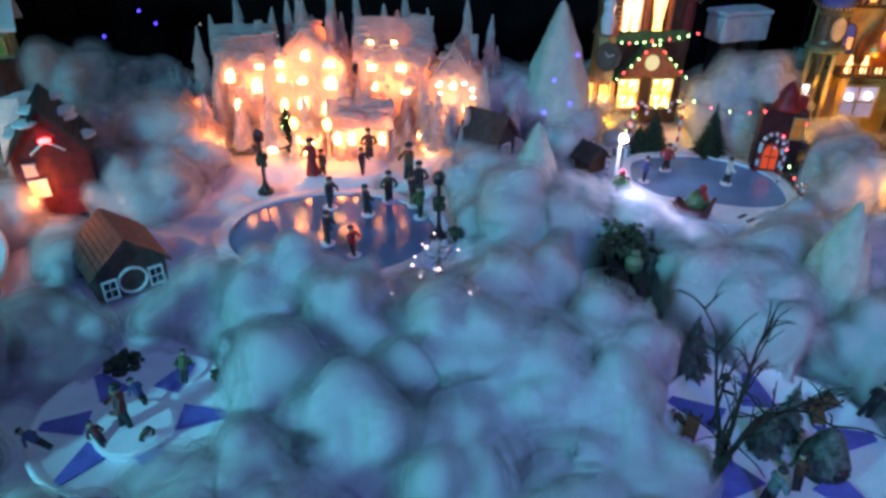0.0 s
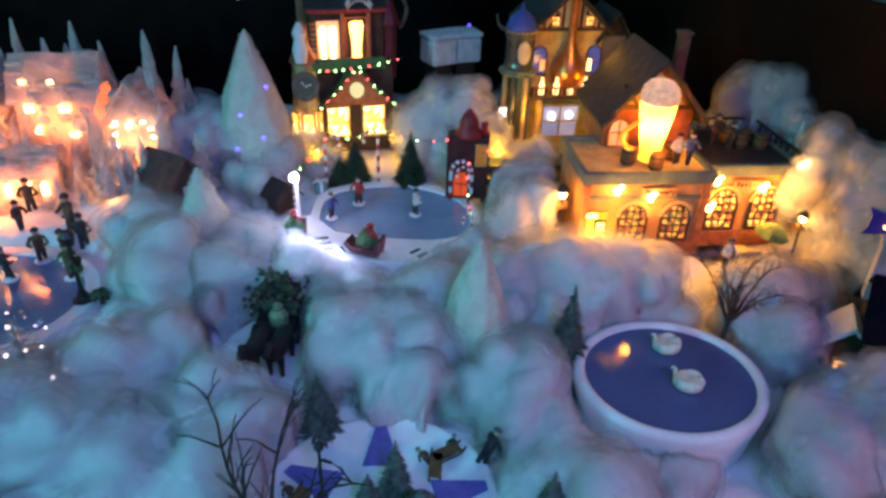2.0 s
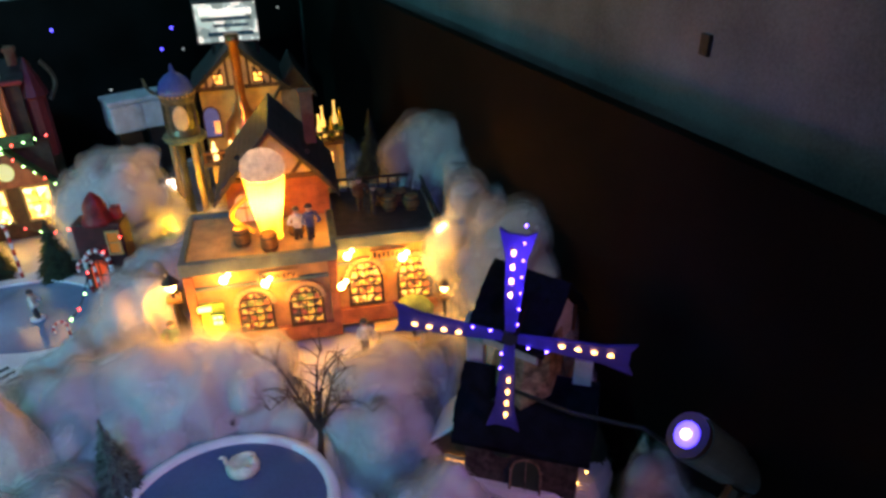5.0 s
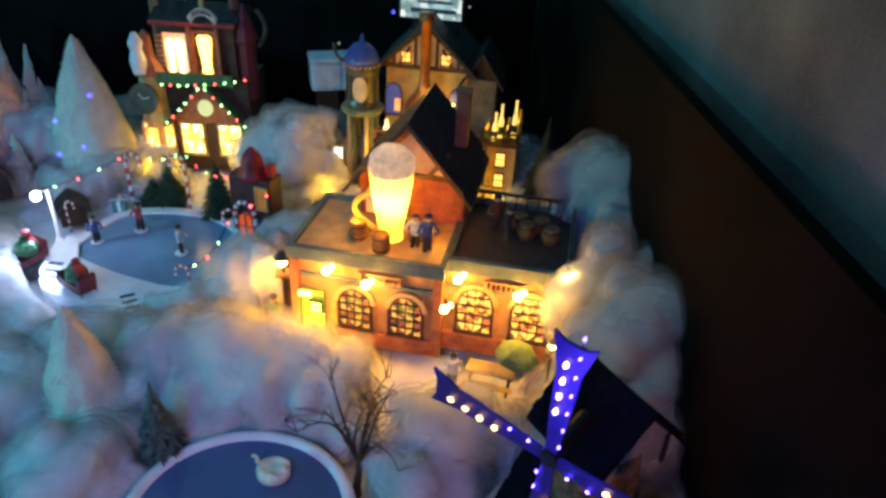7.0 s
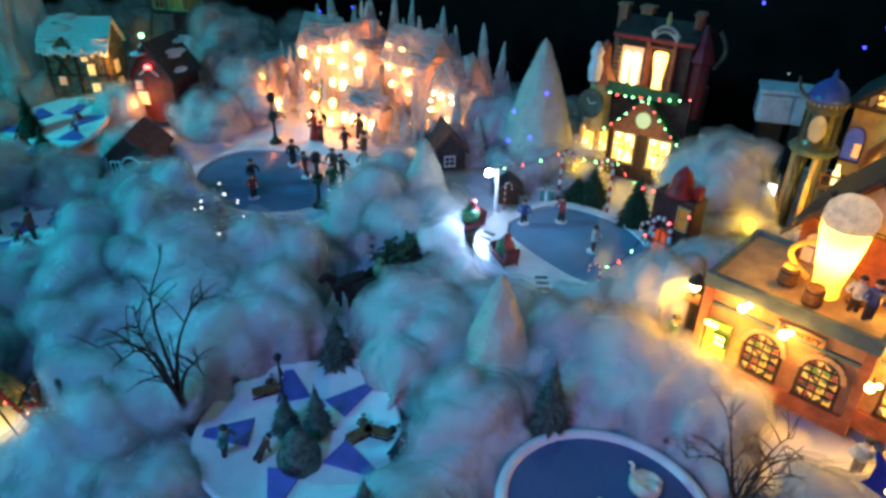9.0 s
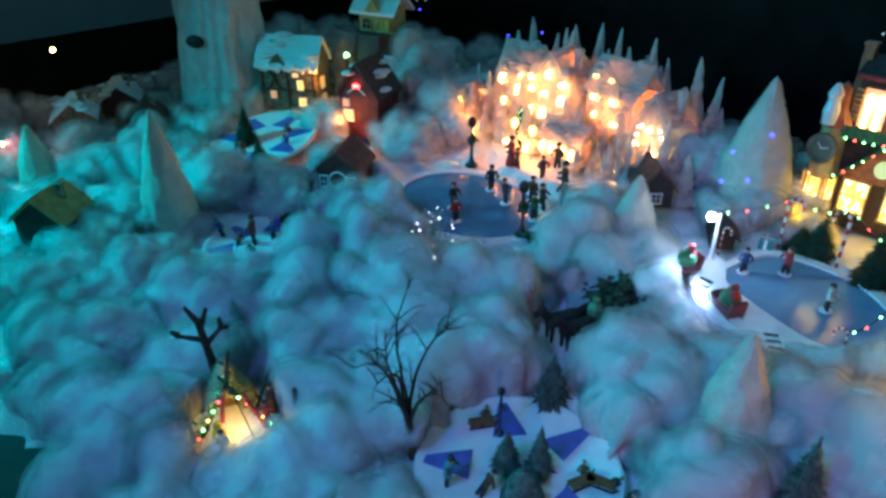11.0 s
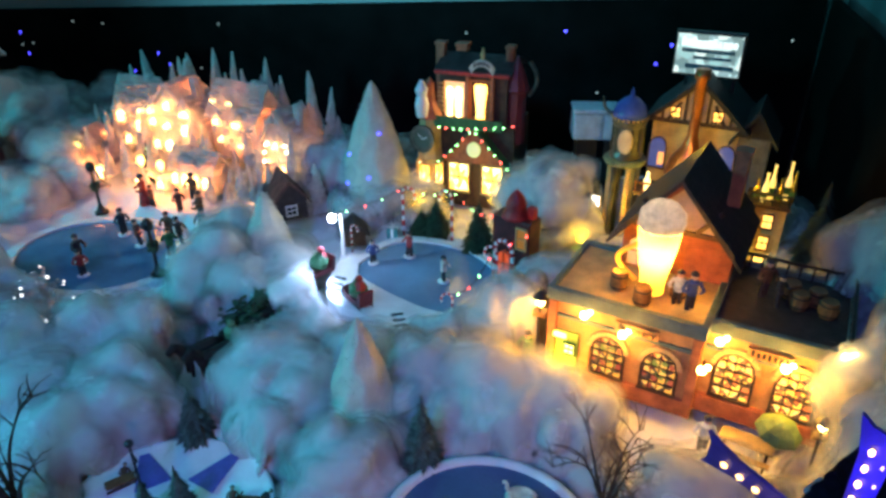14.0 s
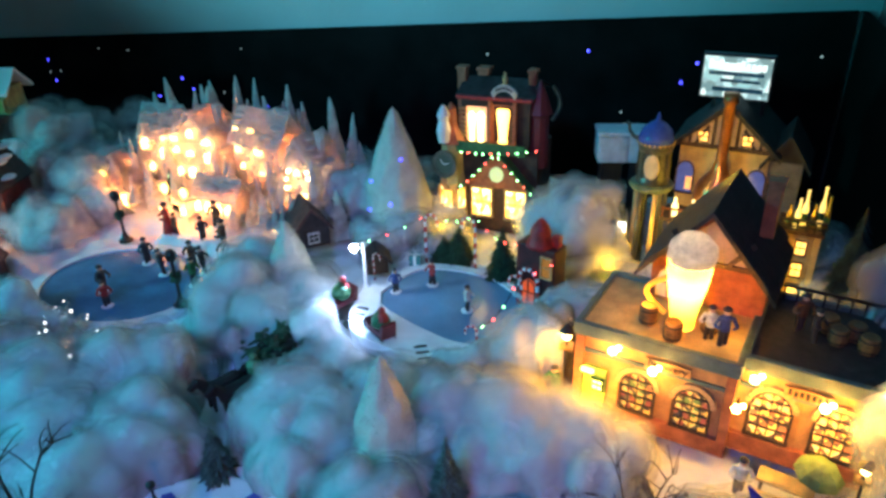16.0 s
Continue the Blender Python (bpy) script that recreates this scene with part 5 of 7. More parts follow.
for _k in range(5):
    _x = 0.062 + 0.024 * _k
    _q = part("bottle", lathe(B(), [(0.0045, 0.118), (0.0048, 0.132), (0.0022, 0.138), (0.002, 0.145)], 10, (_x, -0.034, 0)), glow("lit_bottle", (1.0, 0.75, 0.3), 2.5), _h)
pane(_h, pose(0.110, 0.0035, 0.030), 0.062, 0.055, glow("cold_shop_window", (0.35, 0.5, 1.0), 0.35), OCHRE, bars=(1, 1))
part("window_ornament", ball(ball(B(), 0.095, -0.002, 0.068, 0.006), 0.125, -0.002, 0.070, 0.006), glow("white_ornament_light", (0.8, 0.9, 1.0), 5), _h)
for _x in (0.060, 0.160):
    part("post", box(B(), _x, -0.038, 0, 0.008, 0.008, 0.112), OCHRE, _h)
HALL_STEP = pbr("dark_green_step", (0.015, 0.05, 0.045), 0.5, 0.4, 70, 0.3)
for _y0, _z1 in ((-0.122, 0.012), (-0.098, 0.022)):
    part("terrace_step", box(B(), 0.045, (_y0 - 0.048) / 2, 0.0, 0.165 + 0.1 * _z1, -0.048 - _y0, _z1, bevel=0.0015), HALL_STEP, _h, "dark green terrace step")
SX, SY = 0.024, -0.02
DARK_PEWTER = pbr("dark_pewter", (0.08, 0.09, 0.06), 0.3, 0.4, 90, 0.3, metal=0.6)
_s = part("stein_tower", lathe(B(), [(0.0225, 0.156), (0.0235, 0.162), (0.0220, 0.168), (0.0212, 0.204), (0.0235, 0.208), (0.0245, 0.214), (0.0225, 0.218)], 28, (SX, SY, 0)), PEWTER, _h, "round pewter beer stein tower")
part("saucer", lathe(B(), [(0.014, 0.146), (0.028, 0.149), (0.031, 0.154), (0.029, 0.157), (0.023, 0.158)], 28, (SX, SY, 0)), pbr("green_saucer", (0.16, 0.22, 0.12), 0.35, 0.3, 90, 0.2), _s, "green glazed saucer")
part("dome", lathe(B(), [(0.0245, 0.218), (0.0240, 0.224), (0.0195, 0.235), (0.011, 0.243), (0.0035, 0.247), (0.0025, 0.254), (0.0005, 0.258)], 28, (SX, SY, 0)), BLUE_DOME, _s, "blue enamel lid", smooth=True)
for _k in range(22):
    _a = 2 * math.pi * _k / 22
    part("bead", ball(B(), SX + 0.0243 * math.cos(_a), SY + 0.0243 * math.sin(_a), 0.2165, 0.0020, sub=1), OCHRE, _s)
for _k in range(12):
    _a = 2 * math.pi * _k / 12
    part("rib", rod(B(), (SX + 0.0222 * math.cos(_a), SY + 0.0222 * math.sin(_a), 0.168), (SX + 0.0216 * math.cos(_a), SY + 0.0216 * math.sin(_a), 0.204), 0.0016, seg=5), DARK_PEWTER, _s)
part("medallion", lathe(B(), [(0.0120, 0), (0.0125, 0.002), (0.0105, 0.004), (0.002, 0.0045)], 26), pbr("cream_plaster", (0.7, 0.55, 0.35), 0.7), _s, "oval cream medallion").matrix_local = pose(SX + 0.002, SY - 0.0205, 0.186, 90) @ Matrix.Diagonal((0.85, 1.45, 1, 1))
part("thumb_lift", tube(B(), [(SX - 0.022, SY, 0.217), (SX - 0.031, SY, 0.220), (SX - 0.037, SY, 0.227), (SX - 0.040, SY, 0.240)], 0.0034, 7, 0.0018), PEWTER, _s)
for _a in range(6):
    _x, _y = SX + 0.020 * math.cos(_a * math.pi / 3), SY + 0.020 * math.sin(_a * math.pi / 3)
    part("column", rod(B(), (_x, _y, 0), (_x, _y, 0.148), 0.0038, seg=9), OCHRE if _a % 2 else PEWTER, _s)
part("stein_base", rod(B(), (SX, SY, 0.0), (SX, SY, 0.008), 0.030, seg=24), PEWTER, _s)
pane(_h, pose(-0.004, -0.050, 0.085), 0.012, 0.018, glow("white_shop_light", (0.9, 0.95, 1.0), 4), OCHRE, bars=(1, 1))
# wing with a high bottle balcony
part("wing", box(B(), 0.188, 0.045, 0, 0.042, 0.075, 0.200, bevel=0.001), pbr("slate_wall", (0.10, 0.10, 0.10), 0.6, 0.3, 70, 0.6), _h)
part("wing_roof", gable_roof(gable_wall(B(), 0.167, 0.209, 0.008, 0.200, 0.030), 0.165, 0.211, 0.004, 0.085, 0.200, 0.034, 0.008, 0.005), pbr("green_black_roof", (0.02, 0.045, 0.05)), _h)
part("high_balcony", box(B(), 0.222, -0.025, 0.128, 0.055, 0.055, 0.005), TIMBER, _h)
_bm = B()
for _k in range(6):
    box(_bm, 0.197 + 0.010 * _k, -0.051, 0.133, 0.002, 0.002, 0.014)
box(_bm, 0.222, -0.051, 0.146, 0.056, 0.003, 0.003)
box(_bm, 0.222, -0.051, 0.138, 0.056, 0.002, 0.002)
part("railing", _bm, BLACK, _h)
for _k, (_x, _y, _s2) in enumerate(((0.188, -0.036, 1.1), (0.198, -0.040, 1.5), (0.205, -0.028, 1.8), (0.216, -0.036, 1.3), (0.224, -0.022, 2.0), (0.231, -0.030, 1.7))):
    _z = 0.133
    _q = part("bottle", lathe(B(), [(0.0036, _z), (0.0040, _z + 0.002), (0.0040, _z + 0.013 * _s2), (0.0018, _z + 0.018 * _s2), (0.0015, _z + 0.025 * _s2), (0.0021, _z + 0.0265 * _s2)], 12, (_x + 0.017, _y, 0)),
              glow("lit_bottle_gold", (1.0, 0.66, 0.12), 1.1) if _k in (1, 2, 4) else pbr("gold_bottle", (0.5, 0.35, 0.08), 0.2, 0.3, 120, 0.2, metal=0.6), _h, "lit golden bottle", smooth=True)
    part("bottle_label", lathe(B(), [(0.0041, _z + 0.004 * _s2), (0.0042, _z + 0.0045 * _s2), (0.0042, _z + 0.009 * _s2), (0.0041, _z + 0.0095 * _s2)], 12, (_x + 0.017, _y, 0)), COAT["green"], _q)
for _x in (0.199, 0.243):
    part("post", box(B(), _x, -0.048, 0, 0.007, 0.007, 0.128), OCHRE, _h)
for _k in range(5):
    part("rung", box(B(), 0.208, -0.050, 0.015 + 0.012 * _k, 0.018, 0.004, 0.003), OCHRE, _h)
part("foot_lamp", ball(B(), 0.232, -0.056, 0.030, 0.0055), BULB, _h)
# the lit billboard
_s = part("billboard", box(B(), 0.105, 0.060, 0.263, 0.092, 0.010, 0.062, bevel=0.001), BLACK, _h)
part("picture", box(B(), 0.105, 0.0535, 0.267, 0.086, 0.003, 0.054), PICTURE, _s, "pale blue lit picture of a winter landscape")
for _k in range(11):
    part("lettering_bar", box(B(), 0.071 + 0.0068 * _k, 0.0512, 0.305, 0.0046, 0.0016, 0.0085 + 0.003 * (_k in (0, 2, 6))), glow("lit_letters", (0.8, 0.95, 1.0), 1.3), _s)
for _z, _w, _hh, _x in ((0.297, 0.070, 0.005, 0.105), (0.288, 0.050, 0.004, 0.111), (0.275, 0.064, 0.006, 0.109)):
    part("printed_band", box(B(), _x, 0.0515, _z, _w, 0.0016, _hh), pbr("slate_ink", (0.14, 0.24, 0.30), 0.5, 0.4, 160), _s)
# tower with glowing panes added to stand for lamplight on the yellow woodwork
part("added_lit_tower", box(B(), 0.226, -0.020, 0, 0.040, 0.032, 0.128, bevel=0.001), OCHRE, _h)
for _z in (0.030, 0.062, 0.094):
    pane(_h, pose(0.226, -0.0375, _z), 0.012, 0.020, WIN, TIMBER, False, (1, 1))
for _c in range(4):
    part("lit_pane", box(B(), 0.070 + 0.026 * _c, 0.0015, 0.146, 0.008, 0.003, 0.018), WIN_HOT if _c % 2 else WIN_DIM, _h)
for _x in (0.080, 0.144):
    part("leg", box(B(), _x, 0.062, 0.21, 0.005, 0.005, 0.064), BLACK, _h)

# ---- crystal village ----


def crystal_house(x, y, z, w, h, rz, lit):
    ob = thing("crystal_house", pose(x, y, z, 0, 0, rz), "frosted crystal house with glowing peach windows", "crystal house", "crystal village houses")
    part("wall", gable_wall(box(B(), 0, w * 0.4, 0, w, w * 0.8, h * 0.62, bevel=0.001), -w / 2, w / 2, 0, h * 0.62, h * 0.3), CRYSTAL, ob)
    part("roof", gable_roof(B(), -w / 2, w / 2, 0, w * 0.8, h * 0.62, h * 0.32, 0.006, 0.005), CRYSTAL, ob)
    pane(ob, pose(-w * 0.24, -0.0012, h * 0.33), w * 0.36, h * 0.17, lit, CRYSTAL, False, (1, 0))
    pane(ob, pose(w * 0.24, -0.0012, h * 0.31), w * 0.34, h * 0.19, lit, CRYSTAL, False, (1, 0))
    pane(ob, pose(w * 0.05, -0.0012, 0.001), w * 0.42, h * 0.22, lit, CRYSTAL, True, (0, 1))
    pane(ob, pose(0, -0.0012, h * 0.62), w * 0.20, h * 0.16, lit, CRYSTAL, True, (0, 0))
    # snow caps over the windows
    part("cap", ball(ball(B(), -w * 0.22, -0.003, h * 0.54, w * 0.16, 1, 0.6, 0.5), w * 0.22, -0.003, h * 0.54, w * 0.16, 1, 0.6, 0.5), CRYSTAL, ob)
    return ob


for _x, _y, _z, _w, _h, _r in ((-0.395, 1.03, 0.055, 0.044, 0.085, 18), (-0.355, 1.00, 0.050, 0.038, 0.060, 8), (-0.262, 1.01, 0.055, 0.036, 0.055, 4),
                               (-0.205, 1.005, 0.055, 0.036, 0.060, -6), (-0.02, 1.03, 0.050, 0.036, 0.060, -10)):
    crystal_house(_x, _y, _z, _w, _h, _r + 14 * math.sin(_x * 97), PEACH)


def craggy(bm):
    """The uneven surface of cast frosted ice."""
    bmesh.ops.subdivide_edges(bm, edges=[e for e in bm.edges if e.calc_length() > 0.02], cuts=4, use_grid_fill=True)
    for v in bm.verts:
        v.co += Vector((noise.noise(v.co * 60), noise.noise(v.co * 60 + Vector((9, 0, 0))) * 0.4, noise.noise(v.co * 60 + Vector((0, 7, 0))))) * 0.005
    return bm


def crystal_manor(x, y, z, w, d, h, rise, rz, along, windows, caps):
    """A large frosted house with its roof, chimney, lit windows and glowing snow caps over some of them."""
    ob = thing("crystal_house", pose(x, y, z, 0, 0, rz), "large frosted crystal house with glowing peach windows", "crystal house", "crystal village houses")
    bm = box(B(), 0, d / 2, 0, w, d, h, bevel=0.002)
    if along == "y":
        gable_wall(bm, -w / 2, w / 2, 0.0005, h, rise * 0.97)
    part("wall", craggy(bm), CRYSTAL, ob)
    roof = part("roof", craggy(gable_roof(B(), -w / 2, w / 2, 0, d, h, rise, 0.007, 0.005, along)), CRYSTAL, ob)
    lamp("POINT", pose(x, y, z, 0, 0, rz) @ Vector((0, d * 0.5, h * 0.7)), 0.21 * w / 0.1, (1.0, 0.24, 0.06), 0.008)
    rng = random.Random(int(abs(x) * 1e4))
    for _ in range(12):
        t, sd, bm = rng.random(), rng.choice((-1, 1)), B()
        if along == "y":
            ball(bm, sd * (w / 2) * (1 - t), d * rng.random(), h + rise * t + 0.004, 0.010, 1.3, 1.3, 0.5)
        else:
            ball(bm, w * (rng.random() - 0.5), d / 2 - (d / 2) * (1 - t), h + rise * t + 0.004, 0.010, 1.4, 1.1, 0.5)
        part("snow_patch", bm, CRYSTAL, roof)
    part("chimney", box(B(), w * 0.3, d * 0.5, h + rise * 0.3, 0.012, 0.012, rise * 0.9, bevel=0.0015), CRYSTAL, ob)
    for _ in range(22):
        q = rng.uniform(0.004, 0.009)
        part("ice_lump", ball(B(), w * (rng.random() - 0.5), -0.002, h * rng.random(), q, rng.uniform(0.7, 1.4), 0.9, rng.uniform(0.7, 1.8)), CRYSTAL, ob)
    for lx, lz, ww, wh, arched in windows:
        pane(ob, pose(lx, -0.0095, lz), ww * 0.62, wh * 0.75, PEACH, CRYSTAL, arched or wh > 0.013, (1, 1))
    for lx, lz, ww in caps:
        part("cap", lathe(B(), [(ww * 0.75, 0), (ww * 0.7, 0.002), (ww * 0.35, ww * 0.55), (0.0008, ww)], 9, (lx, -0.003, lz), sy=0.7), CRYSTAL, ob)
    return ob


crystal_manor(-0.205, 1.065, 0.060, 0.112, 0.070, 0.112, 0.058, 0, "y",
              [(-0.040, 0.118, 0.020, 0.012, False), (-0.040, 0.096, 0.018, 0.014, False), (0.0, 0.128, 0.018, 0.020, True), (-0.008, 0.092, 0.022, 0.014, False), (0.036, 0.118, 0.028, 0.014, False), (0.036, 0.084, 0.026, 0.026, False), (-0.010, 0.050, 0.022, 0.026, True), (0.030, 0.040, 0.030, 0.030, True), (-0.040, 0.050, 0.014, 0.022, False)],
              [(-0.040, 0.134, 0.016), (0.0, 0.150, 0.016), (0.036, 0.136, 0.018)])
crystal_manor(-0.075, 1.075, 0.060, 0.108, 0.070, 0.128, 0.048, -5, "x",
              [(-0.030, 0.110, 0.020, 0.012, False), (0.016, 0.110, 0.024, 0.012, False), (-0.026, 0.078, 0.012, 0.014, False), (0.022, 0.074, 0.022, 0.008, False), (-0.030, 0.150, 0.012, 0.008, False), (0.006, 0.150, 0.012, 0.008, False)],
              [(-0.030, 0.124, 0.018), (0.016, 0.124, 0.020)])
crystal_manor(-0.300, 1.070, 0.060, 0.078, 0.060, 0.120, 0.046, 10, "x",
              [(-0.026, 0.094, 0.018, 0.026, True), (0.012, 0.076, 0.020, 0.028, True), (0.020, 0.112, 0.018, 0.010, False), (-0.020, 0.050, 0.014, 0.020, False)],
              [(-0.026, 0.122, 0.014), (0.012, 0.106, 0.015)])
crystal_manor(0.022, 1.070, 0.055, 0.086, 0.060, 0.088, 0.062, -10, "y",
              [(0.0, 0.088, 0.016, 0.014, True), (-0.024, 0.060, 0.016, 0.008, False), (0.018, 0.052, 0.022, 0.010, False), (0.0, 0.030, 0.030, 0.018, True)], [(0.002, 0.104, 0.012)])
crystal_manor(-0.122, 1.005, 0.055, 0.088, 0.040, 0.052, 0.026, 0, "x",
              [(-0.034, 0.022, 0.014, 0.024, True), (-0.012, 0.022, 0.014, 0.024, True), (0.012, 0.022, 0.014, 0.024, True), (0.034, 0.022, 0.014, 0.024, True)], [])
_rr = random.Random(21)


def crystal_tree(x, y, z, h, r):
    ob = thing("crystal_tree", pose(x, y, z, _rr.uniform(-5, 5), _rr.uniform(-5, 5), _rr.uniform(0, 360)), "frosted clear crystal fir tree", "crystal tree", "crystal trees")
    bm = B()
    for k in range(6):
        z0, z1 = h * (0.04 + 0.155 * k), h * (0.04 + 0.155 * k + 0.26 if k < 5 else 1.0)
        r0 = r * (1 - 0.155 * k) * _rr.uniform(0.85, 1.1)
        lathe(bm, [(r0 * 0.3, z0 + h * 0.02), (r0, z0), (r0 * 0.72, z0 * 0.6 + z1 * 0.4), (r0 * 0.2, z1)], 9, wobble=0.7)
    part("crown", bm, CRYSTAL, ob)
    return ob


for _k in range(72):
    _t = _k / 71
    _x = -0.44 + 0.54 * _t + _rr.uniform(-0.02, 0.02)
    _mid = math.exp(-((_x + 0.19) / 0.17) ** 2)
    _back = _k % 3
    _y = (1.16, 1.11, 1.05)[_back] + _rr.uniform(-0.03, 0.03)
    _h = (0.095 + 0.075 * _mid, 0.085 + 0.06 * _mid, 0.080)[_back] * _rr.uniform(0.5, 1.12)
    if _back == 2 and abs(_x + 0.19) < 0.16:
        _h, _y = _h * 0.75, 1.03 + _rr.uniform(-0.02, 0.02)
    _zz = 0.050 + (0.06 * _mid if _back == 0 else 0.04 * _mid if _back == 1 else 0)
    crystal_tree(_x, _y, _zz, _h, _h * _rr.uniform(0.16, 0.30))
for _x, _y, _h in ((0.095, 1.16, 0.13), (0.08, 1.12, 0.12), (-0.312, 1.155, 0.215), (-0.132, 1.155, 0.220), (-0.180, 1.155, 0.222), (-0.056, 1.155, 0.216), (0.046, 1.155, 0.205), (0.070, 1.15, 0.180), (-0.392, 1.12, 0.165),
                   (-0.355, 1.14, 0.180), (-0.245, 1.155, 0.205), (-0.010, 1.155, 0.190), (-0.425, 1.08, 0.110), (-0.285, 1.150, 0.190), (-0.095, 1.150, 0.200), (-0.215, 1.150, 0.212)):
    crystal_tree(_x, _y, 0.055, _h, _h * _rr.uniform(0.13, 0.18))
for _x, _y, _h in ((-0.264, 1.050, 0.125), (-0.146, 1.045, 0.140), (-0.128, 1.050, 0.110), (-0.020, 1.045, 0.115), (0.066, 1.045, 0.130), (-0.345, 1.040, 0.120), (-0.345, 1.06, 0.145), (-0.090, 1.040, 0.075), (-0.055, 1.040, 0.085), (0.040, 1.035, 0.075)):
    crystal_tree(_x, _y, 0.056, _h, _h * _rr.uniform(0.15, 0.20))
for _k in range(46):
    _x = -0.40 + 0.46 * _rr.random()
    _h = _rr.uniform(0.030, 0.075)
    crystal_tree(_x, 0.985 + 0.06 * _rr.random(), 0.056 + 0.03 * _rr.random(), _h, _h * _rr.uniform(0.16, 0.28))
_bm = B()
for _x, _y, _z, _r in ((-0.19, 1.14, 0.05, 0.10), (-0.30, 1.10, 0.035, 0.08), (-0.06, 1.12, 0.035, 0.085), (0.03, 1.13, 0.03, 0.07), (-0.38, 1.08, 0.03, 0.07)):
    ball(_bm, _x, _y, _z, _r, 1, 0.6, 0.75, 3)
for _q in _bm.verts:
    _q.co += _q.co.normalized() * noise.noise(_q.co * 40) * 0.012
tagged(part("crystal_mound", _bm, CRYSTAL), "frosted ice mound under the crystal village", "ice mound")
for _x, _y, _z, _w in ((-0.20, 0.975, 0.085, 0.26), (-0.155, 0.985, 0.075, 0.22), (-0.235, 1.04, 0.17, 0.20), (-0.15, 1.045, 0.18, 0.20), (-0.345, 0.975, 0.10, 0.14), (-0.28, 1.00, 0.12, 0.14), (-0.08, 1.0, 0.11, 0.07), (0.01, 1.03, 0.10, 0.04), (-0.19, 1.12, 0.21, 0.2), (-0.30, 1.09, 0.15, 0.16), (-0.09, 1.10, 0.16, 0.10), (-0.01, 1.10, 0.14, 0.05), (-0.38, 1.06, 0.12, 0.08), (0.05, 1.11, 0.13, 0.03)):
    lamp("POINT", (_x, _y, _z), 0.58 * _w, (1.0, 0.26, 0.07), 0.010)
for _k in range(26):
    _x, _y = _rr.uniform(-0.01, 0.075), _rr.uniform(1.03, 1.09)
    tagged(part("bulb_or_laser_dot", ball(B(), _x, _y, 0.062 + _rr.random() * 0.09, 0.0022, 1.8, 1, 1, 1), glow("peach_bulb", (1.0, 0.62, 0.35), 22)), "tiny warm fairy bulb among crystal trees", "fairy lights", "crystal village bulbs")
for _x, _y, _h in ((-0.218, 0.985, 0.05), (-0.168, 0.98, 0.05), (-0.38, 0.99, 0.05)):
    _o = thing("crystal_lamp", pose(_x, _y, 0.056), "little clear lamp post with a glowing lantern", "lamp", "crystal village lamps")
    part("post", rod(B(), (0, 0, 0), (0, 0, _h), 0.0013, seg=6), CRYSTAL, _o)
    part("lantern", lathe(B(), [(0.004, _h), (0.007, _h + 0.010), (0.005, _h + 0.015), (0.001, _h + 0.018)], 8), WIN_HOT, _o)
conifer(-0.238, 1.022, 0.062, 0.078, 0.024, GREEN, "small green fir with fairy lights before the crystal village")
conifer(-0.418, 1.00, 0.055, 0.045, 0.018, GREEN, "small green fir beside the crystal village")
for _k in range(14):
    _t = _k / 14
    tagged(part("bulb_or_laser_dot", ball(B(), -0.238 + 0.022 * (1 - _t) * math.cos(_k * 2.4), 1.022 + 0.022 * (1 - _t) * math.sin(_k * 2.4), 0.065 + 0.065 * _t, 0.0014, sub=1), BULB_GREEN), "tiny green bulb on the fir", "fairy lights", "fir bulbs")
figurine(-0.108, 0.985, 0.056, 0.052, 10, "brown", "figurine in a brown coat before the crystal village")
figurine(-0.395, 1.005, 0.056, 0.045, -20, "dark", "figurine in dark coat near the crystal village")

# ---- skating pond ----
street_lamp(-0.252, 0.907, 0.038, 0.098, "black street lamp with a green wreath at the pond")
street_lamp(-0.001, 0.780, 0.038, 0.095, "black street lamp with a green wreath at the pond")
for _x, _y, _h, _c, _z in ((-0.143, 0.764, 0.050, "dark", 0.037), (-0.106, 0.736, 0.044, "red", 0.037), (-0.153, 0.862, 0.050, "dark", 0.037), (-0.098, 0.843, 0.048, "dark", 0.037), (-0.026, 0.835, 0.050, "green", 0.037),
                          (-0.036, 0.870, 0.052, "dark", 0.037), (-0.072, 0.882, 0.050, "brown", 0.037)):
    figurine(_x, _y, _z, _h, random.uniform(0, 360), _c, "painted skater figurine with snowy foot plate on the ice", lean=random.uniform(-8, 8))
for _x, _y, _h, _c in ((-0.190, 0.950, 0.062, "red"), (-0.176, 0.953, 0.045, "brown"), (-0.116, 0.955, 0.046, "dark"), (-0.045, 0.930, 0.062, "brown"), (-0.03, 0.915, 0.055, "dark")):
    figurine(_x, _y, snow_at(_x, _y) - 0.002, _h, random.uniform(-60, 60), _c, "painted onlooker figurine in winter coat by the pond", skirt=_c == "red")
_o = thing("round_bush", pose(0.020, 0.775, 0.036), "small round dark green bush beside the street lamp", "bush")
_bm = B()
for _k in range(60):
    _d = Vector((_rr.gauss(0, 1), _rr.gauss(0, 1), abs(_rr.gauss(0, 1)))).normalized()
    ball(_bm, _d.x * 0.010, _d.y * 0.010, 0.010 + _d.z * 0.008, _rr.uniform(0.002, 0.0035), sub=1)
part("leaves", _bm, GREEN, _o)
part("stem", rod(B(), (0, 0, 0), (0, 0, 0.012), 0.003, seg=6), BARK, _o)

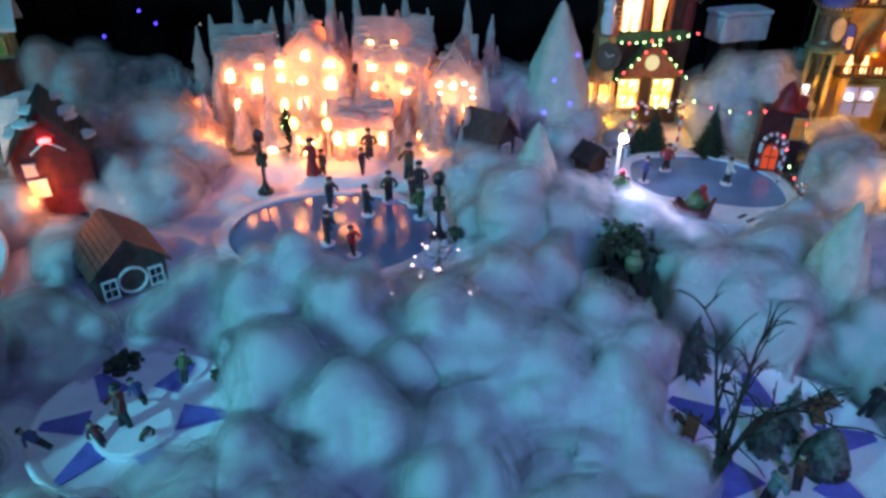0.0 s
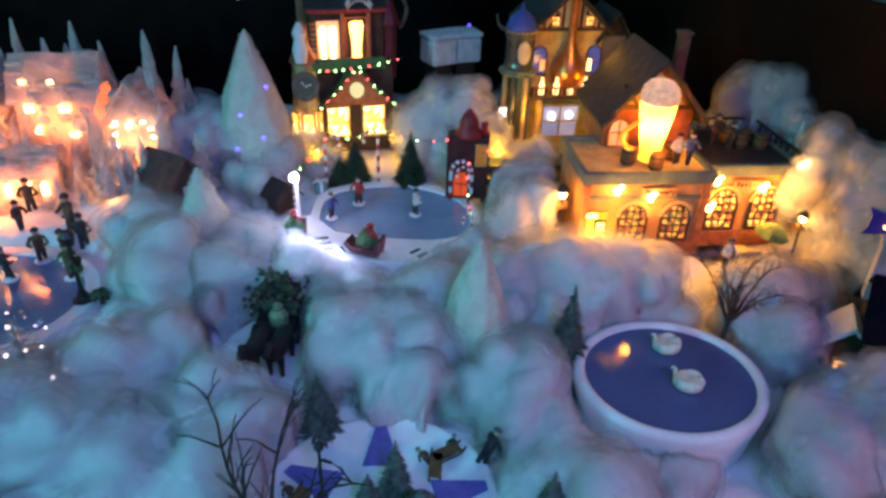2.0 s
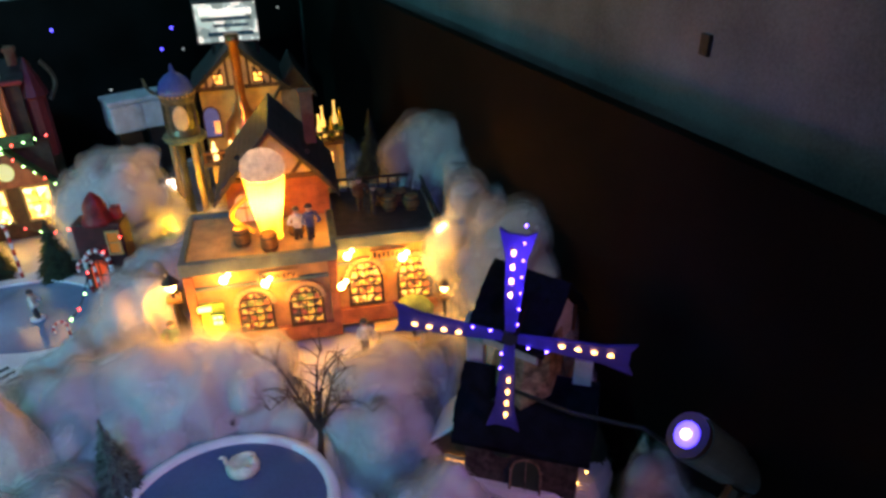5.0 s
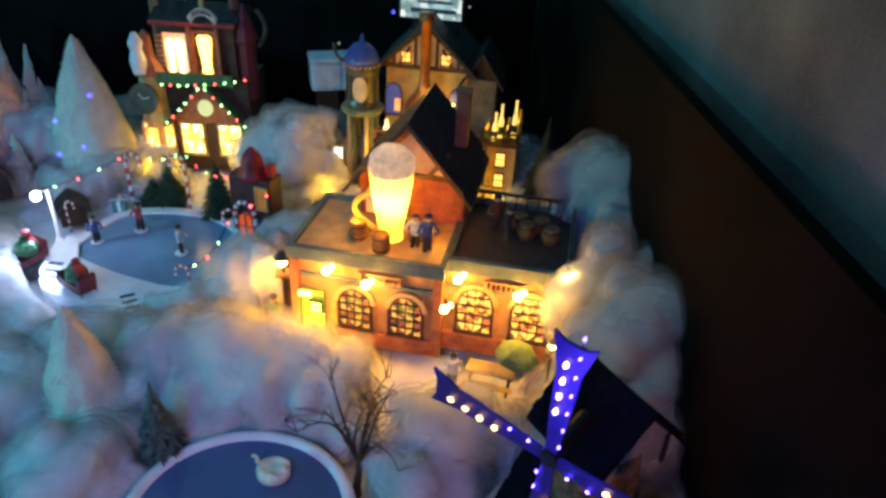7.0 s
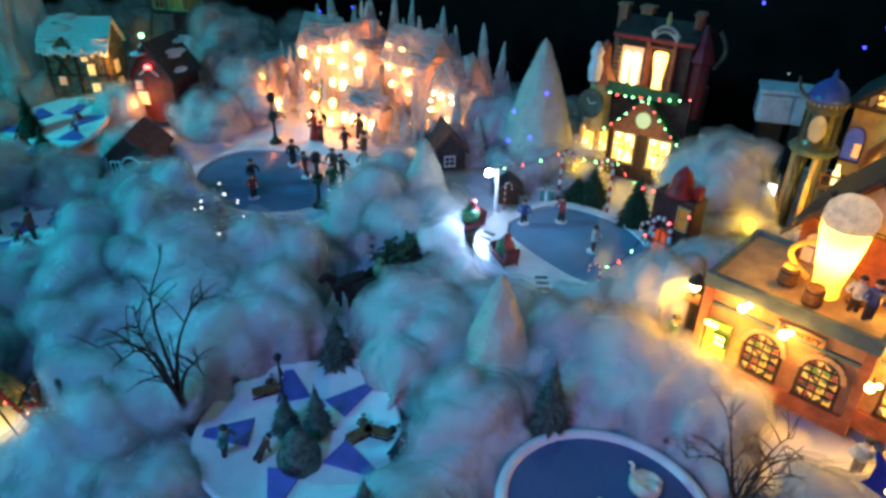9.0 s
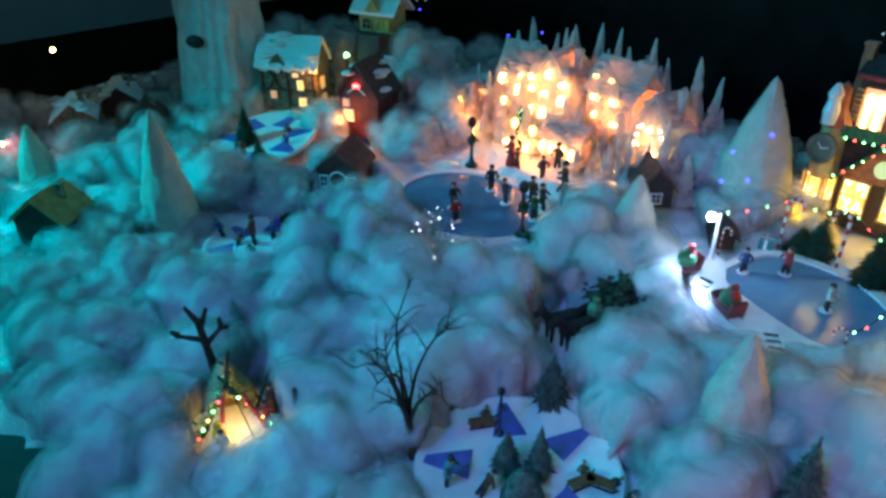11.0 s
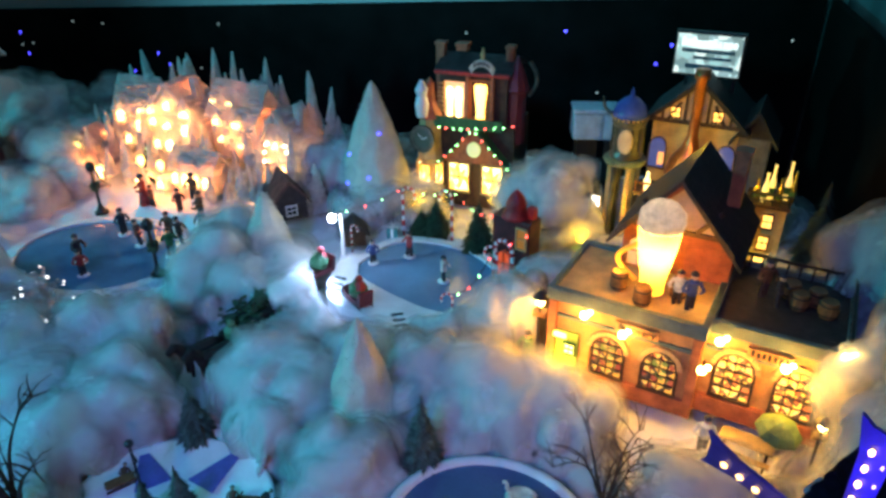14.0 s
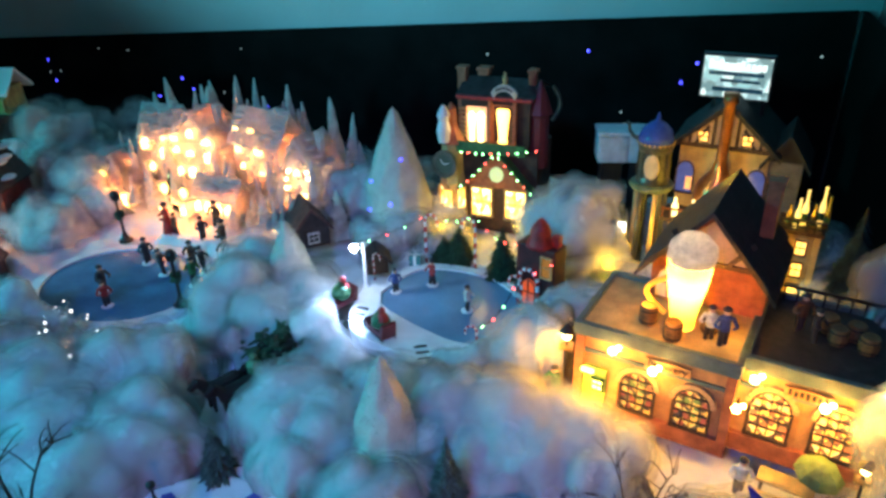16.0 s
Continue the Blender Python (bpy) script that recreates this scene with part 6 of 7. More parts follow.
# ---- ice rink with candy canes ----
_o = thing("white_lamp", pose(0.250, 0.898, 0.062), "white lamp post with a bright cold light", "street lamp")
part("post", lathe(B(), [(0.006, 0), (0.006, 0.003), (0.003, 0.006), (0.0024, 0.075)], 9), WHITE_PAINT, _o)
part("arm", rod(B(), (0, 0, 0.073), (-0.002, -0.018, 0.078), 0.0016, seg=6), WHITE_PAINT, _o)
part("bulb", ball(B(), -0.002, -0.020, 0.074, 0.0058, sub=2), BULB_WHITE, _o)
lamp("POINT", (0.249, 0.868, 0.130), 0.16, (0.45, 0.62, 1.0), 0.006)
lamp("SPOT", (0.249, 0.874, 0.128), 6.5, (0.34, 0.53, 1.0), 0.012, (0.266, 0.775, 0.06), 56, 1.0)
for _x, _y, _h, _r in ((0.293, 1.010, 0.090, 0), (0.372, 1.020, 0.090, 180), (0.466, 0.800, 0.058, 200), (0.486, 0.905, 0.075, 180), (0.245, 0.93, 0.05, 0)):
    candy_cane(_x, _y, 0.055, _h, _r)
bulb_string((0.250, 0.890, 0.140), (0.300, 1.010, 0.142), 0.006, 4, [BULB_GREEN, BULB_RED], "dark wire with green and red bulbs over the rink", 0.0015)
bulb_string((0.300, 1.010, 0.142), (0.372, 1.020, 0.146), 0.012, 4, [BULB_GREEN], "dark wire with green bulbs over the rink", 0.0015)
bulb_string((0.372, 1.020, 0.146), (0.455, 0.945, 0.150), 0.008, 4, [BULB_GREEN, BULB_RED], "dark wire with green and red bulbs over the rink", 0.0015)
bulb_string((0.466, 0.800, 0.108), (0.482, 0.905, 0.125), 0.018, 4, [BULB_GREEN, BULB_RED], "dark wire with coloured bulbs beside the rink", 0.0017)
conifer(0.420, 1.010, 0.055, 0.090, 0.030, GREEN, "dark green fir behind the ice rink", group="firs at the rink")
conifer(0.338, 1.035, 0.055, 0.070, 0.030, GREEN, "dark green fir behind the ice rink", group="firs at the rink")
conifer(0.315, 1.030, 0.055, 0.045, 0.026, GREEN, "low dark green fir behind the ice rink", group="firs at the rink")
_o = thing("sweet_hut", pose(0.492, 0.942, 0.058, 0, 0, -14), "red candy hut with striped arch and red cap roof", "hut")
part("wall", box(B(), 0, 0.015, 0, 0.060, 0.030, 0.095, bevel=0.002), pbr("hut_red", (0.07, 0.010, 0.012), 0.5, 0.4), _o)
part("roof", lathe(B(), [(0.020, 0.094), (0.019, 0.098), (0.0135, 0.108), (0.0145, 0.114), (0.010, 0.124), (0.004, 0.131), (0.001, 0.134)], 20, (0, 0.012, 0)), pbr("cap_red", (0.30, 0.015, 0.02), 0.5, 0.3), _o, smooth=True)
for _k in range(12):
    _a, _c = math.pi * _k / 12, math.pi * (_k + 1) / 12
    part("arch_stripe", rod(B(), (-0.008 + 0.015 * math.cos(_a), -0.003, 0.040 + 0.020 * math.sin(_a)), (-0.008 + 0.015 * math.cos(_c), -0.003, 0.040 + 0.020 * math.sin(_c)), 0.003, seg=6), (RED_PAINT, WHITE_PAINT)[_k % 2], _o)
for _s in (-0.023, 0.007):
    for _k in range(4):
        part("post_stripe", rod(B(), (_s, -0.003, 0.010 * _k), (_s, -0.003, 0.010 * _k + 0.010), 0.003, seg=6), (RED_PAINT, WHITE_PAINT)[_k % 2], _o)
pane(_o, pose(0.019, -0.0012, 0.055), 0.014, 0.030, pbr("amber_dim", (0.2, 0.1, 0.03), 0.3, 0.3, 90, 0, 0, (1.0, 0.4, 0.05), 0.25), OCHRE, bars=(0, 1))
pane(_o, pose(-0.008, -0.0012, 0.004), 0.022, 0.040, pbr("amber_glow", (0.2, 0.05, 0.02), 0.3, 0.3, 90, 0, 0, (1.0, 0.12, 0.03), 0.6), TIMBER, True, bars=(1, 1))
part("chimney", box(B(), 0.022, 0.018, 0.095, 0.010, 0.010, 0.016), RED_PAINT, _o)
for _x, _z in ((-0.030, 0.092), (0.003, 0.058), (0.028, 0.078)):
    part("bulb", ball(B(), _x, -0.004, _z, 0.0016, sub=1), BULB_RED, _o)
_o = thing("gift_box", pose(0.281, 0.995, 0.058, 0, 0, 20), "teal gift box with white ribbon behind the rink", "gift box")
part("box", box(B(), 0, 0, 0, 0.018, 0.018, 0.016, bevel=0.001), COAT["teal"], _o)
part("ribbon", box(box(B(), 0, 0, -0.0004, 0.004, 0.0188, 0.0172), 0, 0, -0.0004, 0.0188, 0.004, 0.0172), WHITE_PAINT, _o)
cottage("snow_shed", pose(0.236, 0.955, 0.050, 0, 0, 35), 0.034, 0.030, 0.022, 0.014, TIMBER, ROOF_DARK, "small dark shed behind the lamp post", "shed", chimney=False)
figurine(0.294, 0.907, 0.058, 0.040, 30, "blue", "skater figurine in blue on the grey ice")
figurine(0.335, 0.945, 0.058, 0.044, -30, "red", "skater figurine in red on the grey ice")
figurine(0.41, 0.90, 0.058, 0.042, 90, "white", "skater figurine in white on the grey ice")


def sack_sleigh(x, y, z, rz, label):
    ob = thing("gift_sleigh", pose(x, y, z, 0, 0, rz) @ Matrix.Scale(1.15, 4), label, "sleigh", "gift sleighs")
    _b1 = B()
    upright(_b1, [(-0.018, 0.004), (0.014, 0.004), (0.022, 0.012), (0.020, 0.016), (0.012, 0.010), (-0.012, 0.011), (-0.018, 0.024), (-0.021, 0.022)], -0.009, 0.009)
    part("body", _b1, pbr("dark_red", (0.16, 0.02, 0.03)), ob)
    for s in (-0.008, 0.008):
        part("runner", rod(rod(B(), (-0.02, s, 0.001), (0.02, s, 0.001), 0.0012, seg=6), (0.02, s, 0.001), (0.026, s, 0.008), 0.0012, seg=6), BLACK, ob)
    _b1 = lathe(B(), [(0.006, 0.010), (0.011, 0.014), (0.012, 0.020), (0.009, 0.026), (0.004, 0.029), (0.005, 0.031)], 11, (-0.002, 0, 0), wobble=0.25)
    part("sack", _b1, COAT["green"], ob, "dark green sack of toys")
    part("rider", ball(lathe(B(), [(0.007, 0.012), (0.008, 0.024), (0.004, 0.031)], 9, (-0.006, 0, 0)), -0.006, 0, 0.035, 0.0048, sub=1), COAT["red"], ob, "red-coated toy rider")
    return ob


sack_sleigh(0.242, 0.842, 0.060, -110, "toy sleigh with red-coated rider and green sack")
sack_sleigh(0.330, 0.800, 0.062, 150, "toy sleigh with red-coated rider and green sack")


def horse(x, y, z, rz):
    ob = thing("toy_horse", pose(x, y, z, 0, 0, rz) @ Matrix.Scale(1.25, 4), "dark brown toy horse in harness on the snow", "horse", "coach horses")
    part("body", rod(ball(ball(B(), -0.012, 0, 0.022, 0.010, 1.1, 0.8, 0.95), 0.010, 0, 0.023, 0.0095, 1.1, 0.8, 0.95), (-0.012, 0, 0.0225), (0.010, 0, 0.023), 0.0085, 0.008, 10), BLACK_WOOL, ob)
    part("neck", rod(B(), (0.014, 0, 0.025), (0.023, 0, 0.038), 0.006, 0.004, 8), BLACK_WOOL, ob)
    part("head", rod(B(), (0.022, 0, 0.039), (0.032, 0, 0.033), 0.0045, 0.003, 8), BLACK_WOOL, ob)
    part("tail", rod(B(), (-0.022, 0, 0.025), (-0.028, 0, 0.010), 0.002, 0.003, 6), BLACK_WOOL, ob)
    for sx in (-0.014, 0.013):
        for sy in (-0.005, 0.005):
            part("leg", rod(B(), (sx, sy, 0), (sx, sy, 0.018), 0.0018, 0.003, 6), BLACK_WOOL, ob)
    return ob


_cz = 0.036
horse(0.200, 0.640, _cz - 0.008, -110)
horse(0.224, 0.640, _cz - 0.008, -108)
_o = thing("coach", pose(0.222, 0.695, _cz - 0.004, 0, 0, -100) @ Matrix.Diagonal((1.25, 1.4, 0.95, 1)), "dark coach piled with fir branches and a driver", "coach")
part("body", box(box(B(), -0.006, 0, 0.010, 0.050, 0.030, 0.018, bevel=0.003), -0.018, 0, 0.026, 0.026, 0.030, 0.018, bevel=0.003), BLACK_WOOL, _o)
for _sx in (-0.022, 0.014):
    for _sy in (-0.017, 0.017):
        _w = part("wheel", ring(B(), ellipse(0, 0, 0.010, 0.010, 18), ellipse(0, 0, 0.008, 0.008, 18), -0.001, 0.001), BLACK, _o)
        _w.matrix_local = pose(_sx, _sy, 0.010, 90)
        for _k in range(3):
            _a = math.pi * _k / 3
            part("spoke", rod(B(), (-0.009 * math.cos(_a), -0.009 * math.sin(_a), 0), (0.009 * math.cos(_a), 0.009 * math.sin(_a), 0), 0.0006, seg=4), BLACK, _w)
_bm = B()
for _k in range(260):
    ball(_bm, _rr.uniform(-0.042, 0.012), _rr.gauss(0, 0.011), 0.034 + abs(_rr.gauss(0, 0.010)), _rr.uniform(0.0014, 0.0034), _rr.uniform(0.6, 2.2), _rr.uniform(0.6, 1.6), 0.8, 1)
tagged(part("fir_load", _bm, GREEN, _o, "load of dark fir branches"), kind="stuff")
part("driver", ball(lathe(B(), [(0.007, 0.026), (0.008, 0.040), (0.004, 0.047)], 9, (0.016, 0.004, 0)), 0.016, 0.004, 0.051, 0.0045, sub=1), pbr("green_grey_coat", (0.12, 0.20, 0.11), 0.6), _o)

# ---- trees of the middle and front ----
cotton_cone(0.190, 1.112, 0.05, 0.218, 0.068, "tall white flocked cone tree beside the crystal village")
# glowing beads imitate blue laser spots projected on the tall cone tree
for _x, _y, _z in ((0.176, 1.052, 0.160), (0.205, 1.060, 0.120), (0.165, 1.058, 0.105), (0.215, 1.085, 0.19)):
    tagged(part("bulb_or_laser_dot", ball(B(), _x, _y, _z, 0.0030, sub=1), glow("blue_laser_spot", (0.05, 0.04, 1.0), 5)), "tiny glowing bead for a blue laser spot on the tall white cone tree", "fairy lights", "cone tree bulbs")
cotton_cone(0.432, 0.632, 0.02, 0.150, 0.046, "white flocked cone tree among cotton tufts")
cotton_cone(0.132, 0.878, 0.03, 0.128, 0.045, "white flocked cone tree above the pond")
cotton_cone(-0.445, 0.400, 0.0, 0.215, 0.050, "pale flocked cone tree")
cotton_cone(0.797, 0.351, -0.02, 0.184, 0.052, "white cone tree with a glittering edge")
cotton_cone(-0.80, 0.285, 0.0, 0.12, 0.04, "pale pink-lit flocked cone tree")
cotton_cone(0.02, 0.475, 0.01, 0.080, 0.032, "small white flocked cone tree between tufts")
conifer(0.523, 0.590, 0.018, 0.120, 0.030, GREEN_SNOW, "slim dark fir dusted with snow", tiers=9)
conifer(0.445, 0.408, 0.0, 0.085, 0.026, GREEN_SNOW, "dark fir dusted with glitter snow beside the white disc", tiers=8)
conifer(0.260, 0.556, 0.0, 0.085, 0.028, GREEN_SNOW, "small fir dusted with glitter snow", tiers=8)
bare_tree(0.218, 0.386, -0.005, 0.215, "leafless brown twig tree with drooping branches", 4, 0.26, (0.0, -0.10), 6)
bare_tree(0.703, 0.585, 0.03, 0.145, "leafless brown twig tree behind the round pool", 9, 0.48, (0.0, -0.06), 9)
conifer(0.870, 1.06, 0.045, 0.185, 0.045, pbr("teal_fir", (0.02, 0.06, 0.06), 0.8, 0.4, 90, 0.8), "dark blue-green fir beside the beer hall", tiers=9)
for _k, (_x, _y, _z, _r) in enumerate(((0.513, 1.275, 0.165, 20), (0.560, 1.290, 0.165, 10))):
    _o = thing("white_box", pose(_x, _y, _z, 0, 0, _r), "pale blue-white plastic lamp box behind the village", "box", "white boxes")
    part("body", box(B(), 0, 0, 0, 0.052, 0.050, 0.045, bevel=0.006), pbr("pale_plastic", (0.55, 0.66, 0.72), 0.4), _o)
    part("lid", box(B(), 0, 0, 0.0455, 0.055, 0.053, 0.008, bevel=0.003), pbr("pale_lid", (0.62, 0.72, 0.78), 0.4), _o)
    part("stand", box(B(), 0, 0, -0.115, 0.035, 0.035, 0.116), BLACK, _o)
figurine(0.560, 1.075, 0.05, 0.04, 10, "green", "small figurine in green near the beer hall")
for _x, _y, _z in ((0.548, 1.085, 0.075), (0.565, 1.08, 0.06), (0.575, 1.07, 0.07), (0.583, 1.085, 0.085), (0.556, 1.07, 0.088)):
    tagged(part("bulb_or_laser_dot", ball(B(), _x, _y, _z, 0.003, sub=1), BULB), "warm bulb by the beer hall", "fairy lights", "beer hall bulbs")

# sparkling clear crystal tree in the middle
_o = thing("glass_tree", pose(0.000, 0.600, 0.030) @ Matrix.Scale(1.45, 4), "clear spun-acrylic tree with glinting tips", "glass tree")
part("stem", rod(B(), (0, 0, -0.01), (0, 0, 0.075), 0.004, 0.0008, 7), CLEAR, _o)
_bm = B()
for _k in range(110):
    _t = _rr.random() ** 1.4
    _a = _rr.uniform(0, 2 * math.pi)
    _L = 0.045 * (1 - _t) + 0.006
    rod(_bm, (0, 0, 0.078 * _t), (_L * math.cos(_a), _L * math.sin(_a), 0.078 * _t + _rr.uniform(-0.006, 0.012)), 0.0011, 0.0003, 4)
tagged(part("branch_spray", _bm, CLEAR, _o), kind="stuff")
# beads at the tips, most given their own glow as built-in glints
for _k in range(46):
    _t = _rr.random() ** 1.3
    _a = _rr.uniform(0, 2 * math.pi)
    _L = 0.045 * (1 - _t) + 0.006
    part("glint", ball(B(), _L * math.cos(_a), _L * math.sin(_a), 0.078 * _t + 0.004, _rr.uniform(0.0008, 0.0016), sub=1), glow("white_glint", (0.9, 0.95, 1.0), 2.2) if _k % 3 else CLEAR, _o)

# ---- things on the white discs ----
for _x, _y, _h in ((0.296, 0.446, 0.055), (0.322, 0.466, 0.068)):
    conifer(_x, _y, 0.012, _h, 0.018, GREEN_SNOW, "small snow-dusted fir on the white disc", tiers=6, group="firs on the disc")
for _x, _y, _h, _c, _l in ((0.404, 0.484, 0.045, "dark", 25), (0.272, 0.385, 0.045, "teal", 8), (0.304, 0.398, 0.036, "brown", 30), (0.362, 0.488, 0.026, "brown", 70), (0.378, 0.500, 0.024, "dark", 75), (0.236, 0.470, 0.024, "brown", 70)):
    figurine(_x, _y, 0.012, _h, random.uniform(0, 360), _c, "painted figurine playing on the white disc", lean=_l, base=False)
for _x, _y, _r in ((0.375, 0.500, 20), (0.362, 0.486, 75), (0.236, 0.468, 60)):
    _o = thing("toy_sledge", pose(_x, _y, 0.0125, 0, 0, _r), "small brown wooden sledge on the white disc", "sledge", "toy sledges")
    part("seat", box(B(), 0, 0, 0.005, 0.028, 0.012, 0.002), BARREL, _o)
    for _s in (-0.005, 0.005):
        part("runner", rod(rod(B(), (-0.015, _s, 0.0012), (0.013, _s, 0.0012), 0.0011, seg=5), (0.013, _s, 0.0012), (0.019, _s, 0.008), 0.0011, seg=5), BARK, _o)
        part("strut", rod(B(), (0, _s, 0.001), (0, _s, 0.006), 0.0010, seg=5), BARK, _o)
_o = thing("disc_lamp", pose(0.258, 0.474, 0.012), "thin dark lamp post with a ball top on the white disc", "lamp post")
part("post", lathe(B(), [(0.006, 0), (0.005, 0.003), (0.0016, 0.006), (0.0014, 0.058)], 8), BLACK, _o)
part("ball", ball(B(), 0, 0, 0.061, 0.0048), BLACK, _o)
part("bracket", rod(B(), (0, 0, 0.046), (0.010, -0.004, 0.044), 0.0016, seg=5), BLACK, _o)
_o = thing("snow_tent", pose(0.338, 0.425, 0.012, 0, 0, 20) @ Matrix.Scale(0.85, 4), "pointed snow-dusted tent with a dark opening", "tent")
_bm = lathe(B(), [(0.025, 0), (0.025, 0.012), (0.021, 0.026), (0.014, 0.042), (0.006, 0.052), (0.001, 0.057)], 22, wobble=0.10)
part("canvas", _bm, GREEN_SNOW, _o, smooth=True)
part("opening", ball(B(), 0.002, -0.017, 0.010, 0.014, 1, 0.75, 0.75), BLACK, _o)
for _x, _y, _h, _c, _l in ((-0.349, 0.445, 0.036, "blue", 50), (-0.292, 0.470, 0.056, "red", 0), (-0.275, 0.458, 0.032, "brown", 40), (-0.283, 0.500, 0.034, "blue", 30), (-0.258, 0.530, 0.036, "green", 40), (-0.300, 0.445, 0.032, "red", 55)):
    figurine(_x, _y, 0.012, _h, random.uniform(0, 360), _c, "painted sledging figurine on the white disc", lean=_l, base=False)
_o = thing("turntable", pose(-0.285, 0.470, 0.010), "small raised round white platform", "platform")
part("top", lathe(B(), [(0.036, -0.004), (0.037, 0.004), (0.034, 0.0055)], 30), SNOW, _o)


def bush(x, y, z, r, label):
    ob = thing("bush", pose(x, y, z), label, "bush", "dark bushes")
    bm = B()
    for _ in range(70):
        d = Vector((_rr.gauss(0, 1), _rr.gauss(0, 1), abs(_rr.gauss(0, 1)))).normalized() * r * _rr.uniform(0.5, 1)
        ball(bm, d.x, d.y, d.z, r * _rr.uniform(0.13, 0.28), sub=1)
    part("leaves", bm, GREEN, ob)
    part("stem", rod(B(), (0, 0, -0.004), (0, 0, r * 0.6), r * 0.15, seg=6), BARK, ob)
    return ob


bush(-0.330, 0.560, 0.005, 0.020, "dark green bush on the snow at the disc")
bush(-0.222, 0.552, 0.005, 0.014, "small dark bush half buried in cotton")
bush(-0.36, 0.372, 0.0, 0.016, "small dark bush half buried in cotton")
for _x, _y, _z, _h, _k in ((-0.638, 0.640, 0.03, 0.105, GREEN), (-0.515, 0.605, 0.03, 0.070, GREEN)):
    conifer(_x, _y, _z, _h, 0.030, _k, "dark green fir on the sledge hill", group="firs on the sledge hill")
for _x, _y, _h, _c in ((-0.567, 0.600, 0.045, "brown"), (-0.60, 0.72, 0.034, "red"), (-0.56, 0.69, 0.03, "blue")):
    figurine(_x, _y, 0.045, _h, 40, _c, "painted figurine on the sledge hill", lean=25)

# ---- cottages at the back and left ----
_o = cottage("log_cabin", pose(-0.357, 0.675, 0.022, 0, 0, 38), 0.080, 0.085, 0.036, 0.034, ROOF_BROWN, ROOF_BROWN, "brown log cabin with white-trimmed arched doorway", "cabin", chimney=False)
part("door_arch", ring(B(), ellipse(0, 0, 0.017, 0.017, 24), ellipse(0, 0, 0.0145, 0.0145, 24), 0, 0.003), WHITE_PAINT, _o).matrix_local = pose(0, 0.0005, 0.020, 90)
for _s in (-1, 1):
    pane(_o, pose(_s * 0.026, -0.0012, 0.006), 0.014, 0.022, pbr("dark_pane", (0.03, 0.04, 0.05), 0.2), WHITE_PAINT, bars=(1, 1))
_o = cottage("log_cabin", pose(0.098, 0.985, 0.056, 0, 0, 50), 0.056, 0.062, 0.034, 0.032, ROOF_DARK, ROOF_BROWN, "dark log cabin with a reddish roof behind the snow", "cabin", chimney=False, snow=False)
pane(_o, pose(0, -0.0012, 0.010), 0.016, 0.016, pbr("dark_pane", (0.03, 0.04, 0.05), 0.2), WHITE_PAINT, bars=(1, 1))
_o = cottage("red_barn", pose(-0.500, 0.825, 0.045, 0, 0, 24), 0.090, 0.090, 0.088, 0.060, BARN_RED, ROOF_DARK, "dark red barn with snow patches on its roof", "barn", along="y", snow=True, chimney=False,
             windows=(("front", -0.022, 0.034, 0.020, 0.022, WIN), ("front", -0.026, 0.064, 0.012, 0.014, WIN_DIM)))
part("barn_door", box(box(B(), 0.014, -0.003, 0.0, 0.030, 0.003, 0.040), 0.014, -0.0045, 0.018, 0.030, 0.002, 0.003), pbr("dark_red", (0.16, 0.02, 0.03)), _o)
part("weather_light", ball(B(), 0, -0.004, 0.108, 0.004, 2, 1, 1), BULB_RED, _o)
for _s in (-1, 1):
    part("gable_trim", rod(B(), (_s * 0.004, -0.004, 0.104), (_s * 0.020, -0.004, 0.092), 0.0016, seg=5), WHITE_PAINT, _o)
lamp("POINT", (-0.508, 0.788, 0.088), 0.14, (1.0, 0.28, 0.07), 0.006)
_o = cottage("stone_house", pose(-0.735, 0.800, 0.045, 0, 0, 38), 0.135, 0.085, 0.105, 0.050, STONE, SNOW, "grey stone house with snowy roof and lit windows", "house", along="x", snow=True,
             windows=(("front", 0.030, 0.050, 0.013, 0.022, WIN), ("front", 0.032, 0.014, 0.016, 0.018, WIN), ("front", 0.020, 0.080, 0.012, 0.008, WIN), ("right", 0.03, 0.050, 0.014, 0.024, WIN_DIM), ("front", -0.035, 0.030, 0.012, 0.016, WIN_DIM), ("right", 0.035, 0.014, 0.014, 0.020, WIN_DIM)))
part("dormer", gable_roof(gable_wall(box(B(), -0.022, 0.008, 0.086, 0.036, 0.018, 0.018), -0.040, -0.004, -0.001, 0.104, 0.018), -0.040, -0.004, -0.001, 0.03, 0.104, 0.018, 0.004, 0.003), STONE, _o)
part("chimney", box(B(), -0.038, 0.038, 0.12, 0.016, 0.014, 0.030, bevel=0.001), STONE, _o)
for _x, _a, _z, _l in ((-0.060, 0, 0.002, 0.100), (0.0, 0, 0.002, 0.100), (0.060, 0, 0.002, 0.100), (-0.030, 32, 0.050, 0.055), (-0.030, -32, 0.050, 0.055)):
    part("timber", box(B(), 0, 0, 0, 0.004, 0.003, _l), TIMBER, _o).matrix_local = pose(_x + (-0.5 * _l * math.sin(radians(_a)) if _a else 0), -0.002, _z, 0, _a, 0)
part("timber", box(B(), 0, -0.0025, 0.048, 0.134, 0.003, 0.004), TIMBER, _o)
for _k in range(15):
    part("roof_snow", ball(B(), -0.066 + 0.0095 * _k, -0.006, 0.101 - 0.003 * (_k % 3), 0.0075, 0.9, 0.7, 0.8 + 0.3 * (_k % 2)), SNOW, _o)
lamp("POINT", (-0.655, 0.835, 0.125), 0.16, (1.0, 0.42, 0.07), 0.01)
_o = thing("hill_lodge", pose(-0.665, 1.015, 0.040, 0, 0, 22), "pale timber lodge high on a snowy rock", "house")
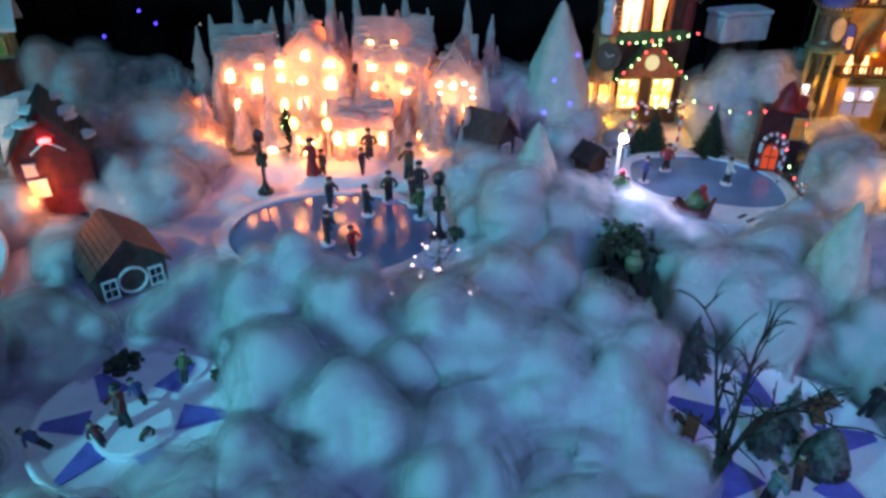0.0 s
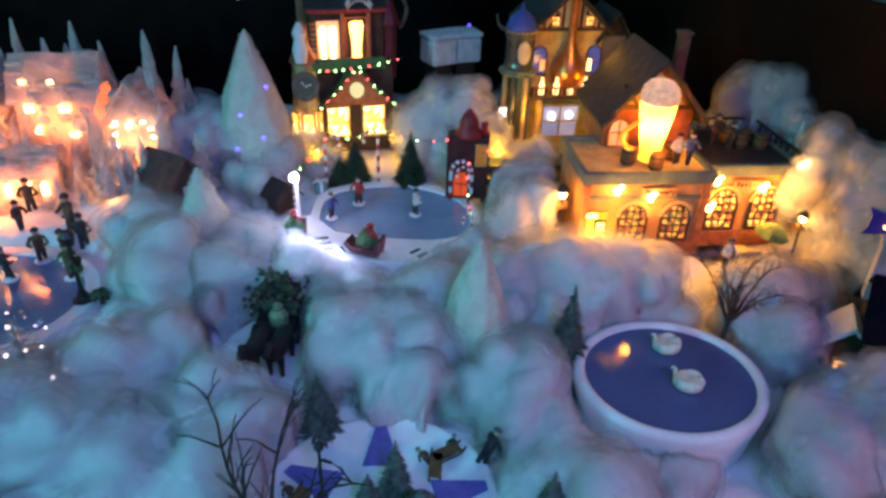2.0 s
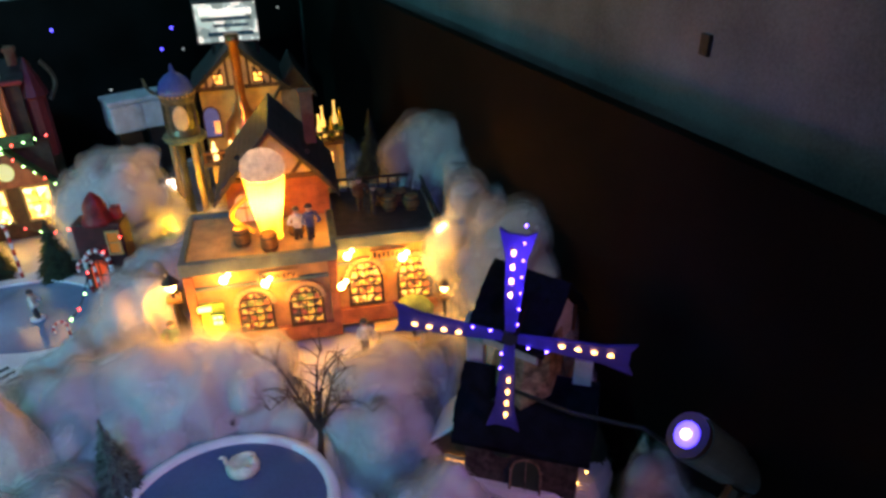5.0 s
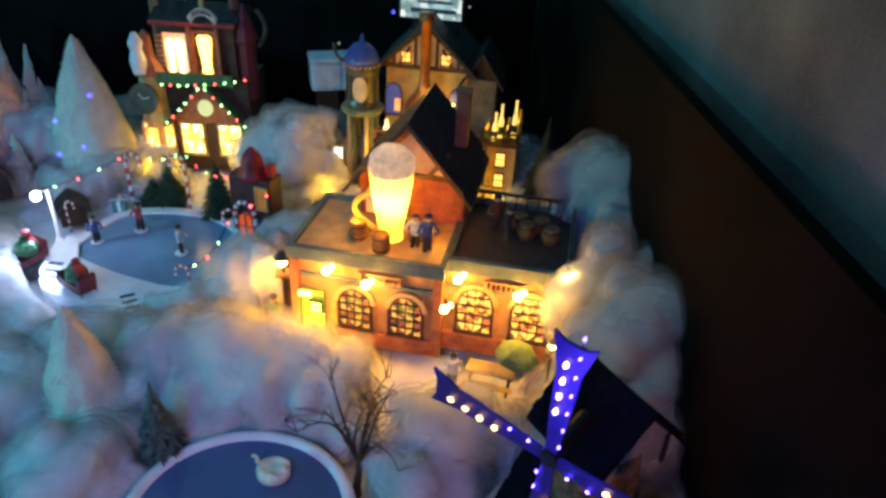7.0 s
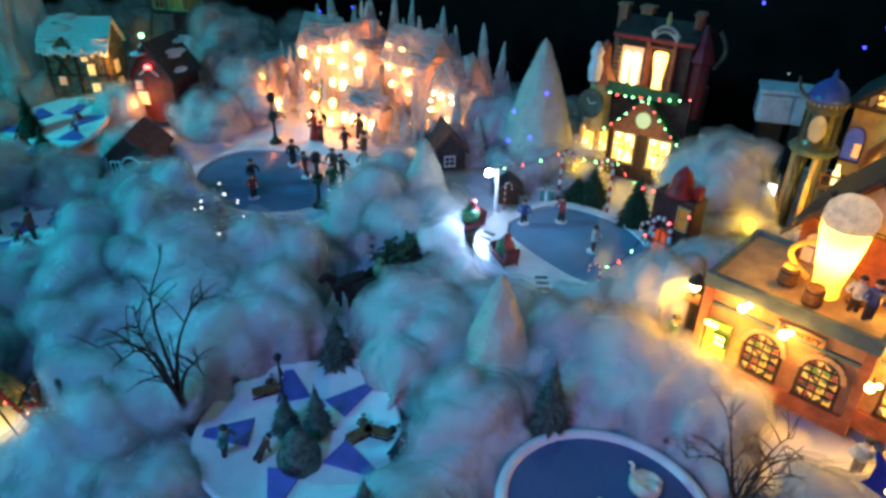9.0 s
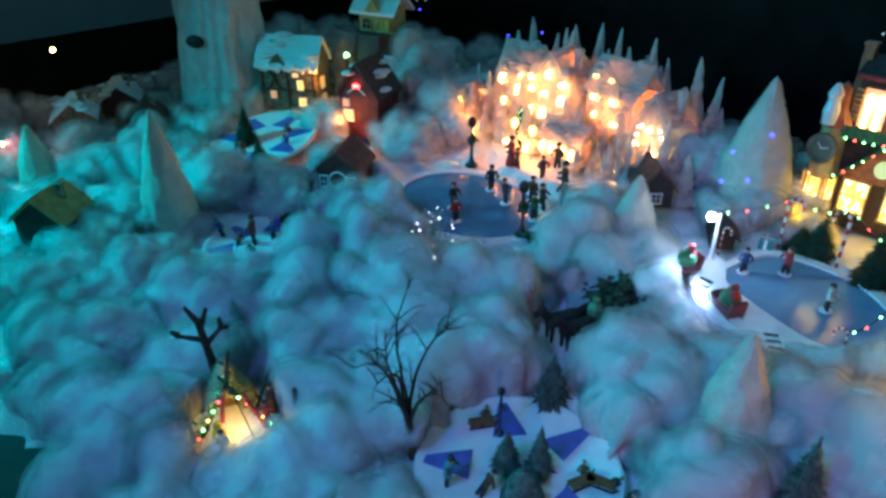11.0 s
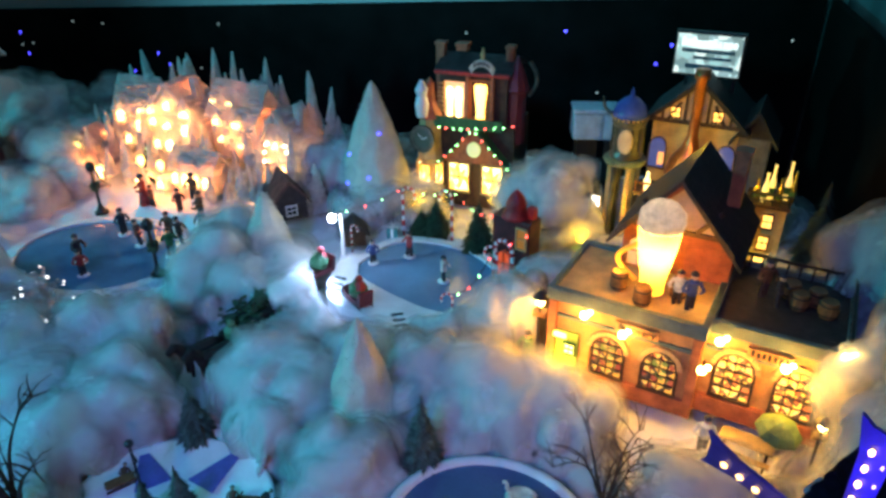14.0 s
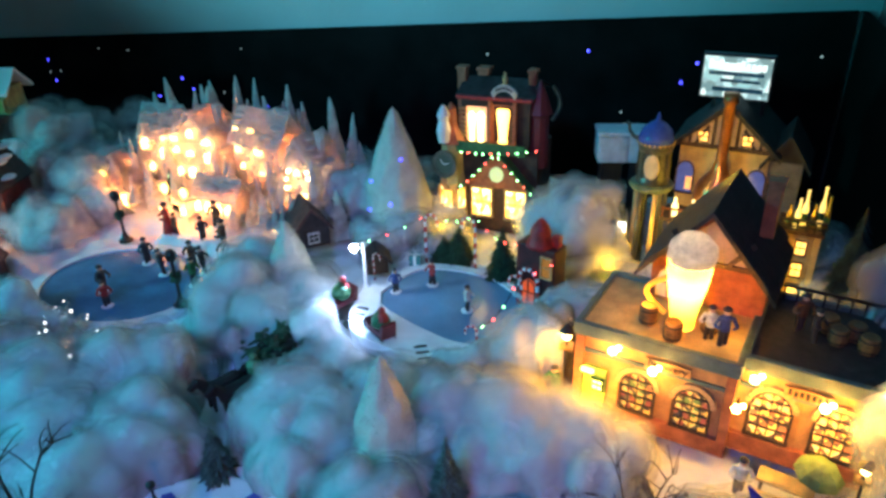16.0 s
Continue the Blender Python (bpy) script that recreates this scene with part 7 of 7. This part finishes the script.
part("rock", lathe(B(), [(0.085, 0), (0.078, 0.06), (0.070, 0.12), (0.06, 0.165)], 16, wobble=0.12), ROOF_DARK, _o)
part("snow_slope", lathe(B(), [(0.05, 0.03), (0.05, 0.09), (0.03, 0.12), (0.01, 0.125)], 14, (0.030, -0.045, 0), wobble=0.2), SNOW, _o)
part("wall", box(B(), 0, 0, 0.160, 0.085, 0.060, 0.055, bevel=0.001), pbr("pale_timber", (0.42, 0.36, 0.14), 0.7, 0.25), _o)
part("roof", gable_roof(B(), -0.045, 0.045, -0.033, 0.033, 0.215, 0.030, 0.012, 0.006, "x"), SNOW, _o)
part("gable", upright(B(), [(-0.02, 0.21), (0.02, 0.21), (0, 0.24)], -0.045, -0.02), pbr("pale_timber", (0.42, 0.36, 0.14)), _o)
pane(_o, pose(-0.022, -0.0312, 0.170), 0.022, 0.026, pbr("dark_pane", (0.03, 0.04, 0.05), 0.2), OCHRE, True, bars=(1, 1))
pane(_o, pose(0.022, -0.0312, 0.172), 0.026, 0.022, pbr("yellow_pane", (0.5, 0.45, 0.1), 0.3), OCHRE, bars=(1, 0))
part("green_lamp", ball(B(), -0.055, -0.070, 0.118, 0.006, sub=1), BULB_GREEN, _o)
part("post", rod(B(), (-0.055, -0.070, 0), (-0.055, -0.070, 0.116), 0.002, seg=6), BLACK, _o)
# ice fall
_o = thing("ice_fall", pose(-0.90, 0.735, 0.03, 0, 0, 40), "tall frozen waterfall of pale glossy ice", "ice fall")
_bm = B()
lathe(_bm, [(0.125, 0), (0.115, 0.05), (0.105, 0.12), (0.100, 0.20), (0.098, 0.27), (0.085, 0.315), (0.05, 0.330)], 40, sy=0.62)
bmesh.ops.subdivide_edges(_bm, edges=_bm.edges[:], cuts=2, use_grid_fill=True)
for _q in _bm.verts:
    _d = Vector((_q.co.x, _q.co.y, 0)).normalized()
    _q.co += _d * (noise.noise(Vector((_q.co.x * 55, _q.co.y * 55, _q.co.z * 7))) * 0.012 + noise.noise(_q.co * 20) * 0.010)
part("ice", _bm, pbr("glossy_ice", (0.62, 0.74, 0.74), 0.15, 0.12, 25, 0.4, sheer=0.2), _o, smooth=True)
part("cave", ball(B(), -0.030, -0.066, 0.165, 0.020, 1.1, 0.5, 0.75, 2), BLACK, _o, "dark hollow in the ice")
# far dim houses to the left
for _x, _y, _rz, _w, _wm, _rm, _l, _c in ((-0.86, 0.515, 60, 0.075, TIMBER, ROOF_BROWN, "dim round-roofed brown kiosk with pale front", "kiosk"), (-0.95, 0.40, 70, 0.085, STONE, SNOW, "dim snow-roofed house with one orange window", "house"),
                                          (-1.02, 0.52, 65, 0.08, BARN_RED, SNOW, "dim red house with snowy roof", "house"), (-0.50, 0.215, 40, 0.085, ROOF_BROWN, OCHRE, "dim wooden chalet with tan roof", "chalet")):
    cottage("dim_house", pose(_x, _y, 0.015, 0, 0, _rz), _w, _w * 0.85, _w * 0.55, _w * 0.4, _wm, _rm, _l, _c, snow=_rm is SNOW, windows=(("front", _w * 0.2, _w * 0.15, _w * 0.16, _w * 0.2, WIN if _c == "house" else pbr("dark_pane", (0.03, 0.04, 0.05), 0.2)),))
for _x, _y, _z, _m in ((-0.90, 0.262, 0.06, BULB_RED), (-0.84, 0.245, 0.08, BULB_GREEN), (-0.83, 0.30, 0.05, BULB_RED), (-1.10, 0.43, 0.175, BULB)):
    tagged(part("bulb_or_laser_dot", ball(B(), _x, _y, _z, 0.005, 1.5, 1, 1, 1), _m), "lone coloured bulb among the far houses", "fairy lights", "far bulbs")
lamp("POINT", (-0.88, 0.27, 0.085), 0.06, (1.0, 0.08, 0.12), 0.01)

# ---- lit shelter at the front ----
_o = thing("shelter", pose(0.050, 0.264, 0.0, 0, 0, 68), "small rustic stick shelter draped in straw and coloured tinsel", "shelter")
part("plinth", lathe(B(), [(0.040, -0.02), (0.052, 0.000), (0.050, 0.009), (0.042, 0.012), (0.02, 0.013)], 24, wobble=0.10), SNOW, _o)
for _x0, _x1, _y0, _z1 in ((-0.036, 0.006, -0.014, 0.092), (0.036, -0.006, -0.014, 0.090), (-0.034, 0.004, 0.026, 0.078), (0.034, -0.004, 0.026, 0.078)):
    part("pole", rod(B(), (_x0, _y0, 0.008), (_x1, _y0, _z1), 0.0024, 0.0018, 7), BARK, _o)
part("ridge_pole", rod(B(), (0.0, -0.022, 0.082), (0.006, 0.044, 0.076), 0.0022, 0.0018, 7), BARK, _o)
part("purlin", rod(B(), (0.026, -0.020, 0.040), (0.048, 0.050, 0.034), 0.0020, 0.0016, 6), BARK, _o)
STRAW = pbr("pale_straw", (0.52, 0.48, 0.28), 0.6, 0.3, 200, 0.3)
for _s in (-1, 1):
    _bm = B()
    for _k in range(150):
        _y0, _t = _rr.uniform(-0.012, 0.034), _rr.uniform(0.0, 0.35)
        _a = Vector((_s * 0.034 * _t, _y0, 0.082 - 0.070 * _t))
        _b2 = Vector((_s * (0.034 * (_t + 0.5) + _rr.gauss(0.001, 0.002)), _y0 + _rr.gauss(0, 0.006), 0.082 - 0.070 * (_t + 0.5)))
        rod(_bm, _a, _b2, 0.0006, 0.0004, 3)
    tagged(part("straw_slope", _bm, STRAW, _o, "loose pale straw slope"), kind="stuff")
part("back_wall", gable_wall(B(), -0.030, 0.030, 0.026, 0.010, 0.064, 0.002), BARREL, _o)
_bm = B()
for _k in range(300):
    _t = _rr.uniform(-1, 1)
    _p = Vector((_t * 0.040, -0.018 + _rr.gauss(0, 0.004), 0.086 - abs(_t) * 0.074 + _rr.gauss(0, 0.003)))
    rod(_bm, _p, _p + Vector((_rr.gauss(0, 0.004), _rr.gauss(0, 0.003), _rr.gauss(-0.002, 0.004))), 0.0005, 0.0003, 3)
tagged(part("tinsel", _bm, pbr("green_tinsel", (0.25, 0.5, 0.2), 0.2, 0.3, 200, 0.2, metal=0.8), _o, "glittering green tinsel"), kind="stuff")
for _x0, _x1 in ((-0.004, -0.010), (0.016, 0.030)):
    for _k in range(8):
        _t = _k / 7
        part("bead", ball(B(), _x0 + (_x1 - _x0) * _t, -0.022, 0.080 - 0.016 * abs(_x0) / 0.016 - 0.040 * _t, 0.0032, sub=1), RED_PAINT, _o, "shiny red garland bead")
for _k in range(12):
    _t = _k / 5.5 - 1
    part("bulb", ball(B(), _t * 0.038, -0.022, 0.080 - abs(_t) * 0.062, 0.0017, sub=1), (BULB_RED, BULB_GREEN, BULB_ORANGE, BULB_GREEN)[_k % 4], _o)
part("yellow_cradle", ball(ball(B(), -0.016, -0.026, 0.020, 0.010, 0.8, 0.8, 1.3), -0.016, -0.026, 0.036, 0.005), pbr("yellow_paint", (0.6, 0.45, 0.05), 0.4), _o)
lamp("POINT", (0.066, 0.258, 0.040), 0.07, (1.0, 0.62, 0.15), 0.008)
for _x, _y, _h, _c in ((0.086, 0.236, 0.034, "white"), (0.080, 0.290, 0.038, "red"), (0.062, 0.306, 0.042, "brown"), (0.048, 0.216, 0.036, "blue")):
    figurine(_x, _y, 0.011, _h, random.uniform(0, 360), _c, "painted figurine at the lit shelter", skirt=True, base=False)
conifer(0.088, 0.352, 0.0, 0.055, 0.024, GREEN, "small bushy fir with snow flecks by the shelter", tiers=5)
conifer(-0.012, 0.224, 0.0, 0.050, 0.020, GREEN, "small bushy fir with snow flecks by the shelter", tiers=5)
conifer(-0.075, 0.335, 0.0, 0.085, 0.030, GREEN_SNOW, "glittering dark fir at the edge of the cotton", tiers=7)
_o = thing("stump_tree", pose(0.004, 0.276, 0.0, 0, -6, 60) @ Matrix.Scale(1.08, 4), "bare dark stump tree with short forked limbs", "tree")
part("trunk", rod(B(), (0, 0, 0), (0, 0, 0.115), 0.006, 0.0035, 8), BARK, _o)
for _a, _b2 in (((0, 0, 0.082), (0.020, 0, 0.100)), ((0, 0, 0.088), (-0.024, 0.004, 0.096)), ((0, 0, 0.11), (-0.008, 0, 0.132)), ((0, 0, 0.102), (0.010, 0.006, 0.122)), ((0.020, 0, 0.100), (0.028, 0, 0.098)), ((-0.024, 0.004, 0.096), (-0.030, 0.004, 0.104)), ((0.020, 0, 0.100), (0.020, 0.003, 0.110))):
    part("limb", rod(B(), _a, _b2, 0.0035, 0.002, 6), BARK, _o)
_o = thing("ball_lamp", pose(0.096, 0.270, 0.0, 8, -14, 0) @ Matrix.Scale(0.78, 4), "leaning thin black pole with a black ball top", "lamp post")
part("pole", rod(B(), (0, 0, 0), (0, 0, 0.10), 0.0014, seg=6), BLACK, _o)
part("ball", ball(B(), 0, 0, 0.102, 0.0062), BLACK, _o)
_o = thing("signpost", pose(0.104, 0.312, 0.0, 0, 4, 20), "short dark wooden signpost", "signpost")
part("post", rod(B(), (0, 0, 0), (0, 0, 0.07), 0.0035, 0.003, 7), BARK, _o)
part("board", box(B(), -0.008, 0, 0.040, 0.028, 0.003, 0.008), BARK, _o)

# ---- windmill ----
HUB = Vector((0.848, 0.474, 0.220))
MILL_ROOF = pbr("navy_shingle", (0.004, 0.005, 0.012), 0.8, 0.4, 90, 0.8)
MILL_ROOF.node_tree.nodes["Principled BSDF"].inputs["Specular IOR Level"].default_value = 0.1
MILL_WALL = pbr("pale_wall", (0.45, 0.46, 0.5), 0.7)
_w = thing("windmill", pose(0.895, 0.535, 0.0, 0, 0, -34), "dark windmill with lit blue sails on a snowy base", "windmill")
part("base", lathe(B(), [(0.086, -0.02), (0.088, 0.018), (0.080, 0.030), (0.04, 0.032)], 26, wobble=0.06, sy=0.72), SNOW, _w)
part("tower", lathe(B(), [(0.046, 0.02), (0.042, 0.08), (0.031, 0.15), (0.028, 0.182)], 8), STONE, _w)
part("house", box(B(), 0.004, -0.012, 0.02, 0.104, 0.074, 0.070, bevel=0.0015), pbr("dark_rubble", (0.07, 0.06, 0.05), 0.8, 0.45, 120, 1.0), _w)
_hr = part("house_roof", gable_roof(B(), -0.048, 0.056, -0.050, 0.026, 0.090, 0.040, 0.010, 0.005, "x"), MILL_ROOF, _w)
_bm = B()
for _k in range(6):
    _t = (_k + 0.5) / 6
    bmesh.ops.create_cube(_bm, size=1, matrix=pose(0.004, -0.012 - 0.038 * (1 - _t), 0.090 + 0.040 * _t + 0.0062, 46, 0, 0) @ Matrix.Diagonal((0.122 + _rr.uniform(0, 0.006), 0.0105, 0.0022, 1)))
part("shingles", _bm, MILL_ROOF, _hr)
part("chimney", box(box(B(), -0.050, 0.004, 0.100, 0.016, 0.016, 0.070, bevel=0.001), -0.050, 0.004, 0.170, 0.020, 0.020, 0.005), MILL_WALL, _w, "pale square chimney")
part("dormer_panel", box(B(), 0.050, -0.014, 0.118, 0.016, 0.004, 0.042, bevel=0.001), MILL_WALL, _w, "pale upright panel")
_cap = part("cap_roof", gable_roof(B(), -0.050, 0.050, -0.040, 0.046, 0.186, 0.056, 0.012, 0.006), MILL_ROOF, _w)
_bm = B()
for _s in (-1, 1):
    for _k in range(9):
        _t = (_k + 0.5) / 9
        bmesh.ops.create_cube(_bm, size=1, matrix=pose(_s * 0.055 * (1 - _t), 0.003, 0.182 + 0.058 * _t + 0.0070, _rr.uniform(-2, 2), _s * 48, 0) @ Matrix.Diagonal((0.0105, 0.108 + _rr.uniform(0, 0.006), 0.0024, 1)))
part("shingles", _bm, MILL_ROOF, _cap)
_cap.matrix_local = pose(0, 0, 0.065, 0, 0, 70) @ Matrix.Scale(0.68, 4)
part("cap_wall", gable_wall(gable_wall(box(B(), 0, 0.003, 0.148, 0.096, 0.080, 0.040, bevel=0.0015), -0.046, 0.046, -0.038, 0.187, 0.050), -0.046, 0.046, 0.040, 0.187, 0.050), MILL_WALL, _w).matrix_local = pose(0, 0, 0.065, 0, 0, 70) @ Matrix.Scale(0.68, 4)
for _x in (-0.046, 0.046):
    part("timber", box(B(), _x, -0.040, 0.148, 0.004, 0.003, 0.040), TIMBER, _w).matrix_local = pose(0, 0, 0.065, 0, 0, 70) @ Matrix.Scale(0.68, 4)
part("side_house", gable_roof(gable_wall(box(B(), -0.060, -0.012, 0.02, 0.040, 0.045, 0.032), -0.080, -0.040, -0.0345, 0.052, 0.020), -0.080, -0.040, -0.034, 0.010, 0.052, 0.020, 0.004, 0.004), TIMBER, _w)
part("side_snow", gable_roof(B(), -0.080, -0.040, -0.034, 0.010, 0.057, 0.020, 0.005, 0.004), SNOW, _w)
pane(_w, pose(-0.060, -0.036, 0.026), 0.018, 0.012, WIN, OCHRE, bars=(2, 1))
pane(_w, pose(0.010, -0.0505, 0.026), 0.026, 0.042, pbr("dark_green_door", (0.03, 0.06, 0.03), 0.5), STONE, True, bars=(1, 0))
part("wreath", lathe(B(), [(0.007, 0), (0.010, 0.002), (0.007, 0.004)], 12), GREEN, _w).matrix_local = pose(-0.012, -0.0495, 0.074, 90)
for _k in range(4):
    part("stair", box(B(), 0.052, -0.030 - 0.006 * _k, 0.028 - 0.004 * _k, 0.030, 0.010, 0.008), SNOW, _w)
for _k in range(10):
    part("bulb", ball(B(), 0.050 + _rr.uniform(-0.015, 0.015), -0.030 + _rr.uniform(-0.008, 0.008), 0.045 + _rr.uniform(-0.012, 0.02), 0.0016, sub=1), BULB_ORANGE, _w)
_hub_local = _w.matrix_world.inverted() @ HUB
_s = thing("sails", Matrix.Identity(4), "", "")
_sm = pose(_hub_local.x, _hub_local.y, _hub_local.z, 0, 0, 0)
_s.parent = _w
_s.matrix_local = _sm
SAIL = pbr("blue_sail", (0.035, 0.028, 0.26), 0.45, 0.2, 60, 0.2)
part("shaft", rod(B(), (0, 0.045, 0), (0, -0.004, 0), 0.006, seg=10), BLACK, _s)
for _k in range(4):
    _bm = B()
    upright(_bm, [(-0.006, 0.006), (0.006, 0.006), (0.010, 0.04), (0.012, 0.07), (0.021, 0.094), (0.010, 0.090), (-0.010, 0.090), (-0.021, 0.094), (-0.012, 0.07), (-0.010, 0.04)], -0.0025, 0.0)
    _v = part("sail", _bm, SAIL, _s)
    _v.matrix_local = pose(0, 0, 0, 0, 90 * _k + 2, 0) @ Matrix.Diagonal((0.66, 1, 1, 1))
    for _j in range(4):
        part("bulb", ball(B(), -0.003, -0.004, 0.040 + 0.012 * _j, 0.0023, 1, 0.7, 1), BULB_ORANGE, _v)
    for _j in range(7 if _k == 0 else 2):
        part("blue_bulb", ball(B(), 0.008, -0.004, 0.015 + 0.014 * _j, 0.0013, sub=1), BULB_BLUE, _v)
conifer(0.957, 0.505, 0.02, 0.055, 0.020, GREEN, "small lit fir beside the windmill", tiers=5)
figurine(0.845, 0.535, 0.028, 0.03, 0, "dark", "dark painted figurine at the windmill foot", base=False)

# ---- stage spotlight ----
_o = thing("spotlight", pose(0.935, 0.361, -0.03), "black clip spotlight with a glowing blue lens on a bent arm", "spotlight")
part("foot", lathe(B(), [(0.040, 0), (0.042, 0.006), (0.036, 0.012), (0.01, 0.014)], 24), BLACK, _o)
_bm = B()
_p = [(0, 0, 0.01), (0.012, 0, 0.05), (0.028, 0, 0.09), (0.048, 0.002, 0.125), (0.058, 0.002, 0.150)]
tube(_bm, _p, 0.0085, 10, 0.0078)
part("arm", _bm, BLACK, _o)
_ax = (Vector((0.118, -0.005, 0.112)) - Vector((0.0, 0.0, 0.222))).normalized()
_hd = Vector((0.0, 0.0, 0.222))
HEADP = pbr("blue_black_plastic", (0.03, 0.09, 0.11), 0.3, 0.2, 60, 0.1)
_hh = part("head", rod(rod(B(), _hd, _hd + _ax * 0.05, 0.0175, 0.0165, 22), _hd + _ax * 0.05, _hd + _ax * 0.185, 0.0130, 0.0105, 20), HEADP, _o)
part("lens_ring", rod(B(), _hd - _ax * 0.004, _hd + _ax * 0.006, 0.0165, 0.0165, 22), BLACK, _hh)
part("lens", rod(B(), _hd - _ax * 0.0055, _hd - _ax * 0.001, 0.0095, 0.0095, 22), glow("blue_lens", (0.04, 0.03, 1.0), 4), _hh)
part("lens_core", ball(B(), *(_hd - _ax * 0.006), 0.0036, sub=2), glow("blue_white_core", (0.40, 0.32, 1.0), 14), _hh)
part("knob", rod(B(), (0.058, -0.018, 0.150), (0.058, -0.008, 0.150), 0.007, seg=10), BLACK, _o)
_bm = B()
_p = [(0.03, 0.01, 0.17), (0.0, 0.05, 0.185), (-0.04, 0.09, 0.178), (-0.07, 0.14, 0.17), (-0.09, 0.18, 0.12)]
tube(_bm, _p, 0.0018, 6)
part("cable", _bm, BLACK, _o)
_e = Vector((0.935, 0.361, -0.03)) + _hd - _ax * 0.012
lamp("SPOT", _e, 1.6, (0.10, 0.05, 1.0), 0.01, _e - _ax * 0.4 + Vector((0, 0.12, 0)), 70, 0.6)

# ---- small things on the walls ----
# small glowing balls stand in for laser light projected on the backing board
for _k in range(34):
    _t = _rr.random()
    _x, _y = -1.3 + 2.12 * _t, 1.345 + (1.70 - 1.345) * (-1.3 + 2.12 * _t + 1.36) / 2.222 - 0.004
    _z = 0.10 + _rr.random() * (0.13 + 0.06 * _t)
    _m = glow("blue_laser_spot", (0.05, 0.04, 1.0), 5) if _k % 3 == 0 else glow("white_laser_spot", (0.6, 0.8, 0.85), 0.5)
    tagged(part("laser_dot", ball(B(), _x, _y, _z, 0.0035 if _k % 3 == 0 else 0.0028, 1, 0.4, 1, 1), _m), "tiny glowing dot for a projected laser spot on the black backing board", "star light", "star lights")
_o = thing("power_adapter", pose(1.015, 0.515, 0.40, 0, 0, 83), "small dark plug with a red light on the wall", "adapter")
part("body", box(B(), 0, -0.004, 0.010, 0.012, 0.010, 0.016, bevel=0.001), BLACK, _o)
part("led", ball(B(), 0, -0.0125, 0.018, 0.003, sub=1), BULB_RED, _o)
part("cable", rod(B(), (0, -0.004, 0.001), (0.006, -0.004, -0.05), 0.002, seg=6), pbr("grey_trim", (0.25, 0.25, 0.25), 0.6), _o)
# lamps inside and before the lit buildings
for _x, _y, _z, _w in ((0.638, 0.745, 0.140, 0.04), (0.685, 0.735, 0.135, 0.06), (0.785, 0.742, 0.140, 0.05), (0.838, 0.735, 0.138, 0.08), (0.880, 0.735, 0.150, 0.09), (0.905, 0.728, 0.110, 0.10), (0.570, 0.760, 0.125, 0.07), (0.614, 0.738, 0.085, 0.14),
                       (0.660, 0.795, 0.195, 0.025), (0.742, 0.785, 0.19, 0.03), (0.688, 0.752, 0.20, 0.03)):
    lamp("POINT", (_x, _y, _z), 2.7 * _w, (1.0, 0.46, 0.06), 0.006)
# unseen warm lights added to brighten the tavern and beer hall fronts
for _x, _y, _z, _w in ((0.275, 1.095, 0.075, 0.07), (0.340, 1.110, 0.095, 0.06), (0.40, 1.115, 0.09, 0.05), (0.35, 1.13, 0.245, 0.03), (0.565, 1.05, 0.085, 0.10), (0.62, 1.06, 0.14, 0.08), (0.66, 1.055, 0.19, 0.06), (0.72, 1.055, 0.19, 0.06), (0.69, 1.03, 0.27, 0.12), (0.80, 1.04, 0.20, 0.07), (0.79, 1.045, 0.085, 0.05), (0.60, 1.03, 0.25, 0.05)):
    lamp("POINT", (_x, _y, _z), _w, (1.0, 0.55, 0.03), 0.006)
# light inside the beer mug and its foam
lamp("POINT", on_brew(0.094, 0.045, 0.203), 0.018, (1.0, 0.72, 0.42), 0.006)
_q = on_brew(0.094, 0.045, 0.165)
lamp("POINT", _q, 0.9, (1.0, 0.62, 0.16), 0.006)
# unseen blue light added before the hub to brighten the upper sail
lamp("POINT", (HUB.x - 0.01, HUB.y - 0.03, HUB.z + 0.06), 0.16, (0.08, 0.04, 1.0), 0.01)
